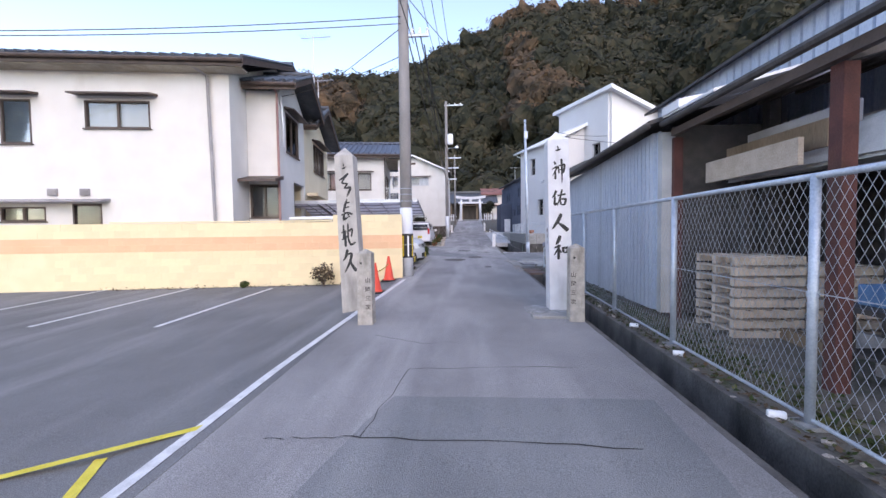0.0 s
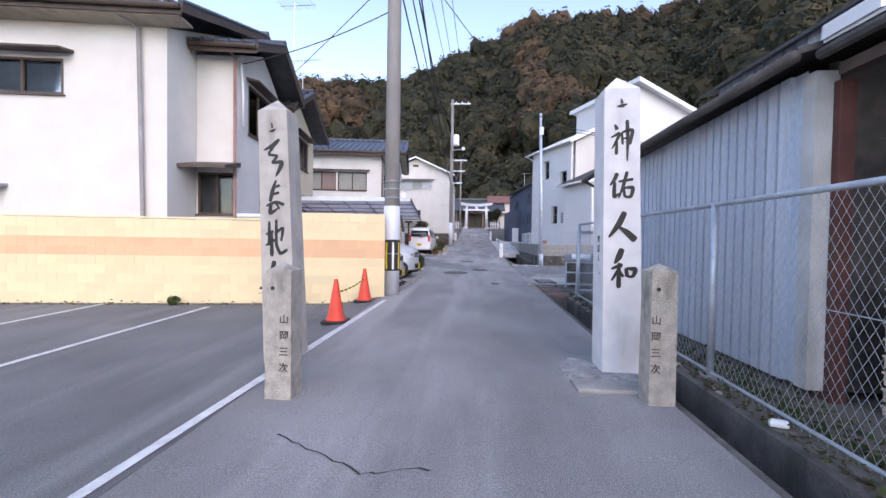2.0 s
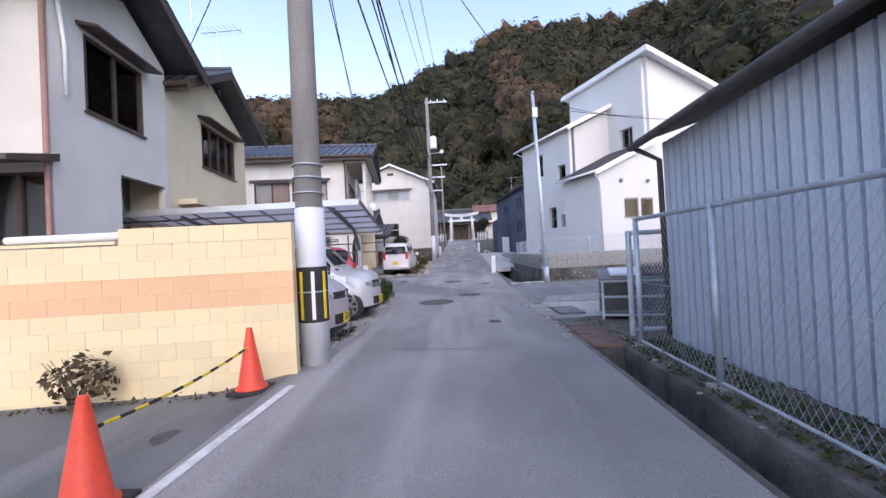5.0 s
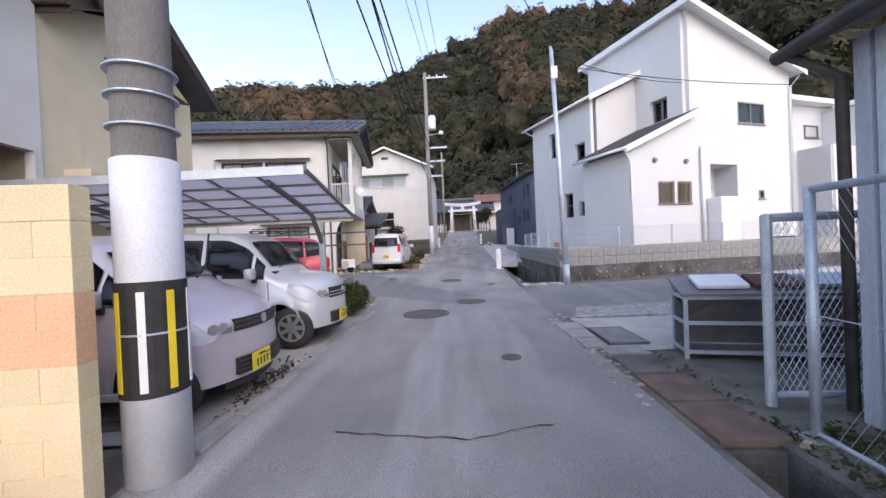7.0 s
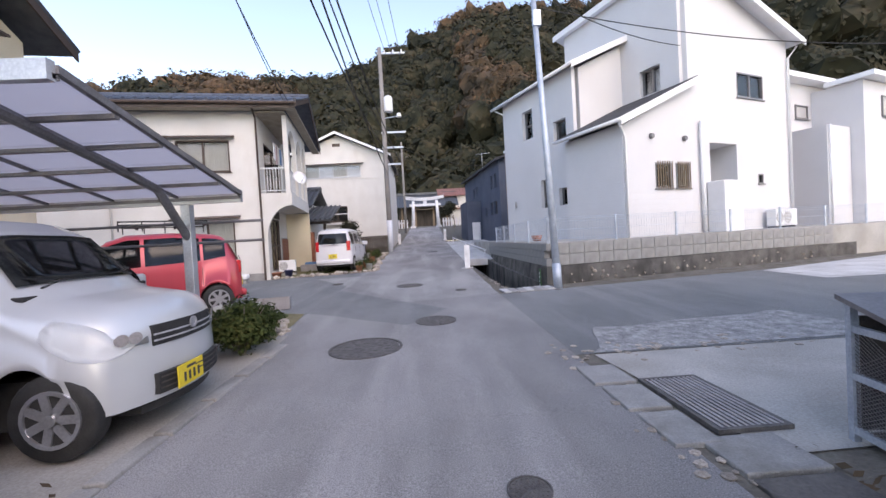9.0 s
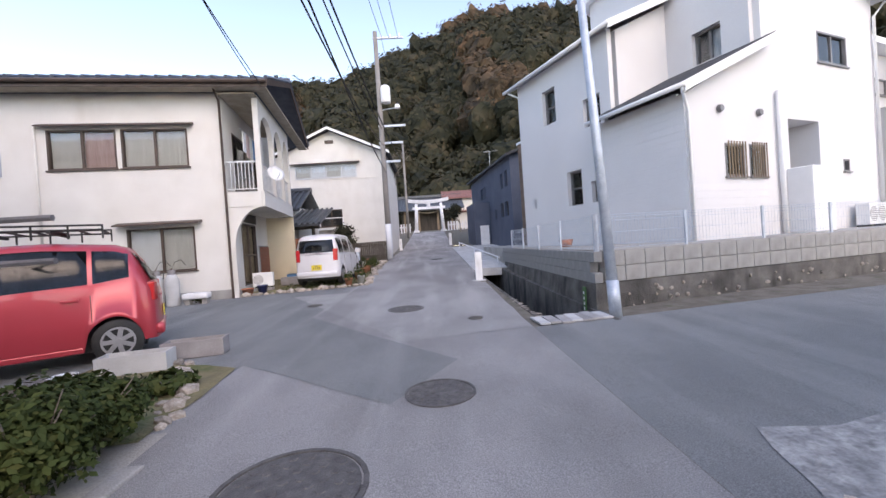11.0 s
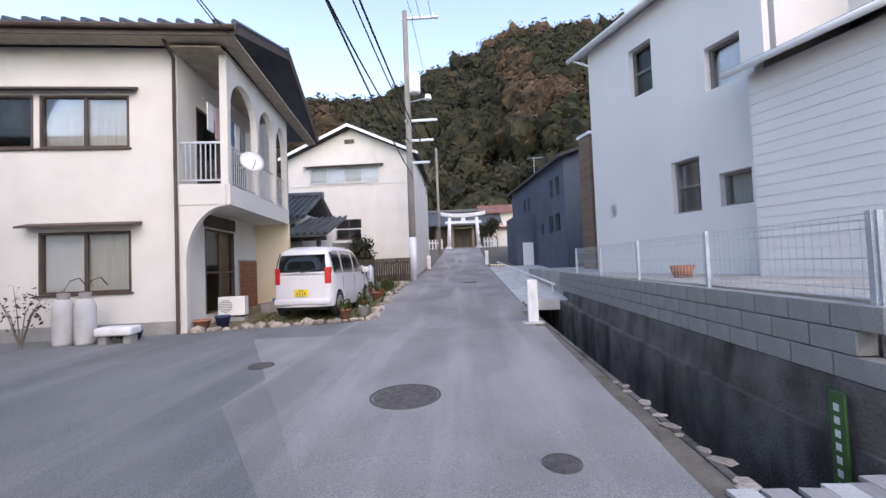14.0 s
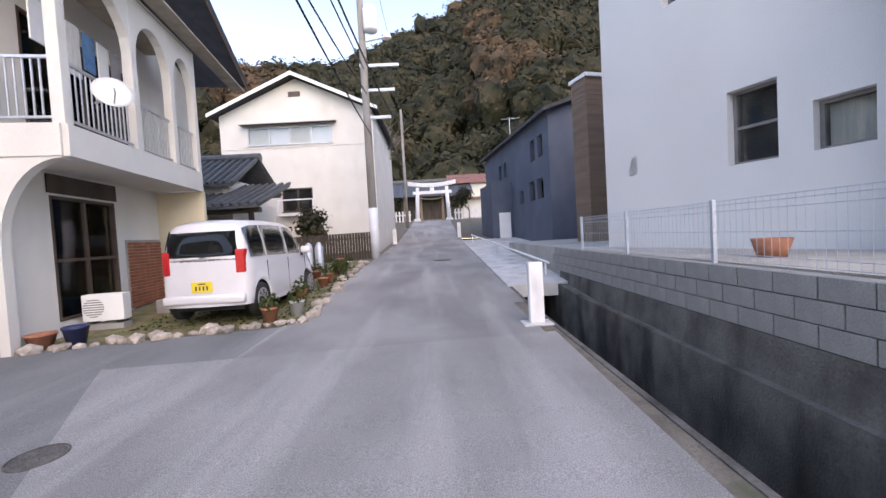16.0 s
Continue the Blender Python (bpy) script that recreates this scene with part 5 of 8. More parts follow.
def house_blue():
    h = thing("house", Matrix.Translation((6.3, 40.6, 0)) @ Matrix.Rotation(radians(4), 4, "Z"), "dark slate-blue sided two-storey house", "house")
    holes = [(0.8, 3.3, 1.6, 4.15), (1.9, 3.3, 2.6, 4.15), (0.7, 5.0, 1.3, 5.9), (1.7, 5.0, 2.3, 5.9), (6.5, 5.0, 7.1, 5.8), (7.6, 5.0, 8.2, 5.8), (3.6, 3.3, 4.2, 3.9)]
    part("wall", panel(bmesh.new(), (0, 12, 1.4), (0, -1, 0), 12, 5.3, -0.15, [(12 - d, b - 1.4, 12 - a, c - 1.4) for a, b, d, c in [(q[0], q[1], q[2], q[3]) for q in holes]]), "siding_blue", h)
    for a, z0, c, z1 in holes:
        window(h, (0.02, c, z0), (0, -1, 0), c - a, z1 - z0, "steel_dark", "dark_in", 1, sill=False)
    part("wall", panel(bmesh.new(), (0, 0, 1.4), (1, 0, 0), 7, 4.9, 0.15, (), ((7, 5.5), (3.5, 6.4), (0, 5.2))), "siding_blue", h)
    bm = bmesh.new()
    slab(bm, (-0.45, -0.4, 6.62), (-0.45, 12.5, 6.95), (3.5, 12.5, 8.1), (3.5, -0.4, 7.9), 0.14)
    slab(bm, (3.5, -0.4, 7.9), (3.5, 12.5, 8.1), (7.4, 12.5, 6.8), (7.4, -0.4, 6.6), 0.14)
    part("roof", bm, "roof_dark", h)
    part("porch_block", boxes((-1.25, 5.6, 1.3, -0.004, 8.6, 4.6)), "siding_blue", h)
    part("door_panel", boxes((-0.9, 5.52, 1.5, -0.3, 5.59, 3.0)), "white", h)
    pipe(h, [(-0.05, 0.05, 6.5), (-0.05, 0.05, 1.4)], "steel_dark", 0.035)
    a = thing("tv_antenna", Matrix.Translation((6.6, 50.0, 7.1)), "thin metal rooftop television antenna on a mast", "antenna", "rooftop antennas")
    build_antenna(a, 1.9)
    h = thing("house", Matrix.Translation((3.9, 72, 3.4)), "distant house with a reddish roof by the shrine", "house")
    part("wall", boxes((0.2, 0, 0, 5, 5, 4.6)), "stucco", h)
    part("lower_roof", boxes((-0.4, -0.8, 2.6, 5, -0.01, 2.75)), "roof_red", h)
    tiled_roof(h, -0.3, 5.4, -0.6, 4.5, 2.5, 5.8, "roof_red", pitch=0.4)
    window(h, (0.8, -0.02, 3.2), (1, 0, 0), 1.2, 0.9, "brown", "dark_in", 2)


house_left()
house_balcony()
house_gable()
house_white()
house_blue()


# ---- parking lot wall of painted blocks ----
def block_wall():
    w = thing("block_wall", Matrix.Translation((-0.88, 15.03, 0)) @ ROT1, "cream and peach painted concrete block wall round the parking lot", "wall", kind="structure")
    part("wall_core", boxes((-13, 0.005, 0.1, -0.01, 0.12, 2.06)), "wall_cream", w)
    meshes = {}
    for mat in ("wall_cream", "wall_peach"):
        for ln in (0.391, 0.191):
            me = mesh_of(boxes((0, 0, 0, ln, 0.15, 0.195), bevel=0.003), "block")
            me.materials.append(M[mat])
            meshes[mat, ln] = me
    rest = {"wall_cream": bmesh.new(), "wall_peach": bmesh.new()}
    for r in range(11):
        z = 0.12 + r * 0.197
        mat = "wall_peach" if r in (7, 8) and False else ("wall_peach" if r == 7 or r == 6 else "wall_cream")
        x = 0.0
        first = r % 2
        while x > (-13 if r < 10 else -1.7):
            ln = 0.191 if first else 0.391
            first = 0
            x -= ln + 0.003
            if x > -9.5:
                b = new("block", meshes[mat, ln])
                b.parent, b.location = w, (x, 0.0, z)
            else:
                box(rest[mat], x, 0, z, x + ln, 0.15, z + 0.193)
    for mat, bm in rest.items():
        part("blocks", bm, mat, w)["kind"] = "stuff"
    # capping pieces and pipes on top
    part("coping", boxes((-8, -0.02, 2.105, -2.0, 0.16, 2.14)), "wall_cream", w)
    part("white_pipe", tube(bmesh.new(), [(-3.2, 0.05, 2.2), (-1.75, 0.05, 2.21)], 0.045, 8), "trim", w)


block_wall()


# ---- retaining wall, yard fence ----
def retaining_wall():
    w = thing("retaining_wall", Matrix(), "dark stained concrete retaining wall topped with grey blocks", "wall", kind="structure")
    a, b, c = Vector((4.11, 24.99, 0)), Vector((12.2, 27.0, 0)), Vector((4.3, 34.0, 0))
    u, v = (b - a).normalized(), (c - a).normalized()
    bm = bmesh.new()
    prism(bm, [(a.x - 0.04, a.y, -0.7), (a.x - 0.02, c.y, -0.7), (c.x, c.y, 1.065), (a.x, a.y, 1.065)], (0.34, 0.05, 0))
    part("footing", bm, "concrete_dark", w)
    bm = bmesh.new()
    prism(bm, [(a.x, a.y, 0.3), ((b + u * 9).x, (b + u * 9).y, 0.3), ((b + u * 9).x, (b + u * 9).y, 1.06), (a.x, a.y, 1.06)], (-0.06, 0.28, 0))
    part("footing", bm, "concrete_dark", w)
    for start, way, n, ln, rows, h, mat in ((a, v, 24, 0.39, 3, 0.178, "concrete"), (a, u, 42, 0.42, 2, 0.268, "concrete")):
        z0 = 1.07
        meshes = []
        for k in (ln - 0.01, ln / 2 - 0.01):
            me = mesh_of(boxes((0, 0, 0, k, 0.14, h - 0.008), bevel=0.006), "block")
            me.materials.append(M[mat])
            meshes.append(me)
        rot = turn_of(way)
        for r in range(rows):
            for i in range(n):
                o = new("block", meshes[0])
                o.parent = w
                p = start + way * (i * ln + (ln / 2 if r % 2 and rows == 3 else 0) + (0.02 if rows == 3 else 0.22))
                off = Matrix.Translation((0, -0.14, 0)) if rows == 3 else Matrix.Translation((0, 0.03, 0))
                o.matrix_basis = Matrix.Translation((p.x, p.y, z0 + r * h)) @ rot @ off
    rr = random.Random(8)
    meshes = [stone_mesh(20 + i, 0.8) for i in range(4)]
    base = part("stone_footing", boxes((9, 25.0, 0.5, 9.01, 25.01, 0.51)), "concrete_dark", w)
    for i in range(45):
        p = a + u * rr.uniform(0.5, 9) + Vector((0, -0.02, 0))
        o = new("stone", rr.choice(meshes))
        o.parent = base
        s = rr.uniform(0.05, 0.12)
        o.matrix_basis = Matrix.LocRotScale((p.x, p.y, rr.uniform(0.64, 0.95)), Euler((0, 0, rr.uniform(0, 6))), (s, s * 0.4, s))
    # wire panel fence on top
    for start, way, n, z, off in ((a, v, 4, 1.61, 0.09), (a, u, 8, 1.61, 0.1)):
        side = Vector((-way.y, way.x, 0)) * (off if way == u else -off)
        f = thing("mesh_fence", Matrix(), "low grey wire panel fence on the wall", "fence", "yard fences")
        for i in range(n + 1):
            p = start + way * (0.15 + i * 1.9) + side
            part("post", boxes((p.x - 0.02, p.y - 0.02, z - 0.05, p.x + 0.02, p.y + 0.02, z + 0.62)), "galv", f)
        for i in range(n):
            p, q = start + way * (0.15 + i * 1.9) + side, start + way * (0.15 + (i + 1) * 1.9) + side
            bm = bmesh.new()
            for dz in (0.03, 0.09, 0.3, 0.5, 0.56, 0.6):
                tube(bm, [(p.x, p.y, z + dz), (q.x, q.y, z + dz)], 0.0035, 4)
            for k in range(1, 24):
                s = p.lerp(q, k / 24)
                tube(bm, [(s.x, s.y, z + 0.02), (s.x, s.y, z + 0.6)], 0.0025, 4)
            part("wire_panel", bm, "galv", f)


retaining_wall()


# ---- chain link fence and shed ----
def diamonds(bm, p, way, length, z0, z1, step, r, lean=0.58):
    """Crossing wires filling an upright panel from p along way."""
    p, u = Vector(p), Vector(way).normalized()
    h = z1 - z0
    for s in (1, -1):
        x = -h
        while x < length + h:
            x0, za, x1, zb = x, 0.0, x + s * h * lean, h
            t0, t1 = 0.0, 1.0
            for e in (0.0, length):
                k = (e - x0) / (x1 - x0)
                inside = (x0 >= e) if e == 0.0 else (x0 <= e)
                if 0 < k < 1:
                    if inside:
                        t1 = min(t1, k)
                    else:
                        t0 = max(t0, k)
                elif not inside and k >= 1:
                    t1 = -1
                elif not inside and k <= 0:
                    t1 = -1
            if t1 > t0:
                a, b = p + u * (x0 + (x1 - x0) * t0), p + u * (x0 + (x1 - x0) * t1)
                tube(bm, [(a.x, a.y, p.z + z0 + h * t0), (b.x, b.y, p.z + z0 + h * t1)], r, 3, cap=False)
            x += step


def chain_fence():
    f = thing("chain_link_fence", Matrix(), "pale blue-grey galvanised chain link fence beside the gutter", "fence")
    X, ys = 3.55, [2.4, 4.45, 6.48, 8.5, 10.5, 12.3, 14.1, 15.75]
    top = 2.14
    for y in ys:
        part("post", tube(bmesh.new(), [(X, y, ground_z(X, y) - 0.05), (X, y, top + 0.02)], 0.034, 10), "galv", f, smooth=True)
        part("footing", boxes((X - 0.09, y - 0.09, ground_z(X, y) - 0.2, X + 0.09, y + 0.09, ground_z(X, y) + 0.03)), "concrete", f)
        part("clamp", lathe(bmesh.new(), ((0.04, 0), (0.04, 0.04)), 10, (X, y, 1.25)), "galv", f)
    part("top_rail", tube(bmesh.new(), [(X, ys[0], top), (X, ys[-1], top)], 0.026, 8), "galv", f, smooth=True)
    part("bottom_rail", tube(bmesh.new(), [(X, ys[0], ground_z(X, ys[0]) + 0.06), (X, ys[-1], ground_z(X, ys[-1]) + 0.06)], 0.016, 8), "galv", f)
    part("mid_wire", tube(bmesh.new(), [(X, ys[0], 1.27), (X, ys[-1], 1.3)], 0.004, 5), "galv", f)
    bm = bmesh.new()
    lo, step = 0.4, 0.075
    for s in (1, -1):
        y = ys[0] - 2
        while y < ys[-1] + 2:
            p, q = (y, 0.33), (y + s * 1.08, top)
            if min(p[0], q[0]) > ys[0] and max(p[0], q[0]) < ys[-1]:
                tube(bm, [(X + 0.004 * s, p[0], p[1]), (X + 0.004 * s, q[0], q[1])], 0.0019, 3, cap=False)
            y += step
    part("wire_mesh", bm, "galv", f)
    # return panel and leaning steel pipe at the far corner
    g = thing("fence_panel", Matrix(), "galvanised chain link fence panel closing the corner", "fence")
    for x in (3.68, 4.6, 5.6):
        part("post", tube(bmesh.new(), [(x, 16.32, 0.4), (x, 16.32, 2.0)], 0.042, 10), "galv", g)
    part("top_rail", tube(bmesh.new(), [(3.66, 16.32, 1.98), (6.2, 16.32, 1.98)], 0.035, 8), "galv", g)
    part("bottom_rail", tube(bmesh.new(), [(3.68, 16.32, 0.54), (6.2, 16.32, 0.54)], 0.03, 8), "galv", g)
    bm = bmesh.new()
    diamonds(bm, (3.7, 16.32, 0), (1, 0, 0), 2.5, 0.54, 1.98, 0.055, 0.0028)
    part("wire_mesh", bm, "galv", g)


def corrugated(bm, p, way, length, z0, z1, pitch=0.155, deep=0.055):
    """A ribbed sheet standing along `way` from p; the slope of its head runs from z1[0] to z1[1]."""
    p, u = Vector(p), Vector(way).normalized()
    w = Vector((u.y, -u.x, 0)) * deep
    n = int(length / pitch)
    pts = []
    for i in range(n):
        for s, k in ((0.0, 1), (0.36, 0.9), (0.4, 0.9), (0.76, 1), (0.79, 0), (0.98, 0)):
            pts.append(((i + s) * pitch, k))
    pts.append((length, 0))
    front = []
    for s, k in pts:
        q = p + u * s + w * k
        zt = z1[0] + (z1[1] - z1[0]) * s / length
        front.append((bm.verts.new((q.x, q.y, z0)), bm.verts.new((q.x, q.y, zt))))
    for (a, b), (c, d) in zip(front, front[1:]):
        bm.faces.new((a, c, d, b))
    return bm


def shed():
    s = thing("shed", Matrix(), "long pale blue corrugated metal workshop with open storage bay", "shed")
    part("side_wall", corrugated(bmesh.new(), (4.15, 16.0, 0), (0, -1, 0), 5.85, 0.42, (3.22, 3.36)), "corr", s)
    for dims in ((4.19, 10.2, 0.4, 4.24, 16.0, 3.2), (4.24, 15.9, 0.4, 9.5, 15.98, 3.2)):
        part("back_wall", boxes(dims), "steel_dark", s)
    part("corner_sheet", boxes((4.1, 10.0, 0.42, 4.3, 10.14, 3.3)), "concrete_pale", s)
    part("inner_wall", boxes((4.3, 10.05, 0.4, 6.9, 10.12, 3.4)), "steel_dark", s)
    bm = bmesh.new()
    slab(bm, (3.86, 9.9, 3.46), (3.8, 16.2, 3.32), (7.0, 16.2, 4.3), (7.0, 9.9, 4.4), 0.06)
    part("roof", bm, "steel_dark", s)
    bm = bmesh.new()
    slab(bm, (4.05, 8.6, 3.5), (4.05, 9.88, 3.52), (7.0, 9.88, 4.3), (7.0, 8.6, 4.25), 0.04)
    part("roof_sheet", bm, "roof_white", s)
    pipe(s, [(3.8, 9.85, 3.36), (3.75, 16.25, 3.22)], "steel_dark", 0.055, "gutter")
    pipe(s, [(3.76, 16.15, 3.2), (4.08, 16.08, 3.0), (4.1, 16.08, 0.5)], "steel_dark", 0.04)
    # open bay
    for y, x in ((10.0, 4.32), (7.15, 4.32), (4.2, 4.32)):
        part("steel_post", boxes((x - 0.07, y - 0.07, 0.2, x + 0.07, y + 0.07, 3.2), bevel=0.008), "steel_red", s)
    for y in (9.9, 8.0, 6.2):
        part("inner_post", boxes((5.6, y - 0.08, 0.2, 5.76, y + 0.08, 4.0)), "steel_dark", s)
    part("eave_beam", boxes((4.16, 2.0, 3.2, 4.24, 9.85, 3.3)), "brown", s)
    part("eave_pipe", tube(bmesh.new(), [(4.05, 2.0, 3.38), (4.05, 9.9, 3.4)], 0.05, 8), "steel_dark", s)
    for i in range(5):
        x = 4.4 + i * 0.55
        part("purlin", boxes((x, 2.0, 3.36 + i * 0.15, x + 0.07, 9.95, 3.42 + i * 0.15)), "wood_dark", s)
    for y in (7.1, 4.2):
        bm = bmesh.new()
        prism(bm, [(4.3, y, 3.2), (7.0, y, 3.95), (7.0, y, 4.08), (4.3, y, 3.33)], (0, 0.1, 0))
        part("rafter", bm, "steel_dark", s)
    bm = bmesh.new()
    slab(bm, (5.2, 1.5, 3.62), (5.2, 8.98, 3.62), (6.9, 8.98, 4.2), (6.9, 1.5, 4.2), 0.03)
    part("bay_roof", bm, "poly_sheet", s, "hazy translucent roof sheet")
    bm = bmesh.new()
    prism(bm, [(4.02, 9.86, 3.5), (5.9, 9.86, 3.86), (5.9, 9.86, 3.96), (4.02, 9.86, 3.62)], (0, -0.5, 0.0))
    part("end_flashing", bm, "roof_white", s, "white sheet metal roof end")
    for i in range(12):
        y = 3.0 + i * 0.55
        part("wall_panel", boxes((6.6, y, 2.55, 6.63, y + 0.5, 3.35)), "roof_white" if i % 4 else "wood_pale", s)
    part("roof_batten", boxes((4.3, 2.0, 3.3, 4.36, 9.8, 3.36)), "galv", s)
    for i in range(3):
        part("hanging_board", boxes((4.6 + 0.3 * i, 8.0, 2.45 + 0.2 * i, 4.66 + 0.3 * i, 9.7, 2.75 + 0.2 * i)), ("wood_pale", "wood", "concrete_pale")[i], s)
    # tall hall behind
    part("hall_wall", corrugated(bmesh.new(), (7.05, 16.5, 0), (0, -1, 0), 15.5, 3.4, (5.5, 5.5), 0.26, 0.05), "corr", s)
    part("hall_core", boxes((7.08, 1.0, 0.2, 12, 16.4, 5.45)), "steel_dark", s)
    bm = bmesh.new()
    slab(bm, (6.8, 0.5, 5.5), (6.8, 17, 5.5), (12, 17, 7.2), (12, 0.5, 7.2), 0.07)
    part("hall_roof", bm, "steel_dark", s)
    bm = bmesh.new()
    for i in range(9):
        box(bm, 6.98, 3.2 + i * 0.75, 2.7, 7.0, 3.8 + i * 0.75, 3.3)
    part("skylight_strip", bm, "roof_white", s)
    # stored goods
    for k, (x, y) in enumerate(((4.5, 8.85), (5.5, 8.8))):
        p = thing("pallet_stack", Matrix.Translation((x, y, 0.3)), "stack of pale weathered wooden pallets", "pallets", "pallet stacks")
        for lv in range(8 - k):
            for i in range(3):
                part("bearer", boxes((0, i * 0.4, lv * 0.14, 0.9, i * 0.4 + 0.08, lv * 0.14 + 0.09)), "wood_pale", p)
            for i in range(4):
                part("deck_board", boxes((i * 0.25, -0.02, lv * 0.14 + 0.092, i * 0.25 + 0.13, 0.9, lv * 0.14 + 0.11)), "wood_pale", p)
    tb = thing("work_table", Matrix.Translation((4.6, 5.2, 0.24)), "dark steel trestle table with boxes and timber", "table")
    part("tabletop", boxes((0, 0, 0.72, 1.1, 2.4, 0.77)), "steel_dark", tb)
    for x in (0.05, 1.0):
        for y in (0.1, 2.2):
            part("leg", boxes((x, y, 0, x + 0.06, y + 0.06, 0.72)), "steel_dark", tb)
    part("shelf", boxes((0.05, 0.1, 0.3, 1.05, 2.3, 0.33)), "steel_dark", tb)
    for i, (y, w, h, mat) in enumerate(((0.1, 0.5, 0.12, "wood_pale"), (0.8, 0.35, 0.22, "blue"), (1.3, 0.45, 0.28, "white"), (1.85, 0.4, 0.2, "blue"))):
        single("storage_box", boxes((4.75, 5.2 + y, 1.015, 5.25, 5.2 + y + w, 1.015 + h), bevel=0.015), mat, "storage box with goods on the work table", "box", "boxes on the table")
    rr = random.Random(9)
    for i in range(14):
        x, y = rr.uniform(5.0, 6.6), rr.uniform(3.2, 9.5)
        bm = boxes((0, 0, 0, rr.uniform(0.1, 0.25), rr.uniform(0.8, 2.0), rr.uniform(0.08, 0.3)))
        ob = single("timber_stack", bm, rr.choice(("wood", "wood_dark", "steel_dark", "greypipe")), "stacked scrap timber and metal in the storage bay", "timber", "stored scrap")
        ob.matrix_basis = pose(x, y, ground_z(x, y) + 0.002, 0, 0, rr.uniform(-8, 8))
    boat = thing("covered_load", Matrix.Translation((4.95, 6.9, 2.45)), "pale sheeted load resting on rafters in the storage bay", "covered load")
    bm = bmesh.new()
    prism(bm, [(0, 0, 0), (1.6, 0, 0.2), (1.7, 0, 0.75), (0.3, 0, 0.5)], (0, 3.0, 0))
    bmesh.ops.bevel(bm, geom=bm.edges[:], offset=0.06, segments=2, affect="EDGES")
    part("cover", bm, "concrete_pale", boat)
    for x, y, z in ((0.1, 0.2, 0.01), (1.3, 0.2, 0.15), (0.1, 2.6, 0.01), (1.3, 2.6, 0.15)):
        part("rack_leg", boxes((x, y, -2.15, x + 0.1, y + 0.1, z)), "steel_dark", boat)


chain_fence()
shed()


def mesh_cage():
    c = thing("mesh_cage", Matrix.Translation((3.68, 17.54, 0.55)) @ Matrix.Rotation(radians(-12), 4, "Z"), "grey steel refuse cage with expanded metal sides", "refuse cage")
    L, W, H = 1.9, 0.45, 0.62
    for x in (0, L):
        for y in (0, W):
            part("leg", boxes((x - 0.02, y - 0.02, -0.06, x + 0.02, y + 0.02, H if y == 0 else H + 0.15)), "galv", c)
    for z in (0.02, H * 0.55, H):
        part("rail", boxes((0.02, -0.015, z - 0.02, L - 0.02, 0.015, z + 0.02)), "galv", c)
        part("rail", boxes((-0.015, 0.02, z - 0.02, 0.015, W - 0.02, z + 0.02)), "galv", c)
    bm = bmesh.new()
    diamonds(bm, (0, 0, 0), (1, 0, 0), L, 0.03, H - 0.02, 0.036, 0.0028, 1.6)
    diamonds(bm, (0, 0, 0), (0, 1, 0), W, 0.03, H - 0.02, 0.036, 0.0028, 1.6)
    part("expanded_mesh", bm, "alu", c)
    bm = bmesh.new()
    slab(bm, (-0.05, -0.05, H + 0.05), (L + 0.05, -0.05, H + 0.05), (L + 0.05, W + 0.05, H + 0.2), (-0.05, W + 0.05, H + 0.2), 0.03)
    part("lid", bm, "alu", c)
    part("back_sheet", boxes((0.02, W - 0.03, 0.03, L - 0.02, W - 0.022, H + 0.08)), "steel_dark", c)
    part("floor_plate", boxes((0.03, 0.03, 0.0, L - 0.03, W - 0.03, 0.015)), "steel_dark", c)
    for i, (w, mat) in enumerate(((0.5, "white"), (0.45, "steel_red"), (0.5, "galv"))):
        ob = single("folded_net", boxes((0, 0, 0, w, 0.36, 0.05), bevel=0.012), mat, "folded crate and net on the refuse cage lid", "crate", "goods on the cage")
        ob.matrix_basis = c.matrix_basis @ pose(0.15 + i * 0.55, 0.05, H + 0.085, 15, 0, 0)


mesh_cage()


# ---- stone pillars ----
def pillar(x, y, w, d, h, base_turn, mat, label, words, lean=0.0):
    z = ground_z(x, y)
    t = thing("stone_pillar", Matrix.Translation((x, y, z)) @ pose(0, 0, 0, 0, lean, base_turn), label, "stone pillar", "inscribed gate pillars")
    bm = bmesh.new()
    k = 0.88
    n = 14
    rings = []
    for i in range(n + 1):
        f = 1 - (1 - k) * i / n
        rings.append([bm.verts.new((sx * w / 2 * f, sy * d / 2 * f, -0.1 + (h + 0.1) * i / n)) for sx, sy in ((-1, -1), (1, -1), (1, 1), (-1, 1))])
    for p, q in zip(rings, rings[1:]):
        for j in range(4):
            bm.faces.new((p[j], p[(j + 1) % 4], q[(j + 1) % 4], q[j]))
    tip = bm.verts.new((0, 0, h + w * 0.42))
    for j in range(4):
        bm.faces.new((rings[-1][j], rings[-1][(j + 1) % 4], tip))
    bm.faces.new(rings[0][::-1])
    bmesh.ops.bevel(bm, geom=[e for e in bm.edges if abs(e.verts[0].co.x - e.verts[1].co.x) < 0.02 and abs(e.verts[0].co.y - e.verts[1].co.y) < 0.02 and e.calc_face_angle(0) > 0.5], offset=0.012, segments=2, affect="EDGES")
    part("shaft", bm, mat, t)
    slope = math.degrees(math.atan((1 - k) * d / 2 / h))
    for ch, zz, wide, high in words:
        f = 1 - (1 - k) * (zz + 0.1) / (h + 0.1)
        brush(ch, wide, high, pose(0.0, -d / 2 * f - 0.002, zz, 90 - slope, 0, 0), t)
    return t


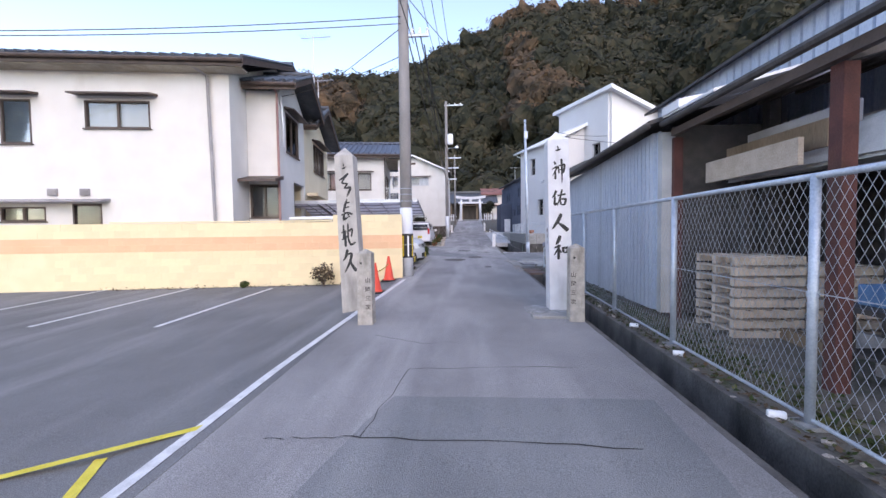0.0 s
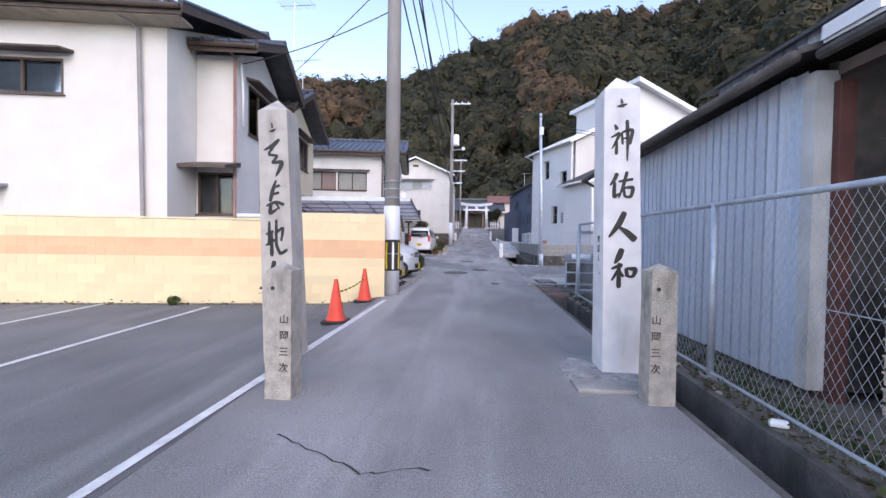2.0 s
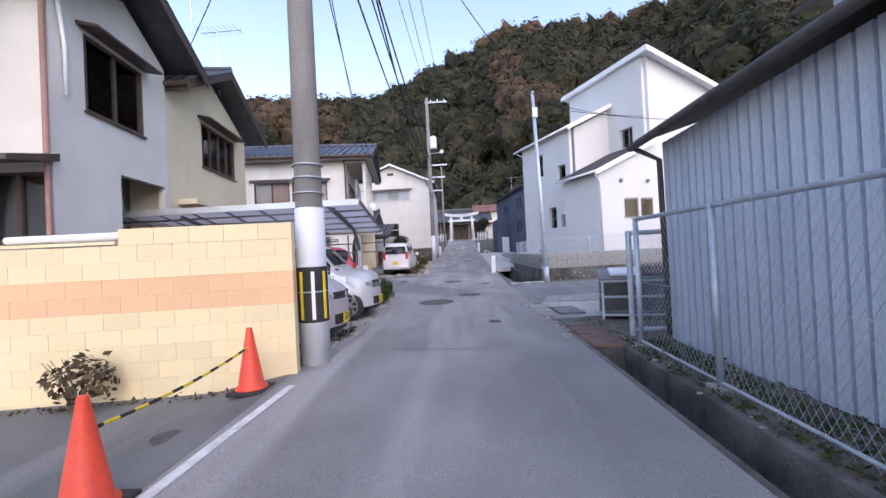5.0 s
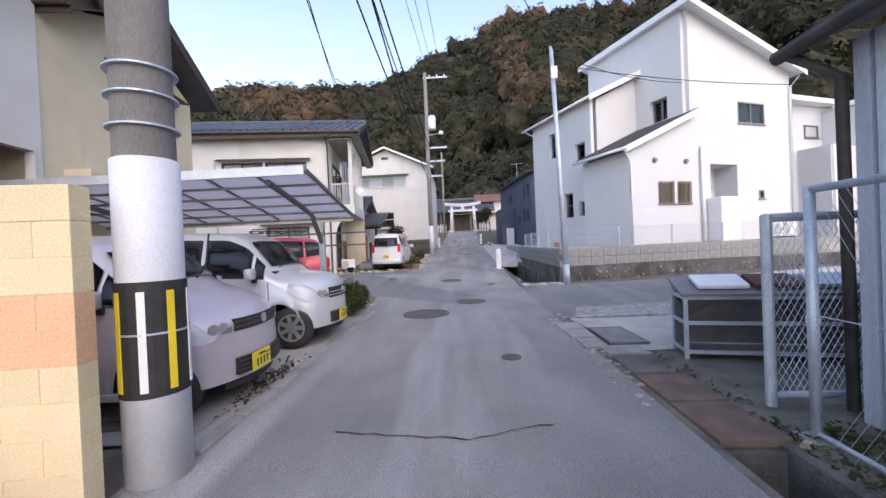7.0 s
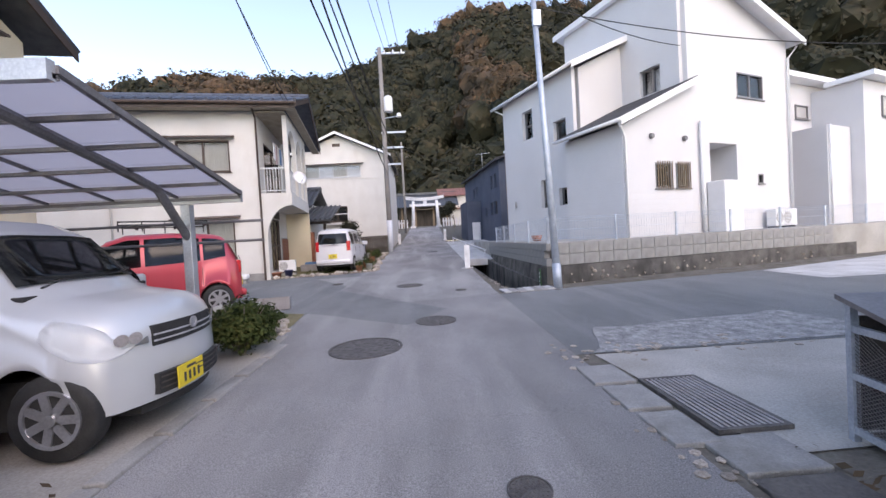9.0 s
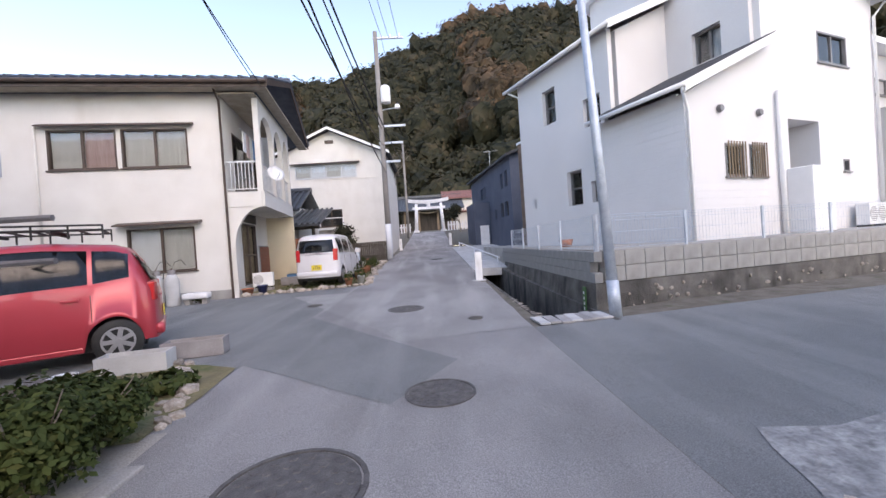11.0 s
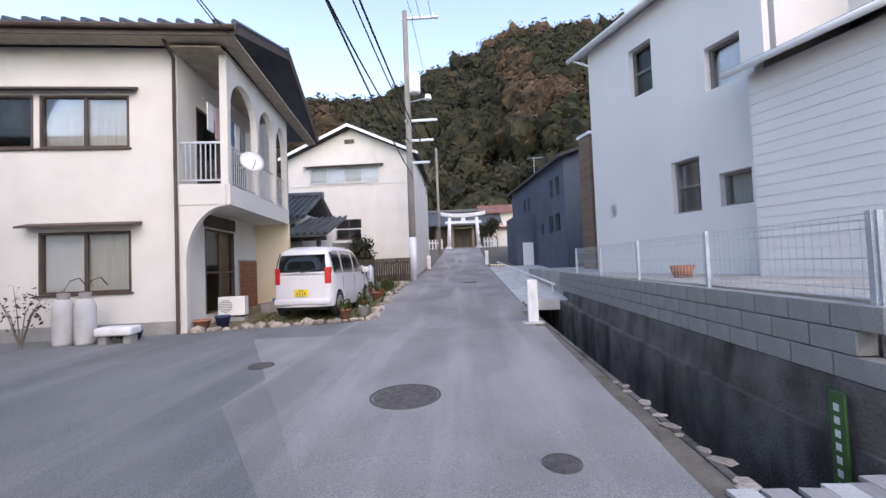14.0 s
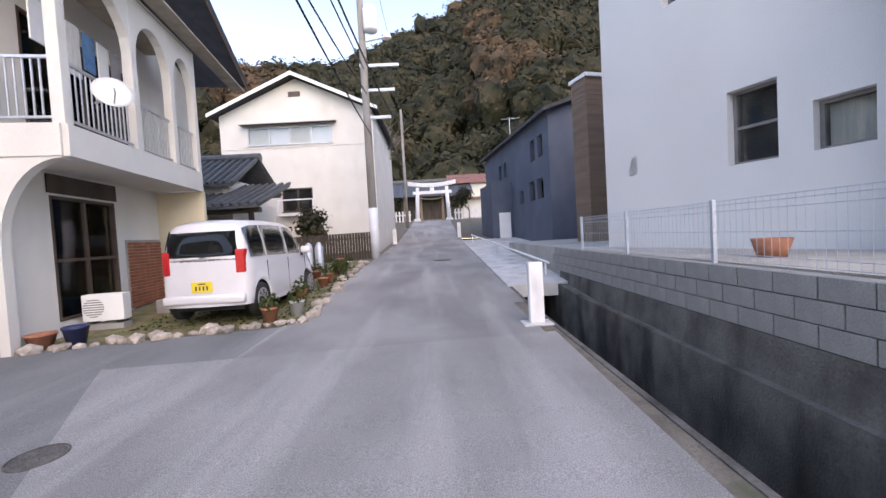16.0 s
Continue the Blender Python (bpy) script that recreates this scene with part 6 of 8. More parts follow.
R = pillar(2.63, 10.6, 0.4, 0.36, 2.98, 0, "stone_pale", "tall pale granite pillar with carved black characters on a concrete pad", (("mark", 2.81, 0.11, 0.12), ("shin", 2.44, 0.25, 0.42), ("yu", 1.98, 0.25, 0.32), ("jin", 1.55, 0.27, 0.33), ("wa", 1.12, 0.26, 0.42)), lean=-1.2)
L = pillar(-1.1, 10.72, 0.38, 0.34, 2.84, 0, "stone", "tall weathered brown granite pillar with carved black characters", (("mark", 2.62, 0.09, 0.15), ("ten", 2.3, 0.21, 0.42), ("cho", 1.85, 0.22, 0.4), ("chi", 1.4, 0.24, 0.42), ("kyu", 0.93, 0.24, 0.42)), lean=-2.4)
for t, xf, sgn, rows in ((R, -0.187, -1, ((1.05, 1), (0.75, 2))), (L, 0.172, 1, ((1.45, 2), (1.1, 2), (0.8, 2)))):
    if t is R:
        for i, ch in enumerate("世話人"):
            lettering(ch, 0.085, pose(xf, -0.02, 1.42 - i * 0.1, 90, 0, -90), t)
    for z0, cols in rows:
        for c in range(cols):
            for k in range(4):
                y = -0.06 + c * 0.1
                for dims in ((xf - 0.004, y - 0.025, z0 - k * 0.08, xf + 0.004, y + 0.025, z0 - k * 0.08 + 0.012), (xf - 0.004, y - 0.006, z0 - k * 0.08 - 0.03, xf + 0.004, y + 0.006, z0 - k * 0.08 + 0.03)):
                    part("inscription_mark", boxes(dims), "ink", t)


def short_pillar(x, y, w, h, label):
    t = thing("stone_post", Matrix.Translation((x, y, ground_z(x, y))), label, "stone post", "short stone posts")
    bm = bmesh.new()
    n = 8
    rings = []
    for i in range(n + 1):
        f = 1 - 0.06 * i / n
        rings.append([bm.verts.new((sx * w / 2 * f + 0.004 * noise.noise(Vector((i, sx, sy))), sy * w / 2 * f + 0.004 * noise.noise(Vector((sy, i, sx))), -0.1 + (h + 0.1) * i / n)) for sx, sy in ((-1, -1), (1, -1), (1, 1), (-1, 1))])
    for p, q in zip(rings, rings[1:]):
        for j in range(4):
            bm.faces.new((p[j], p[(j + 1) % 4], q[(j + 1) % 4], q[j]))
    tip = bm.verts.new((0, 0, h + 0.07))
    for j in range(4):
        bm.faces.new((rings[-1][j], rings[-1][(j + 1) % 4], tip))
    bm.faces.new(rings[0][::-1])
    part("shaft", bm, "stone_worn", t)
    for xx in (-0.02,):
        # thin black disc paints the shaded inside of a peg hole; nothing is drilled
        bm = lathe(bmesh.new(), ((0.018, 0), (0.018, 0.004)), 10)
        bm.transform(pose(xx - 0.03, -w / 2 + 0.004, h - 0.15, 90, 0, 0))
        part("peg_hole", bm, "black", t)
    at = w * 0.22 if x < 0 else -w * 0.28
    for k, ch in enumerate("山岡三次"):
        lettering(ch, 0.085, pose(at, -w / 2 * (1 - 0.06 * (h - 0.42 - k * 0.14) / h) - 0.001, h - 0.42 - k * 0.14, 90, 0, 0), t, "steel_dark")


short_pillar(-0.6, 9.6, 0.235, 1.12, "short weathered granite post in front of the taller pillar")
short_pillar(2.7, 9.8, 0.225, 1.16, "short weathered granite post standing on the concrete pad")
pad = bmesh.new()
lathe(pad, ((0.52, 0), (0.5, 0.05), (0.3, 0.06)), 9)
pad.transform(Matrix.Translation((2.5, 10.55, ground_z(2.5, 10.5) - 0.02)))
single("pillar_pad", pad, "concrete_rough", "rough pale concrete pad round the pillar foot", "concrete pad", kind="structure")
bm = boxes((2.05, 9.9, 0, 2.8, 10.2, 0.05), bevel=0.02)
bm.transform(Matrix.Translation((0, 0, ground_z(2.4, 10))))
single("pillar_pad", bm, "concrete", "worn grey concrete step beside the pillar", "concrete pad", kind="structure")


# ---- cones ----
def cone_at(x, y):
    t = thing("traffic_cone", Matrix.Translation((x, y, ground_z(x, y) + 0.012)), "orange-red plastic traffic cone on a black base", "traffic cone", "traffic cones")
    part("cone_body", lathe(bmesh.new(), ((0.17, 0.045), (0.165, 0.06), (0.135, 0.08), (0.032, 0.68), (0.03, 0.7), (0.01, 0.7)), 20), "orange", t, smooth=True)
    part("base", boxes((-0.19, -0.19, 0, 0.19, 0.19, 0.045), bevel=0.015), "black", t, "black rubber base")


cone_at(-1.12, 12.5)
cone_at(-1.2, 14.55)
bar = thing("cone_bar", Matrix(), "yellow and black striped bar between two cones", "bar")
p, q = Vector((-1.12, 12.5, 0.86)), Vector((-1.2, 14.55, 0.9))
pts = sag(p, q, 0.05, 16)
for i in range(16):
    part("stripe", tube(bmesh.new(), pts[i:i + 2], 0.013, 6), "rope_y" if i % 2 else "black", bar)


# ---- poles and wires ----
def pole(x, y, h, r0, r1, label, sleeve=True):
    z = ground_z(x, y)
    t = thing("utility_pole", Matrix.Translation((x, y, z)), label, "utility pole", "utility poles")
    part("shaft", tube(bmesh.new(), [(0, 0, -0.3), (0, 0, h * 0.5), (0, 0, h)], r0, 18, r1), "pole", t, smooth=True)
    if sleeve:
        part("sleeve", lathe(bmesh.new(), ((r0 + 0.008, 0.0), (r0 + 0.006, 2.05), (r0 - 0.01, 2.06)), 20), "pole_wrap", t, "pale grey sleeve", True)
        band = part("hazard_band", lathe(bmesh.new(), ((r0 + 0.014, 0.56), (r0 + 0.014, 1.28), (r0, 1.281)), 20), "black", t, "black band with yellow and white stripes")
        for i in range(8):
            a = i * math.pi / 4 - 1.2
            bm = boxes((-0.022, -0.003, 0.6, 0.022, 0.003, 1.22))
            bm.transform(Matrix.Rotation(a + math.pi / 2, 4, "Z") @ Matrix.Translation((0, -(r0 + 0.016), 0)))
            part("stripe", bm, "yellow" if i % 2 else "white", band)
        for zz in (0.95, 2.25, 2.45, 2.62):
            part("strap", lathe(bmesh.new(), ((r0 + 0.02, zz), (r0 + 0.02, zz + 0.012)), 20), "galv", t)
    return t


P1 = pole(-0.82, 15.5, 10.5, 0.185, 0.14, "concrete utility pole with hazard band and cable arms")
for zz, ln in ((7.1, 0.75), (8.6, 1.1), (9.6, 1.3)):
    part("crossarm", boxes((-ln * 0.1, -0.04, zz, ln, 0.04, zz + 0.08)), "galv", P1)
    for k in range(3):
        part("insulator", lathe(bmesh.new(), ((0.03, 0), (0.05, 0.04), (0.03, 0.1), (0.045, 0.14), (0.02, 0.18)), 8, (ln * (0.35 + 0.3 * k), 0, zz + 0.08)), "white", P1)
P2 = pole(-0.72, 40.2, 12.2, 0.16, 0.11, "tall concrete utility pole with transformer and cable arms", False)
part("sleeve", lathe(bmesh.new(), ((0.17, 0.0), (0.17, 1.9), (0.155, 1.9)), 16), "pole_wrap", P2, "pale grey sleeve", True)
for zz, ln in ((11.8, 1.5), (7.1, 1.3), (6.2, 1.1), (5.2, 0.9)):
    part("crossarm", boxes((-0.15, -0.05, zz, ln, 0.05, zz + 0.1)), "galv", P2)
part("transformer", lathe(bmesh.new(), ((0.24, 8.35), (0.26, 8.4), (0.26, 9.15), (0.2, 9.25)), 16, (0.35, -0.1, 0)), "white", P2, "white cylindrical transformer", True)
part("street_light_arm", tube(bmesh.new(), [(0, 0, 8.0), (0.8, -0.3, 8.0)], 0.03, 6), "galv", P2)
part("lamp_head", lathe(bmesh.new(), ((0.05, 7.9), (0.16, 7.95), (0.12, 8.15)), 12, (0.95, -0.35, 0)), "white", P2)
for k in range(3):
    part("insulator", lathe(bmesh.new(), ((0.03, 0), (0.05, 0.06), (0.03, 0.16)), 8, (0.3 + 0.5 * k, 0, 11.9)), "white", P2)
P3 = thing("steel_pole", Matrix.Translation((4.17, 24.45, ground_z(4.2, 24.4))), "slim grey steel pole standing at the wall corner", "utility pole", "utility poles")
part("shaft", tube(bmesh.new(), [(0, -0.02, -0.2), (-0.02, 0.33, 3.5), (-0.04, 0.68, 7.0)], 0.085, 14, 0.055), "galv", P3, smooth=True)
part("collar", tube(bmesh.new(), [(0, 0, 0.0), (0, 0.055, 0.55)], 0.094, 14), "galv", P3, smooth=True)
part("bracket", boxes((-0.1, 0.5, 6.0, 0.08, 0.62, 6.35)), "galv", P3)
P4 = pole(-0.4, 56.0, 9.0, 0.12, 0.09, "slim far utility pole beside the lane near the shrine", False)

WIRES = [((-0.55, 15.5, 9.9), (-0.35, 40.2, 13.1), 0.5), ((-0.2, 15.5, 9.9), (0.0, 40.2, 13.1), 0.55), ((0.15, 15.5, 9.9), (0.5, 40.2, 13.1), 0.5),
         ((-0.75, 15.4, 8.9), (-0.7, 40.2, 8.3), 0.7), ((-0.7, 15.4, 7.6), (-0.65, 40.2, 7.4), 0.9), ((-0.3, 15.4, 7.5), (0.2, 40.2, 6.6), 0.7),
         ((-0.2, 15.5, 7.3), (-0.6, 40.2, 5.9), 0.6), ((-0.8, 15.4, 7.5), (-3.2, 31.0, 6.8), 0.4), ((-0.8, 15.4, 8.4), (-3.4, 30.6, 7.0), 0.5),
         ((-0.8, 15.4, 7.9), (-14, 10, 5.6), 0.2), ((-0.8, 15.4, 8.1), (-14, 10.2, 5.75), 0.2), ((-0.8, 15.4, 8.6), (-0.4, -14, 8.8), 0.6), ((-0.4, 15.4, 9.9), (-0.2, -14, 9.9), 0.5),
         ((0.1, 15.4, 9.9), (0.2, -14, 9.9), 0.5), ((-0.5, 15.4, 7.3), (-0.6, -14, 7.5), 0.5), ((-0.8, 15.4, 8.8), (4.27, 25.0, 7.3), 0.3), ((4.27, 25.0, 7.3), (9.2, 27.5, 7.2), 0.2),
         ((4.27, 24.98, 7.0), (16, 25.5, 6.2), 0.4), ((-0.7, 40.2, 8.1), (-0.4, 56, 11.2), 0.4), ((-0.6, 40.2, 7.2), (-0.4, 56, 10.8), 0.5), ((-0.4, 40.2, 13.1), (0, 80, 15), 0.5),
         ((-0.7, 40.2, 7.9), (6.4, 44, 6.8), 0.4), ((-0.8, 15.4, 7.0), (-5.0, 16.3, 6.2), 0.15), ((-0.7, 15.4, 7.9), (-18, 33, 7.6), 0.4)]
for a, b, d in WIRES:
    single("overhead_cable", tube(bmesh.new(), sag(a, b, d), 0.012 if d < 0.6 else 0.02, 5, cap=False), "black", "thin black overhead cable between poles", "cable", "overhead cables")


# ---- cars ----
def car(m, paint, label, kind="wagon", rack=False, wipers_up=False):
    """A small tall car, 3.4 m long, its nose towards +x, standing on z = 0."""
    t = thing("car", m, label, "car", "parked cars")
    Lh, W = 1.7, 0.735
    wx, wr = 1.2, 0.288
    if kind == "mini":
        top = ((-1.7, 1.2), (-1.62, 1.45), (-1.45, 1.58), (-0.6, 1.62), (0.2, 1.6), (0.5, 1.5), (0.98, 1.12), (1.12, 1.06), (1.4, 0.985), (1.58, 0.9), (1.66, 0.83), (1.7, 0.77))
        belt = ((-1.7, 1.0), (0.9, 0.96), (1.05, 0.94), (1.7, 0.6))
    elif kind == "mpv":
        top = ((-1.7, 0.86), (-1.66, 1.02), (-1.5, 1.34), (-1.38, 1.52), (-1.2, 1.58), (-0.5, 1.63), (0.2, 1.61), (0.5, 1.5), (1.0, 1.06), (1.15, 0.98), (1.55, 0.84), (1.7, 0.66))
        belt = ((-1.7, 0.9), (-1.45, 1.12), (-1.0, 1.04), (0.9, 0.93), (1.05, 0.91), (1.7, 0.6))
    else:
        top = ((-1.7, 1.05), (-1.68, 1.3), (-1.56, 1.58), (-1.3, 1.64), (-0.5, 1.66), (0.3, 1.63), (0.55, 1.52), (0.95, 1.12), (1.1, 1.03), (1.5, 0.97), (1.62, 0.91), (1.68, 0.84), (1.7, 0.76))
        belt = ((-1.7, 0.98), (0.9, 0.95), (1.05, 0.93), (1.7, 0.6))

    def sec(x):
        e = min(1, max(0.0, (Lh - abs(x)) / 0.3))
        w = W * (0.86 + 0.14 * math.sqrt(max(0, 1 - (1 - e) ** 2)))
        zt, zb = ramp(x, top), ramp(x, belt)
        zb = min(zb, zt - 0.05)
        lo = 0.2 if abs(x) < 1.55 else 0.26
        for c in (-wx, wx):
            if abs(x - c) < wr + 0.045:
                lo = max(lo, wr + math.sqrt((wr + 0.045) ** 2 - (x - c) ** 2))
        cabin = min(1, max(0, (zt - zb) / 0.5))
        wt = w - 0.05 - 0.1 * cabin
        mid = max(lo + 0.06, 0.55)
        zb2 = max(zb, mid + 0.05)
        return [(w * 0.97, lo), (w, min(mid, lo + 0.1)), (w * 1.0, mid), (w * 0.985, zb2), ((w * 0.985 + wt) / 2 + 0.01, (zb2 + zt) / 2), (wt, max(zt - 0.07, zb2 + 0.01)), (wt - 0.1, max(zt - 0.01, zb2 + 0.02)), (wt * 0.5, zt + 0.012), (0, zt + 0.018)]

    def warp(bm):
        """Round the nose and the tail in plan."""
        for v in bm.verts:
            k = (v.co.y / W) ** 2
            if v.co.x > 0.45:
                v.co.x -= 0.24 * k * min(1.0, (v.co.x - 0.45) / 1.0)
                v.co.x += 0.02 * math.exp(-((v.co.z - 0.42) / 0.16) ** 2) * min(1.0, max(0.0, (v.co.x - 1.2) / 0.2))
            elif v.co.x < -1.1:
                v.co.x += 0.1 * k * (-1.1 - v.co.x) / 0.6
        return bm

    def flank(x, z):
        """Half width of the body at a height."""
        q = sec(x)
        for (y0, z0), (y1, z1) in zip(q, q[1:]):
            if z0 <= z <= z1 and z1 > z0:
                return y0 + (y1 - y0) * (z - z0) / (z1 - z0)
        return q[0][0] if z < q[0][1] else q[6][0]

    xs = sorted({round(-1.7 + 3.4 * i / 68, 4) for i in range(69)} | {1.69, -1.69})
    bm = bmesh.new()
    rows = []
    for x in xs:
        s = sec(x)
        pts = [(x, -y, z) for y, z in s] + [(x, y, z) for y, z in s[-2::-1]]
        rows.append([bm.verts.new(p) for p in pts])
    for p, q in zip(rows, rows[1:]):
        for j in range(len(p) - 1):
            bm.faces.new((p[j], p[j + 1], q[j + 1], q[j]))
    for ring in (rows[0], rows[-1]):
        lines = []
        for j in range(8):
            p, q = ring[j], ring[16 - j]
            lines.append([p] + [bm.verts.new(p.co.lerp(q.co, i / 10)) for i in range(1, 10)] + [q])
        for p, q in zip(lines, lines[1:]):
            for i in range(10):
                bm.faces.new((p[i], p[i + 1], q[i + 1], q[i]))
        bm.faces.new(lines[7] + [ring[8]])
    part("body", warp(bm), paint, t, smooth=True)
    part("underbody", boxes((-1.5, -0.56, 0.17, 1.34, 0.56, 0.5)), "black", t)

    def side_pt(x, f, s, off=0.006):
        """A point on the glass band: f from the belt to the roof edge."""
        q = sec(x)
        (y0, z0), (y1, z1), (y2, z2) = q[3], q[4], q[5]
        y, z = (y0 + (y1 - y0) * f * 2, z0 + (z1 - z0) * f * 2) if f < 0.5 else (y1 + (y2 - y1) * (f * 2 - 1), z1 + (z2 - z1) * (f * 2 - 1))
        return Vector((x, s * (y + off), z + off * 0.3))

    glazing = ((-1.36 if kind == "mpv" else -1.52, -0.98), (-0.93, -0.06), (0.0, 0.66), (0.7, 0.84))
    for s in (-1, 1):
        for x0, x1 in glazing:
            bm = bmesh.new()
            n = 8
            g = []
            for i in range(n + 1):
                x = x0 + (x1 - x0) * i / n
                g.append([bm.verts.new(side_pt(x, f, s)) for f in (0.06, 0.5, 0.95)])
            for p, q in zip(g, g[1:]):
                for j in range(2):
                    bm.faces.new((p[j], p[j + 1], q[j + 1], q[j]))
            bmesh.ops.solidify(bm, geom=bm.faces[:], thickness=0.003)
            part("side_window", bm, "car_glass_o", t, smooth=True)
        for x in (-0.75, 0.12):
            part("door_handle", boxes((x - 0.09, s * 0.745 - 0.012, 0.86, x + 0.09, s * 0.745 + 0.012, 0.895), bevel=0.006), paint, t)
        for x in (-0.95, -0.03, 0.9):
            zl = 0.36 if abs(x) > 0.85 else 0.3
            part("door_seam", boxes((x - 0.004, s * 0.731 - 0.006, zl + (0.22 if abs(x) > 0.85 else 0), x + 0.004, s * 0.731 + 0.006, 0.93)), "black", t)
        mir = part("mirror", boxes((0.66, min(s * 0.74, s * 0.93), 0.98, 0.76, max(s * 0.74, s * 0.93), 1.13), bevel=0.03), paint, t, smooth=True)
        part("mirror_stalk", boxes((0.68, min(s * 0.68, s * 0.76), 0.93, 0.75, max(s * 0.68, s * 0.76), 0.99)), "black", mir)
        # lamps
        lift = 0.06 if kind == "mini" else 0.05
        tall = 0.0 if kind == "mini" else 0.02
        bm = bmesh.new()
        g = []
        track = [(1.705, y, 0.69 - 0.12 * (y - 0.42) / 0.2, 0.745 + 0.03 * (y - 0.42) / 0.2 + tall) for y in (0.42, 0.5, 0.58)]
        track += [(x, None, z0, z1 + tall) for x, z0, z1 in ((1.69, 0.57, 0.775), (1.64, 0.575, 0.8), (1.56, 0.605, 0.825), (1.46, 0.675, 0.845), (1.36, 0.755, 0.86))]
        for x, y, z0, z1 in track:
            row = []
            z1 = min(lift + z1, sec(x)[5][1] - 0.005)
            for k in range(5):
                z = lift + z0 + (z1 - lift - z0) * k / 4
                yy = y if y is not None else flank(x, z) + 0.008
                row.append(bm.verts.new((x + (0.008 if y is not None else 0.004), s * yy, z)))
            g.append(row)
        for p, q in zip(g, g[1:]):
            for j in range(4):
                bm.faces.new((p[j], p[j + 1], q[j + 1], q[j]))
        bmesh.ops.solidify(bm, geom=bm.faces[:], thickness=0.003)
        part("headlight", warp(bm), "lamp_o", t, "clear headlight", smooth=True)
        for y in (0.5, 0.58):
            bm = lathe(bmesh.new(), ((0.04, 0), (0.042, 0.004), (0.03, 0.006)), 14)
            bm.transform(pose(1.712, s * y, 0.69 + lift, 0, 90, 0))
            part("reflector", warp(bm), "greypipe", t)
        part("side_sill", boxes((-0.85, s * 0.715 - 0.02, 0.2, 0.85, s * 0.715 + 0.02, 0.27), bevel=0.012), paint, t)
        part("tail_light", warp(boxes((-1.715, min(s * 0.53, s * 0.668), 0.78, -1.5, max(s * 0.53, s * 0.668), 1.16 if kind != "mpv" else 1.04), bevel=0.02)), "red_lens", t, "red tail light")
    # front and rear glass
    for name, pairs in (("windshield", ((0.58, 0.94))), ("rear_window", None)):
        bm = bmesh.new()
        n = 6
        g = []
        if pairs:
            for i in range(n + 1):
                x = pairs[0] + (pairs[1] - pairs[0]) * i / n
                q = sec(x)
                g.append([bm.verts.new((x + 0.008, k * (q[6][0]), q[7][1] + 0.012 + (0.004 if abs(k) < 0.6 else -0.012))) for k in (-1, -0.5, 0, 0.5, 1)])
        else:
            for i in range(n + 1):
                z = 1.06 + 0.4 * i / n
                x = [xx for xx, zz in ((a, ramp(a, top)) for a in np.linspace(-1.7, -1.4, 60)) if zz >= z][0]
                g.append([bm.verts.new((float(x) - 0.012, k * (0.58 - 0.05 * i / n), z)) for k in (-1, -0.5, 0, 0.5, 1)])
        for p, q in zip(g, g[1:]):
            for j in range(4):
                bm.faces.new((p[j], p[j + 1], q[j + 1], q[j]))
        bmesh.ops.solidify(bm, geom=bm.faces[:], thickness=0.003)
        part(name, warp(bm), "car_glass_o", t, smooth=True)
    if wipers_up:
        for y in (-0.42, 0.12):
            part("wiper", tube(bmesh.new(), [(0.93, y, 1.1), (1.0, y + 0.12, 1.3), (0.93, y + 0.3, 1.62)], 0.011, 6), "black", t)
    else:
        for y in (-0.42, 0.08):
            part("wiper", tube(bmesh.new(), [(0.93, y, 1.12), (0.86, y + 0.45, 1.21)], 0.008, 5), "black", t)
    part("cowl", warp(boxes((0.93, -0.6, 1.04, 1.06, 0.6, 1.075), bevel=0.012)), "black", t)
    part("wiper", tube(bmesh.new(), [(-1.725, 0.0, 1.04), (-1.735, -0.35, 1.12)], 0.008, 5), "black", t)
    def strip(x0, y0, z0, x1, y1, z1):
        bm = bmesh.new()
        for i in range(10):
            a, b = y0 + (y1 - y0) * i / 10, y0 + (y1 - y0) * (i + 1) / 10
            box(bm, x0, a, z0, x1, b, z1)
        bmesh.ops.remove_doubles(bm, verts=bm.verts, dist=1e-5)
        return warp(bm)

    gh = 0.69 if kind == "mini" else 0.65
    part("grille", strip(1.6, -0.385, gh, 1.708, 0.385, 0.8), "black", t)
    for z in (gh + 0.03, gh + 0.075):
        part("grille_bar", strip(1.7, -0.38, z, 1.714, 0.38, z + 0.012), "alu_pale" if kind != "mini" else "steel_dark", t)
    bm = lathe(bmesh.new(), ((0.045, 0), (0.045, 0.012), (0.032, 0.012), (0.03, 0.004)), 16)
    bm.transform(pose(1.712, 0, 0.75, 0, 90, 0))
    part("badge", bm, "rim", t, "plain round chrome badge")
    part("lower_grille", strip(1.6, -0.4, 0.3, 1.735, 0.4, 0.45), "black", t)
    for z in (0.335, 0.375, 0.415):
        part("grille_bar", strip(1.72, -0.39, z, 1.741, 0.39, z + 0.01), "steel_dark", t)
    part("chin", strip(1.45, -0.45, 0.18, 1.66, 0.45, 0.24), "black", t)
    for x, nx, cy, z0 in ((1.752, 1, -0.14, 0.3), (-1.712, -1, 0.0, 0.5)):
        pl_ = part("number_plate", boxes((x - 0.006, cy - 0.165, z0, x + 0.006, cy + 0.165, z0 + 0.165), bevel=0.003), "yellow", t, "yellow number plate")
        for k in range(4):
            yy = cy - 0.1 + k * 0.06
            part("plate_mark", boxes((x + nx * 0.006 - 0.002, yy, z0 + 0.03, x + nx * 0.006 + 0.002, yy + 0.028, z0 + 0.1)), "steel_dark", pl_)
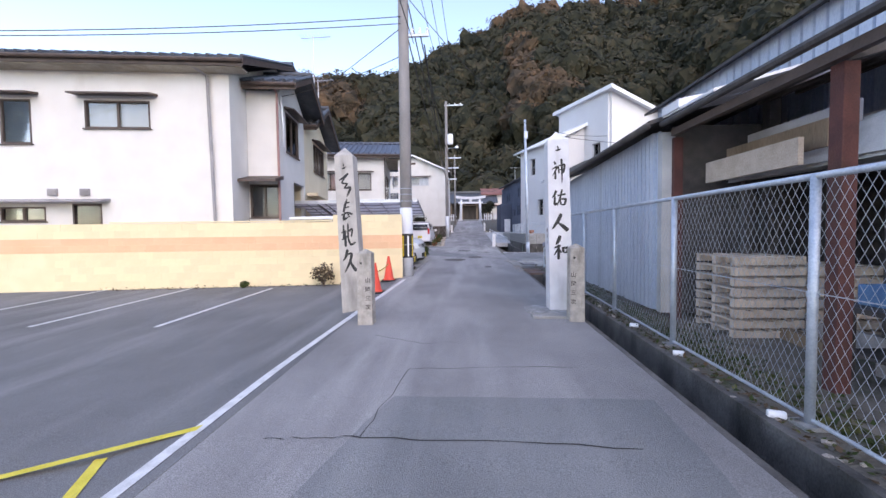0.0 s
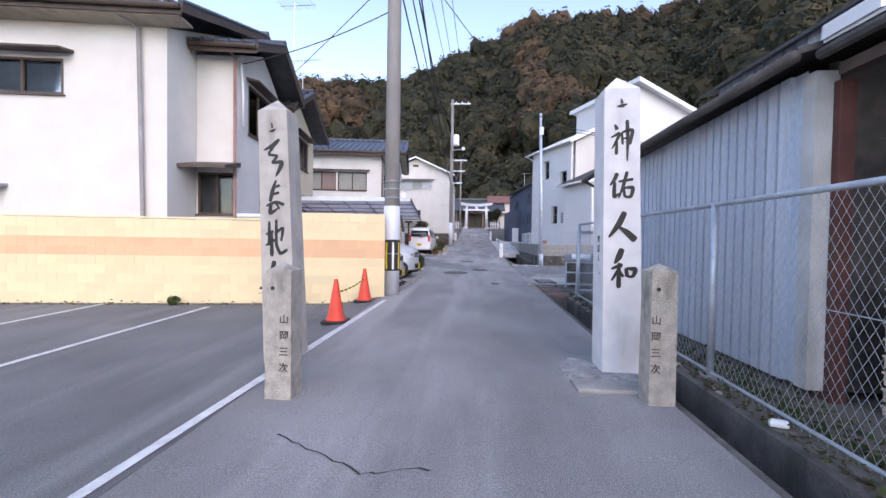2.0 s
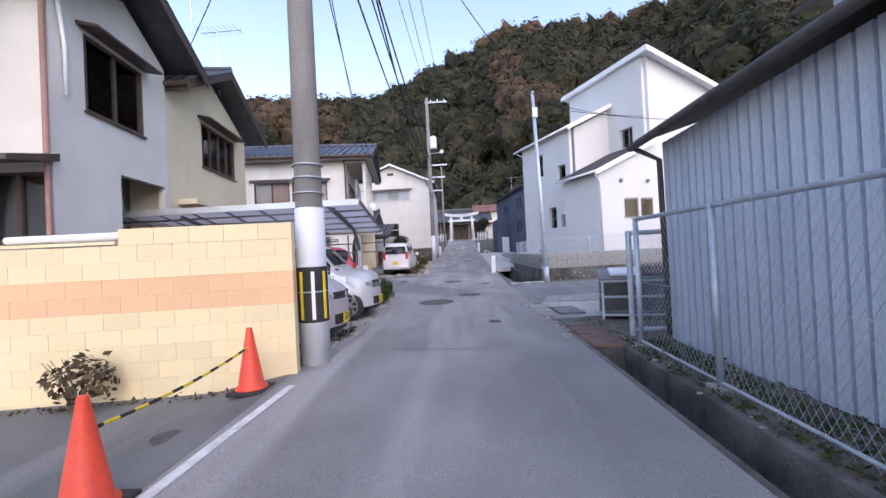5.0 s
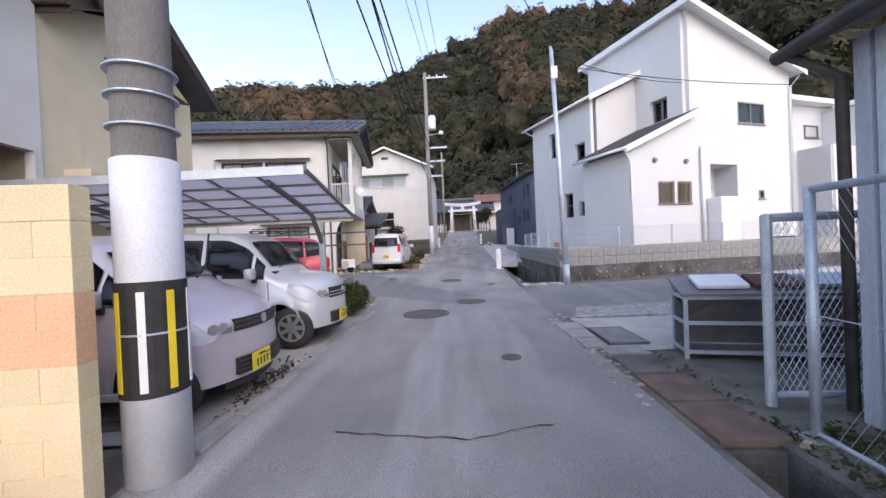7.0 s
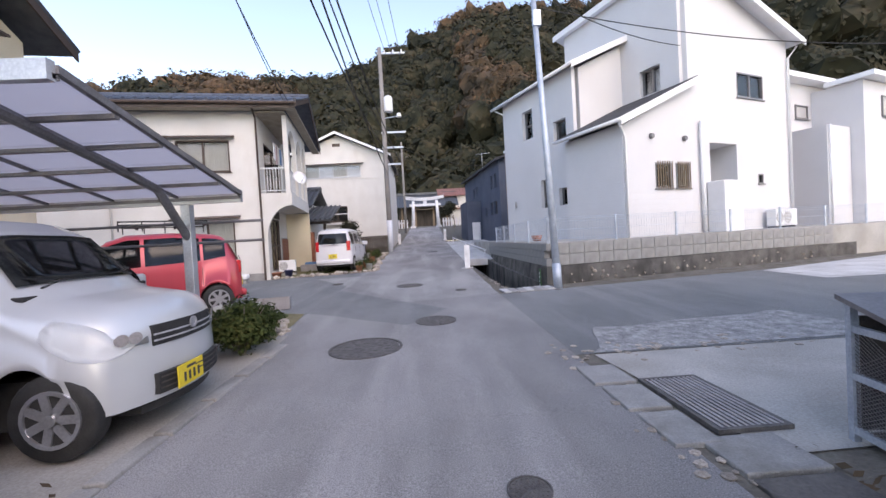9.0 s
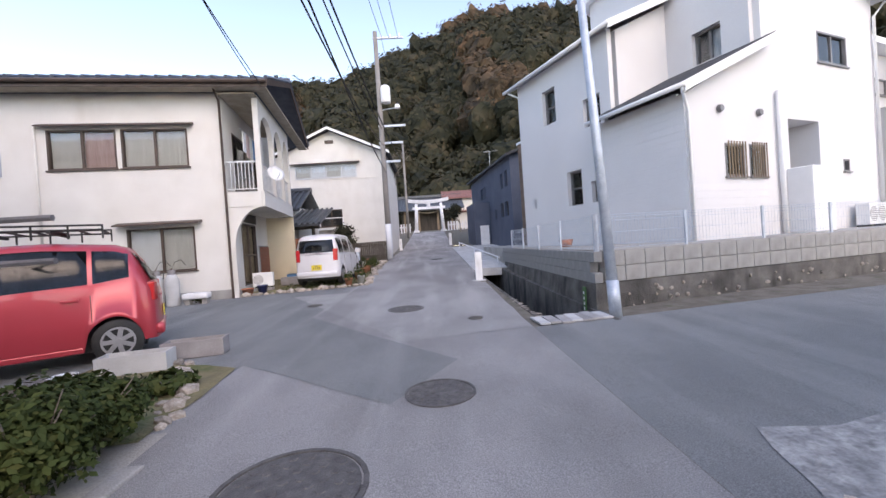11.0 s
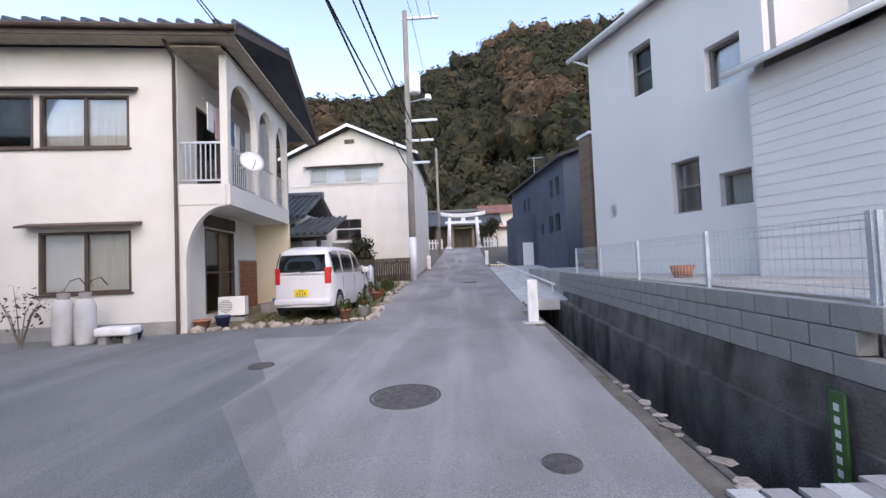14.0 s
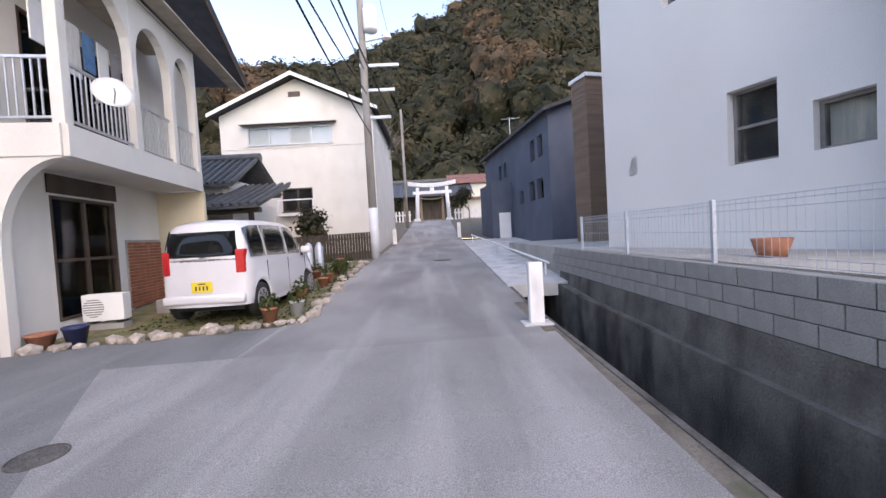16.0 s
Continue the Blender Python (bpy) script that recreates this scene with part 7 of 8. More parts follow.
        part("plate_mark", boxes((x + nx * 0.006 - 0.002, cy - 0.06, z0 + 0.122, x + nx * 0.006 + 0.002, cy + 0.06, z0 + 0.142)), "steel_dark", pl_)
    part("bumper", boxes((-1.72, -0.66, 0.3, -1.6, 0.66, 0.45), bevel=0.04), paint, t, smooth=True)
    for x in (-wx, wx):
        for s in (-1, 1):
            bm = lathe(bmesh.new(), ((0.18, -0.07), (wr - 0.02, -0.075), (wr, -0.05), (wr, 0.05), (wr - 0.02, 0.075), (0.18, 0.07)), 24)
            bm.transform(pose(x, s * 0.65, wr, 90, 0, 0))
            wheel = part("wheel", bm, "black", t, smooth=True)
            bm = lathe(bmesh.new(), ((0.19, -0.02), (0.19, 0.02), (0.165, 0.02), (0.165, 0.0), (0.05, 0.0), (0.05, -0.02)), 24)
            for k in range(7):
                b2 = boxes((0.03, -0.028, -0.01, 0.175, 0.028, 0.016))
                b2.transform(Matrix.Rotation(k * 2 * math.pi / 7, 4, "Z"))
                me = mesh_of(b2, "spoke")
                bm.from_mesh(me)
                bpy.data.meshes.remove(me)
            lathe(bm, ((0.045, -0.01), (0.04, 0.028)), 12)
            bm.transform(pose(x, s * 0.715, wr, 90 if s < 0 else -90, 0, 0))
            part("rim", bm, "rim", wheel)
    if rack:
        r = part("roof_rack", boxes((-0.6, -0.62, 1.76, -0.56, 0.62, 1.79), (0.05, -0.62, 1.76, 0.09, 0.62, 1.79)), "black", t)
        for y in (-0.5, 0.5):
            part("rack_rail", tube(bmesh.new(), [(-1.1, y, 1.86), (0.3, y, 1.86)], 0.014, 6), "black", r)
            part("rack_rail", tube(bmesh.new(), [(-1.1, y, 1.8), (0.3, y, 1.8)], 0.014, 6), "black", r)
            for x in (-1.1, -0.75, -0.4, -0.05, 0.3):
                part("rack_post", boxes((x - 0.01, y - 0.01, 1.68, x + 0.01, y + 0.01, 1.87)), "black", r)
        for i in range(7):
            part("rack_slat", boxes((-1.1 + i * 0.23, -0.5, 1.79, -1.06 + i * 0.23, 0.5, 1.805)), "black", r)
    return t


def coat(name, col, rough):
    m, nt, p = node_mat(name, rough)
    p.inputs["Base Color"].default_value = (*col, 1)
    p.inputs["Coat Weight"].default_value = 0.8
    return m


M["car_glass_o"] = coat("car_window_glass", (0.012, 0.014, 0.016), 0.06)
M["lamp_o"] = coat("headlight_lens", (0.9, 0.92, 0.94), 0.08)
gz = ground_z
car(Matrix.Translation((-2.49, 16.87, gz(-2, 17.0) + 0.012)), "pk_mauve", "mauve-silver compact car parked nose-out with raised wipers", "mini", wipers_up=True)
car(Matrix.Translation((-2.36, 19.12, gz(-2, 19.2) + 0.012)), "pk_silver", "silver tall compact wagon parked under the carport edge")
car(Matrix.Translation((-4.22, 23.87, gz(-4, 23.8) + 0.012)) @ Matrix.Rotation(radians(212), 4, "Z"), "pk_red", "red compact hatchback with black roof rack", "mpv", True)
car(Matrix.Translation((-2.18, 33.13, gz(-2, 33) + 0.015)) @ Matrix.Rotation(radians(88), 4, "Z"), "pk_white", "pearl white tall compact wagon parked on garden soil")


# ---- carport ----
def carport():
    c = thing("carport", Matrix.Translation((0, 0, 0.5)), "bronze aluminium carport with hazy polycarbonate roof panels", "carport")
    a = {"nf": (-0.98, 18.5, 2.48), "ff": (-0.35, 19.7, 2.05)}
    x0, x1, y0, y1, z0, z1 = -6.5, -0.8, 18.2, 20.5, 2.47, 2.02

    def zz(y):
        return z0 + (z1 - z0) * (y - y0) / (y1 - y0)
    for i in range(9):
        x = x0 + (x1 - x0) * i / 8
        part("rafter", prism(bmesh.new(), [(x - 0.02, y0, zz(y0) - 0.05), (x + 0.02, y0, zz(y0) - 0.05), (x + 0.02, y0, zz(y0)), (x - 0.02, y0, zz(y0))], (0, y1 - y0, z1 - z0)), "alu", c)
    for i in range(6):
        y = y0 + (y1 - y0) * i / 5
        part("purlin", boxes((x0, y - 0.025, zz(y) - 0.085, x1, y + 0.025, zz(y) - 0.052)), "alu", c)
    for i in range(8):
        for j in range(5):
            xa, xb = x0 + (x1 - x0) * i / 8 + 0.022, x0 + (x1 - x0) * (i + 1) / 8 - 0.022
            ya, yb = y0 + (y1 - y0) * j / 5 + 0.004, y0 + (y1 - y0) * (j + 1) / 5 - 0.004
            part("roof_panel", prism(bmesh.new(), [(xa, ya, zz(ya) - 0.03), (xb, ya, zz(ya) - 0.03), (xb, ya, zz(ya) - 0.024), (xa, ya, zz(ya) - 0.024)], (0, yb - ya, zz(yb) - zz(ya))), "poly_sheet", c)
    part("edge_beam", boxes((x0, y1, z1 - 0.12, x1, y1 + 0.06, z1 + 0.02)), "alu_pale", c)
    part("edge_beam", boxes((x0, y0 - 0.06, z0 - 0.1, x1, y0, z0 + 0.02)), "alu_pale", c)
    for x in (-1.4, -4.6):
        part("post", boxes((x - 0.05, y1 - 0.06, 0.0, x + 0.05, y1 + 0.04, z1 - 0.13), bevel=0.006), "alu_pale", c)
        part("brace", tube(bmesh.new(), [(x, y1 - 0.02, 1.5), (x, y1 - 0.5, 2.0), (x, y1 - 1.0, zz(y1 - 1.0) - 0.1), (x, y0 + 0.2, zz(y0 + 0.2) - 0.1)], 0.045, 8), "alu", c)
    for z in (1.45, 1.68):
        part("laundry_bar", tube(bmesh.new(), [(-6, y1 - 0.1, z), (-0.6, y1 + 0.1, z)], 0.018, 6), "alu", c)


carport()


# ---- shrubs and garden ----
def shrub(x, y, r, h, label, n=1400, mat="shrub", size=0.05, seed=1, z=None):
    rr = random.Random(seed)
    t = thing("shrub", Matrix.Translation((x, y, gz(x, y) if z is None else z)), label, "shrub", "shrubs")
    bm = bmesh.new()
    for i in range(9):
        a = rr.uniform(0, 6.3)
        tube(bm, [(0, 0, -0.02), (0.3 * r * math.cos(a), 0.3 * r * math.sin(a), h * 0.45), (0.75 * r * math.cos(a), 0.75 * r * math.sin(a), h * rr.uniform(0.6, 0.95))], 0.014, 5, 0.004)
    part("branches", bm, "bark", t)

    def pick():
        d = Vector((rr.gauss(0, 1), rr.gauss(0, 1), rr.gauss(0.3, 0.8))).normalized()
        k = rr.uniform(0.55, 1.0) * (0.85 + 0.3 * noise.noise(d * 2.5 + Vector((seed, 0, 0))))
        return Vector((d.x * r * k, d.y * r * k, h * 0.5 + d.z * h * 0.5 * k)), d
    v, f = cards(n, pick, size, rr, 0.5)
    me = bpy.data.meshes.new("foliage")
    me.from_pydata([tuple(p) for p in v], [], f)
    me.materials.append(M[mat])
    o = new("foliage", me)
    o.parent = t


shrub(-1.0, 20.75, 0.45, 0.75, "clipped green shrub at the corner of the apron", 5200, size=0.026, seed=2)
shrub(-1.15, 21.35, 0.45, 0.6, "bushy olive-green shrub beside planters", 5200, size=0.026, seed=3)
shrub(-1.6, 20.6, 0.4, 0.65, "clipped green shrub at the corner of the apron", 4000, size=0.026, seed=4)
shrub(-3.05, 14.45, 0.4, 0.7, "straggly dry weed against the block wall", 320, "leaves_dry", 0.045, 5)
shrub(-5.2, 14.2, 0.14, 0.22, "small green weed at the wall foot", 160, "shrub", 0.04, 6)
shrub(-6.7, 29.4, 0.5, 1.3, "thin leafless rose bush against the house wall", 120, "leaves_dry", 0.04, 7)
shrub(-5.0, 29.75, 0.25, 0.3, "low green weed at the house foot", 300, "shrub", 0.04, 8)
shrub(-2.1, 22.2, 0.5, 0.35, "low leafy herbs in the rockery bed", 900, "shrub", 0.05, 9)
shrub(-1.4, 22.6, 0.35, 0.2, "low leafy herbs in the rockery bed", 500, "shrub", 0.045, 10)
shrub(-1.2, 36.5, 0.3, 0.5, "small garden bush by the slatted fence", 500, "shrub", 0.04, 12)


def stones(name, label, spots, seed, lo=0.08, hi=0.22):
    rr = random.Random(seed)
    meshes = [stone_mesh(seed * 10 + i, 0.7) for i in range(5)]
    for x, y in spots:
        s = rr.uniform(lo, hi)
        o = tagged(new(name, rr.choice(meshes)), label, "stone", "garden edging stones")
        o.matrix_basis = Matrix.LocRotScale((x, y, gz(x, y) + s * 0.2), Euler((0, 0, rr.uniform(0, 6))), (s * 1.3, s, s))


rr = random.Random(5)
stones("edging_stone", "rough edging stone of the corner rockery", [(-0.8 - 0.05 * i + rr.gauss(0, 0.06), 21.7 + i * 0.1) for i in range(16)] + [(-1.7 - 0.18 * i, 23.5 + 0.1 * i + rr.gauss(0, 0.04)) for i in range(9)], 1)
stones("edging_stone", "flat rough stone edging the front garden", [(-4.1 + i * 0.17, 30.55 + i * 0.045 + rr.gauss(0, 0.05)) for i in range(21)], 2, 0.1, 0.26)
stones("edging_stone", "rough stone edging the garden by the lane", [(-0.72 - 0.01 * i + rr.gauss(0, 0.06), 31.6 + i * 0.27) for i in range(28)], 3, 0.1, 0.26)
sheet("rockery_soil", ((-2.9, 21.4), (-0.85, 21.4), (-0.95, 23.2), (-3.0, 24.0)), 0.02, "soil", "planted soil of the corner rockery", "garden soil", 4, 4, wob=0.06)


def pot(x, y, r, h, mat, label, plant=False, seed=0):
    t = thing("flower_pot", Matrix.Translation((x, y, gz(x, y) + 0.014)), label, "flower pot", "flower pots")
    part("pot", lathe(bmesh.new(), ((r * 0.7, 0), (r, h * 0.85), (r * 1.08, h * 0.86), (r * 1.08, h), (r * 0.95, h), (r * 0.9, h * 0.88), (r * 0.3, h * 0.87)), 18), mat, t, smooth=True)
    if plant:
        rr = random.Random(seed)

        def pick():
            d = Vector((rr.gauss(0, 1), rr.gauss(0, 1), abs(rr.gauss(0.6, 0.6)))).normalized()
            return Vector((d.x * r * 1.3, d.y * r * 1.3, h + d.z * r * 2.2)) * rr.uniform(0.7, 1), d
        v, f = cards(160, pick, 0.035, rr, 0.5)
        me = bpy.data.meshes.new("plant")
        me.from_pydata([tuple(p) for p in v], [], f)
        me.materials.append(M["shrub"])
        o = new("plant", me)
        o.parent = t


pot(-3.75, 30.85, 0.15, 0.28, "navy", "dark blue glazed flower pot")
pot(-4.95, 29.95, 0.11, 0.16, "navy", "dark blue glazed flower pot")
pot(-4.15, 30.75, 0.17, 0.22, "pot", "terracotta flower pot by the drainpipe")
pot(-1.3, 31.65, 0.13, 0.24, "pot", "terracotta flower pot on the stone edging", True, 1)
pot(-0.95, 31.95, 0.13, 0.28, "concrete_pale", "pale stone flower pot with dry stems", True, 2)
for i in range(12):
    x, y = -0.95 - 0.9 * rr.random(), 33.2 + i * 0.5 + rr.uniform(-0.1, 0.1)
    pot(x, y, rr.uniform(0.09, 0.15), rr.uniform(0.18, 0.28), rr.choice(("pot", "concrete_pale", "pot", "navy", "white")), "assorted flower pot in the front garden", i % 2 == 0, 10 + i)
for i, y in enumerate((34.6, 36.0)):
    b = thing("gas_bottle", Matrix.Translation((-1.9 - 0.3 * i, 36.9, gz(-2, 36.9))), "slim grey gas bottle in the garden", "gas bottle", "gas bottles")
    part("bottle", lathe(bmesh.new(), ((0.11, 0), (0.12, 0.05), (0.12, 0.8), (0.06, 0.92), (0.03, 0.95)), 14), "galv", b, smooth=True)
for i, x in enumerate((-6.02, -5.64)):
    b = thing("gas_bottle", Matrix.Translation((x, 29.55 + 0.05 * i, gz(x, 29.6))), "pale grey gas cylinder chained to the house wall", "gas bottle", "gas bottles")
    part("bottle", lathe(bmesh.new(), ((0.15, 0), (0.165, 0.06), (0.17, 0.7), (0.12, 0.84), (0.05, 0.88)), 16), "concrete_pale", b, smooth=True)
    part("collar", lathe(bmesh.new(), ((0.09, 0.86), (0.1, 0.98), (0.085, 0.98), (0.08, 0.87)), 14), "greypipe", b)
    part("valve", tube(bmesh.new(), [(0, 0, 0.88), (0, 0, 1.02)], 0.02, 6), "rust", b)
    part("hose", tube(bmesh.new(), [(0, 0, 1.0), (0.08, 0.05, 1.2), (0.2, 0.12, 1.25), (0.3, 0.15, 1.1)], 0.01, 6), "black", b)
bs = thing("wash_basin", pose(-5.02, 29.62, gz(-5, 29.6) + 0.16, 0, 0, 8), "white upturned basin on blocks by the house", "basin")
part("basin", boxes((-0.32, -0.18, 0.0, 0.32, 0.18, 0.16), bevel=0.04), "white", bs, smooth=True)
for dims in ((-0.28, -0.1, -0.16, -0.15, 0.1, -0.002), (0.15, -0.1, -0.16, 0.28, 0.1, -0.002)):
    part("block", boxes(dims), "concrete", bs)
for pts, mat, lab in ((((-2.6, 23.2), 0.75, 0.3), "concrete_pale", "pale concrete planter trough in the rockery"), (((-2.2, 23.75), 0.75, 0.3), "greypipe", "grey plastic planter trough in the rockery")):
    (x, y), ln, w = pts
    p = thing("planter", pose(x, y, gz(x, y) + 0.02, 0, 0, 12), lab, "planter", "planter troughs")
    part("trough", boxes((0, 0, 0, ln, w, 0.05), (0, 0, 0.05, ln, 0.03, 0.22), (0, w - 0.03, 0.05, ln, w, 0.22), (0, 0.03, 0.05, 0.03, w - 0.03, 0.22), (ln - 0.03, 0.03, 0.05, ln, w - 0.03, 0.22)), mat, p)
    part("soil", boxes((0.03, 0.03, 0.05, ln - 0.03, w - 0.03, 0.17)), "soil", p)
ob = single("bucket", lathe(bmesh.new(), ((0.1, 0), (0.13, 0.2), (0.12, 0.2), (0.09, 0.02)), 14), "white", "white plastic bucket beside the planters", "bucket")
ob.location = (-2.5, 22.7, gz(-2.5, 22.7) + 0.02)
ac = thing("air_conditioner", Matrix.Translation((-4.42, 31.75, gz(-4, 31.7) + 0.12)) @ Matrix.Rotation(radians(8), 4, "Z") @ Matrix.Scale(0.8, 4), "pale outdoor air conditioner unit by the sliding door", "air conditioner", "outdoor air conditioners")
build_ac(ac)
part("plinth", boxes((0.02, 0.0, -0.12, 0.76, 0.3, -0.002)), "concrete", ac)
ob = single("storage_bin", boxes((-0.35, -0.2, 0, 0.35, 0.2, 0.32), bevel=0.03), "blue", "blue plastic tub beside the brick panel", "storage bin")
ob.location = (-3.55, 33.6, gz(-3.5, 33.6))
ob = single("storage_bin", boxes((-0.4, -0.25, 0, 0.4, 0.25, 0.28), bevel=0.03), "greypipe", "grey storage bin under a blue tub", "storage bin")
ob.location = (-3.5, 33.0, gz(-3.5, 33.0))
tp = thing("terracotta_planter", Matrix.Translation((5.1, 29.2, 1.6)), "terracotta planter with a small plant on the yard wall", "planter")
part("trough", lathe(bmesh.new(), ((0.13, 0), (0.19, 0.2), (0.17, 0.2), (0.15, 0.16)), 14), "pot", tp, smooth=True)


# slatted fence in front of the gable house
sf = thing("slat_fence", Matrix.Translation((0, 0, 0)), "dark brown vertical slat garden fence", "fence")
me = mesh_of(boxes((-0.045, -0.012, 0, 0.045, 0.012, 1.0)), "slat")
me.materials.append(M["wood_dark"])
for i in range(42):
    x, y = -4.9 + i * 0.098, 38.9 + i * 0.03
    o = new("slat", me)
    o.parent, o.location = sf, (x, y, gz(x, y) + 0.02)
part("rail", prism(bmesh.new(), [(-4.95, 38.95, 1.45), (-4.95, 38.95, 1.52), (-4.95, 38.99, 1.52), (-4.95, 38.99, 1.45)], (4.2, 1.28, 0.06)), "wood_dark", sf)
part("rail", prism(bmesh.new(), [(-4.95, 38.95, 2.0), (-4.95, 38.95, 2.07), (-4.95, 38.99, 2.07), (-4.95, 38.99, 2.0)], (4.2, 1.28, 0.06)), "wood_dark", sf)


# ---- channel bridge, bollards ----
bm = bmesh.new()
prism(bm, [(2.98, 33.4, 0.62), (2.98, 33.4, 0.9), (2.98, 46, 1.68), (2.98, 46, 1.4)], (5.0, 0, 0))
single("channel_bridge", bm, "concrete_pale", "pale concrete driveway slab bridging the channel", "bridge", kind="structure")
rl = thing("guard_rail", Matrix(), "white steel guard rail along the driveway slab", "guard rail")
part("rail", tube(bmesh.new(), [(3.35, 44.5, 1.95), (4.1, 34.2, 1.25)], 0.03, 8), "white", rl)
for f in (0.02, 0.5, 0.98):
    p = Vector((3.35, 44.5, 1.95)).lerp(Vector((4.1, 34.2, 1.25)), f)
    part("post", tube(bmesh.new(), [p, p - Vector((0, 0, 0.42))], 0.025, 8), "white", rl)
for x, y, h in ((2.83, 30.45, 0.86), (3.02, 48.4, 0.9), (-0.55, 46.5, 0.8)):
    b = thing("bollard", Matrix.Translation((x, y, gz(x, y))), "white square painted roadside post", "bollard", "roadside posts")
    part("post_body", boxes((-0.1, -0.06, -0.05, 0.1, 0.06, h), bevel=0.015), "white", b)
    part("foot_plate", boxes((-0.2, -0.16, 0.0, 0.2, 0.16, 0.03), bevel=0.01), "concrete_pale", b)
ob = thing("marker_board", Matrix.Translation((4.0, 25.2, 0.25)), "green plastic boundary marker board on the channel wall", "marker")
M["green_board"] = surface("green_board", (0.035, 0.11, 0.035), (0.06, 0.16, 0.05), 0.6, 6, 60, 0.1)
part("board", boxes((0, 0, 0, 0.02, 0.11, 0.75)), "green_board", ob)
for k in range(7):
    part("board_mark", boxes((-0.004, 0.035, 0.08 + k * 0.09, -0.001, 0.075, 0.13 + k * 0.09)), "white", ob)


# loose boards laid over the head of the channel
rr = random.Random(17)
for i in range(7):
    x = 2.93 + i * 0.165
    ob = single("board", boxes((0, 0, 0, 0.155, 0.52 + rr.uniform(-0.05, 0.05), 0.03), bevel=0.004), "wood_grey" if i % 3 else "concrete_pale", "weathered grey board laid over the channel head", "board", "boards over the channel")
    ob.matrix_basis = pose(x, 24.17 + 0.02 * i + rr.uniform(-0.03, 0.03), gz(x, 24.3) + 0.012 + 0.004 * (i % 2), 0, 0, rr.uniform(-5, 3))
# crumbled lip of the lane along the channel
lip = [stone_mesh(90 + i, 0.5) for i in range(4)]
for i in range(13):
    x, y = 3.04 + rr.gauss(0, 0.03), 24.75 + 0.16 * i + rr.uniform(-0.1, 0.1)
    k = rr.uniform(0.05, 0.13)
    o = tagged(new("broken_edge", rr.choice(lip)), "crumbled pale concrete lump at the channel edge", "concrete lump", "broken channel edge")
    o.matrix_basis = Matrix.LocRotScale((x, y, gz(x, y) + 0.01), Euler((0, 0, rr.uniform(0, 6))), (k, k * 1.5, k * 0.35))


# ---- shrine gate and its surroundings ----
def torii():
    t = thing("shrine_gate", Matrix.Translation((1.65, 61.4, gz(1.6, 61.4))), "pale grey stone shrine gate at the top of the lane", "shrine gate")
    for s in (-1, 1):
        part("column", tube(bmesh.new(), [(s * 1.45, 0, -0.1), (s * 1.3, 0, 3.0)], 0.2, 14, 0.16), "stone_pale", t, smooth=True)
        part("base_stone", boxes((s * 1.45 - 0.3, -0.3, -0.05, s * 1.45 + 0.3, 0.3, 0.18), bevel=0.03), "stone_pale", t)
    bm = bmesh.new()
    n = 12
    for i in range(n):
        x0, x1 = -2.15 + 4.3 * i / n, -2.15 + 4.3 * (i + 1) / n
        z0, z1 = 3.0 + 0.22 * (x0 / 2.15) ** 2, 3.0 + 0.22 * (x1 / 2.15) ** 2
        prism(bm, [(x0, -0.2, z0), (x0, 0.2, z0), (x0, 0.26, z0 + 0.34), (x0, -0.26, z0 + 0.34)], (x1 - x0, 0, z1 - z0))
    part("top_beam", bm, "stone_pale", t)
    part("tie_beam", boxes((-1.75, -0.1, 2.4, 1.75, 0.1, 2.66)), "stone_pale", t)
    part("centre_tablet", boxes((-0.2, -0.14, 2.66, 0.2, -0.04, 3.02)), "stone_pale", t)
    for s in (-1, 1):
        f = thing("stone_fence", Matrix.Translation((1.65 + (1.9 if s > 0 else -4.6), 61.2, gz(1, 61.2))), "pale stone picket fence beside the shrine gate", "fence", "shrine fences")
        for i in range(9):
            part("picket", boxes((i * 0.3, -0.07, 0, i * 0.3 + 0.15, 0.07, 0.95)), "stone_pale", f)
        part("rail", boxes((-0.05, -0.05, 0.55, 2.6, 0.05, 0.68)), "stone_pale", f)
    h = thing("shrine_hall", Matrix.Translation((1.6, 70, gz(1.6, 70))), "dark timber shrine hall with tiled roof behind the gate", "shrine hall")
    part("wall", boxes((-3.5, 1.0, 0, 3.5, 6, 2.6)), "wood_dark", h)
    for x in (-3.0, -1.2, 1.2, 3.0):
        part("column", boxes((x - 0.12, -0.3, 0, x + 0.12, -0.06, 2.6)), "wood", h)
    tiled_roof(h, -4.5, 4.5, -1.2, 2.6, 3.2, 4.6, "tile", pitch=0.35)
    part("rope", tube(bmesh.new(), sag((-1.2, -0.34, 2.4), (1.2, -0.34, 2.4), 0.15), 0.06, 8), "wood_pale", h)
    part("ridge", boxes((-4.6, 3.0, 4.6, 4.6, 3.4, 4.9)), "tile", h)
    for x, y, w in ((-6.5, 63, 4.0), (-5.5, 57, 3.2)):
        k = thing("house", Matrix.Translation((x, y, gz(x, y))), "low old timber building near the shrine", "house")
        part("wall", boxes((0, 0, 0, w, 3, 2.4)), "stucco", k)
        tiled_roof(k, -0.4, w + 0.4, -0.5, 2.4, 1.6, 3.3, "tile", pitch=0.3)
        window(k, (0.8, -0.02, 0.9), (1, 0, 0), 1.4, 1.0, "brown", "dark_in")


torii()


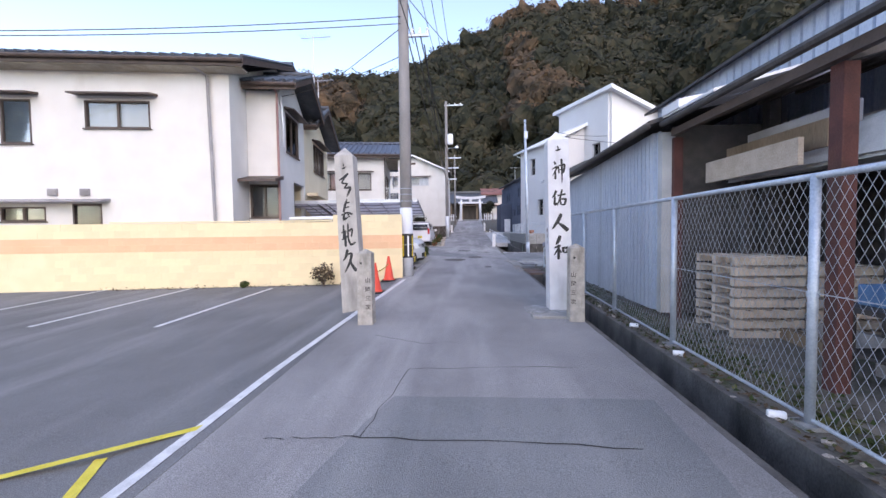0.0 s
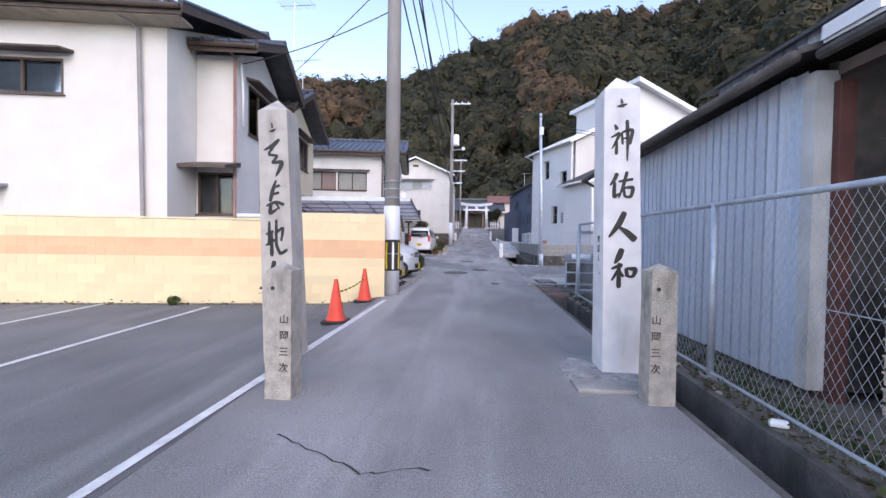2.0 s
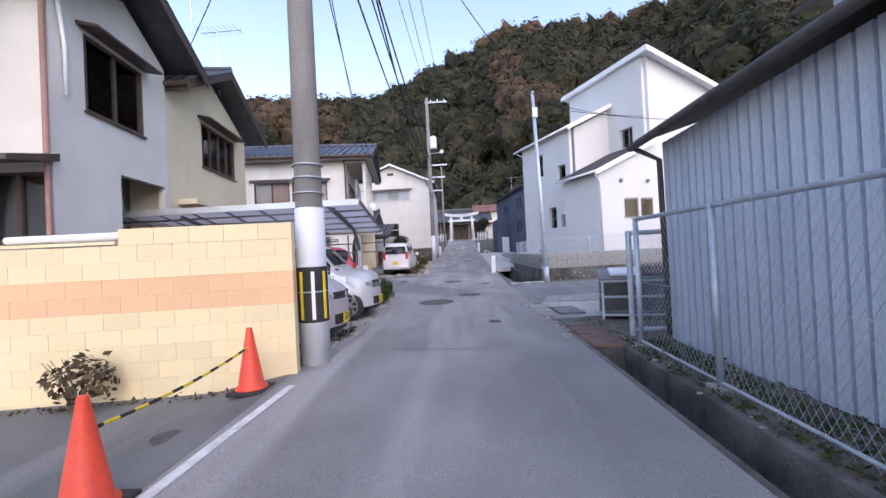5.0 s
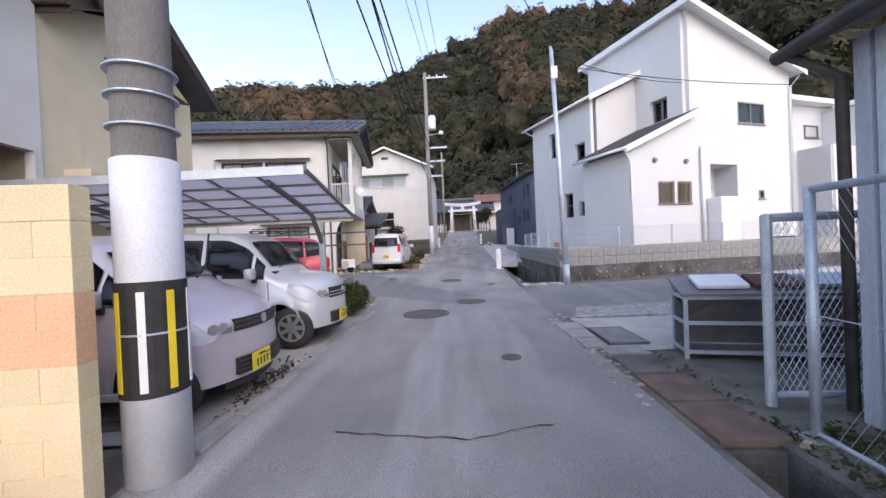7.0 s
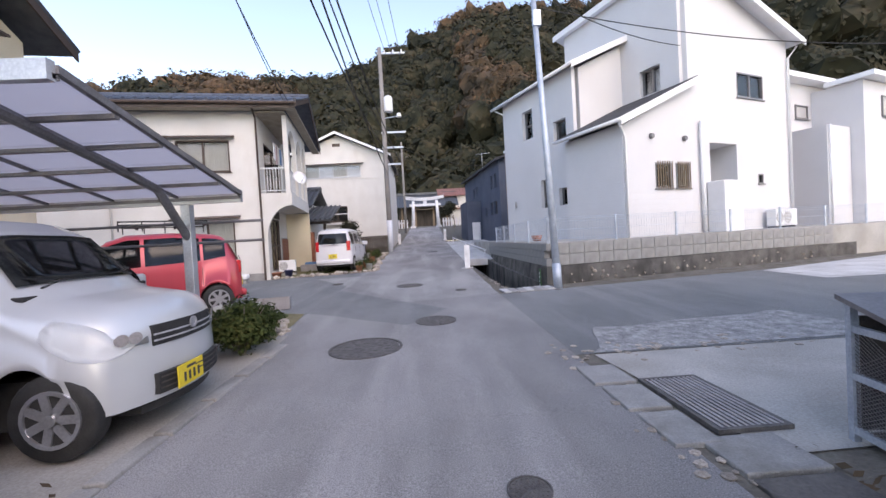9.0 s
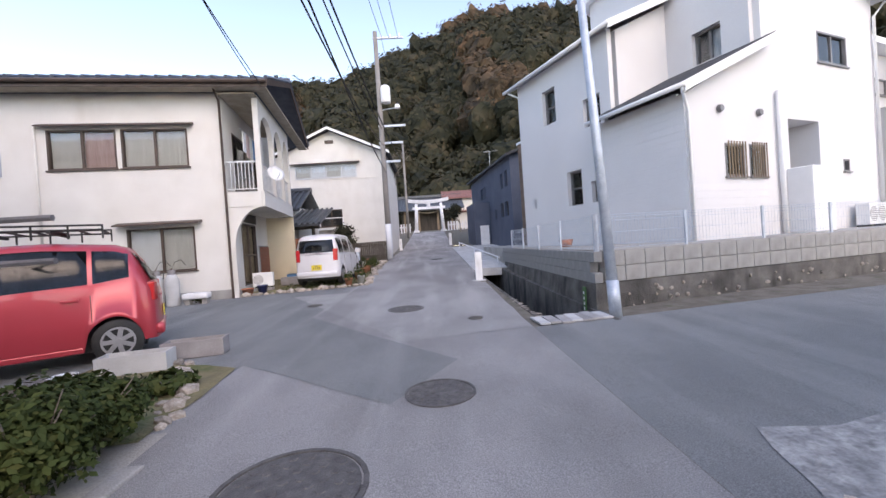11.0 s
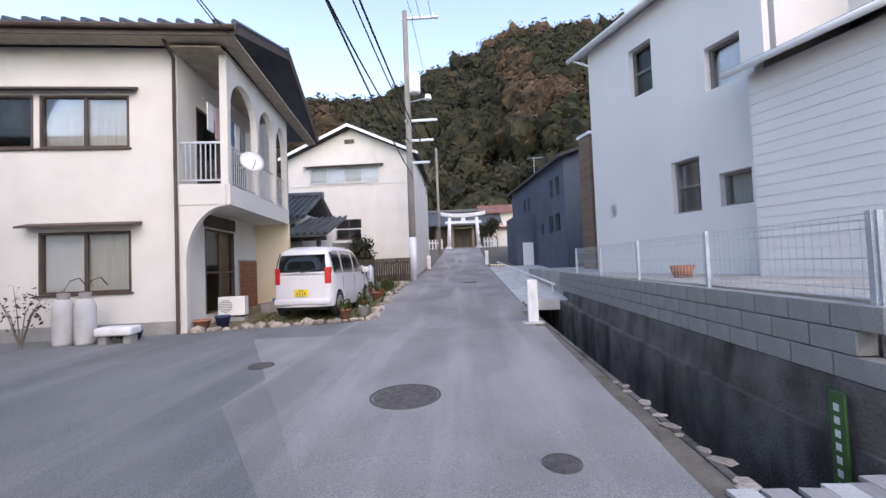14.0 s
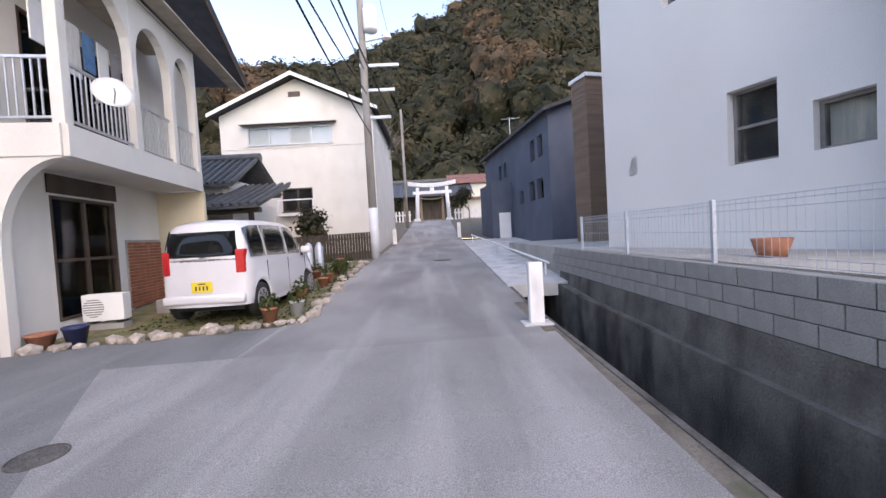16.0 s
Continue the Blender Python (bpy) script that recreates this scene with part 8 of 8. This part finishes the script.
def tree(x, y, h, label, seed, leafy=False, crown=2.2):
    """A tapered trunk with forked limbs; a leafy crown or bare twigs."""
    rr = random.Random(seed)
    t = thing("tree", Matrix.Translation((x, y, gz(x, y))), label, "tree", "trees by the lane")
    bm = bmesh.new()
    tips = []

    def grow(p, d, ln, r, depth):
        q = p + d * ln
        m = p.lerp(q, 0.5) + Vector((rr.gauss(0, 1), rr.gauss(0, 1), 0)) * ln * 0.06
        tube(bm, [p, m, q], r, 6 if depth > 1 else 4, r * 0.6, cap=False)
        if depth == 0:
            tips.append(q)
            return
        for _ in range(3):
            nd = (d + Vector((rr.gauss(0, 0.5), rr.gauss(0, 0.5), rr.gauss(0.15, 0.25)))).normalized()
            grow(q, nd, ln * rr.uniform(0.6, 0.78), r * 0.55, depth - 1)
    grow(Vector((0, 0, -0.1)), Vector((0.03, 0, 1)), h * 0.38, h * 0.028, 4)
    part("trunk", bm, "bark", t)
    if leafy:
        def pick():
            p = rr.choice(tips)
            d = Vector((rr.gauss(0, 1), rr.gauss(0, 1), rr.gauss(0, 1))).normalized()
            return p + d * rr.uniform(0, 0.5), d
        v, f = cards(2200, pick, 0.09, rr, 0.4)
        me = bpy.data.meshes.new("crown")
        me.from_pydata([tuple(p) for p in v], [], f)
        me.materials.append(M["leaves"])
        o = new("crown", me)
        o.parent = t


tree(-2.0, 53.0, 6.0, "bare winter tree beside the shrine lane", 1)
tree(-2.6, 58.0, 8.0, "bare winter tree beside the shrine lane", 2)
tree(-1.9, 49.5, 6.0, "pollarded bare tree beside the lane", 3)
tree(4.6, 58.5, 2.6, "small clipped evergreen garden tree", 4, True)
tree(-3.1, 41.2, 1.7, "small palm-like garden tree by the gable house", 5, True)


def weeds(name, label, spot, n, size, mat, seed):
    """Low weeds and dry leaves along an edge."""
    rr = random.Random(seed)

    def pick():
        x, y = spot(rr)
        return Vector((x, y, gz(x, y) + abs(rr.gauss(0.015, 0.03)))), Vector((0, 0, 1))
    v, f = cards(n, pick, size, rr, 0.2)
    me = bpy.data.meshes.new(name)
    me.from_pydata([tuple(p) for p in v], [], f)
    me.materials.append(M[mat])
    tagged(new(name, me), label, "weeds", kind="stuff")


weeds("fence_weeds", "low weeds along the foot of the fence", lambda r: (3.62 + abs(r.gauss(0, 0.25)), r.uniform(3, 16)), 2600, 0.035, "shrub", 21)
weeds("fence_weeds", "low weeds and moss between gutter and fence", lambda r: (3.44 + r.gauss(0, 0.05), 3 + 13 * r.random() ** 0.7), 700, 0.025, "shrub", 22)
weeds("dry_leaves", "scattered dry leaves along the gutter edge", lambda r: (3.42 + r.gauss(0, 0.06), r.uniform(3, 18)), 500, 0.03, "leaves_dry", 23)
weeds("dry_leaves", "dry leaves and weeds along the apron kerb", lambda r: (-0.9 + r.gauss(0, 0.07), 17.3 + r.gauss(0, 0.35)), 240, 0.03, "leaves_dry", 24)
weeds("garden_grass", "dry and green grass tufts in the front garden", lambda r: (r.uniform(-3.6, -0.8), r.uniform(31.3, 38.5)), 3500, 0.035, "shrub", 25)
weeds("wall_weeds", "thin dry weeds along the block wall foot", lambda r: (lambda x: (x, 14.9 + 0.14 * (x + 0.9) - abs(r.gauss(0, 0.05))))(r.uniform(-9, -1.2)), 500, 0.03, "leaves_dry", 26)
rr = random.Random(31)
lm = [stone_mesh(60 + i, 0.6) for i in range(3)]
for i in range(26):
    x, y = 3.42 + rr.gauss(0, 0.06), rr.uniform(3.5, 16)
    s = rr.uniform(0.03, 0.08)
    o = tagged(new("pebble", rr.choice(lm)), "small pale stone beside the gutter", "stone", "gutter pebbles")
    o.matrix_basis = Matrix.LocRotScale((x, y, gz(x, y) + s * 0.15), Euler((0, 0, rr.uniform(0, 6))), (s * 1.3, s, s))
for x, y in ((3.42, 8.1), (3.4, 6.6), (3.44, 9.4)):
    ob = single("drink_can", lathe(bmesh.new(), ((0.028, -0.06), (0.033, -0.05), (0.033, 0.05), (0.028, 0.06)), 12), "white", "discarded white can lying by the gutter", "can", "litter by the gutter")
    ob.matrix_basis = pose(x, y, gz(x, y) + 0.033, 90, 0, 70)
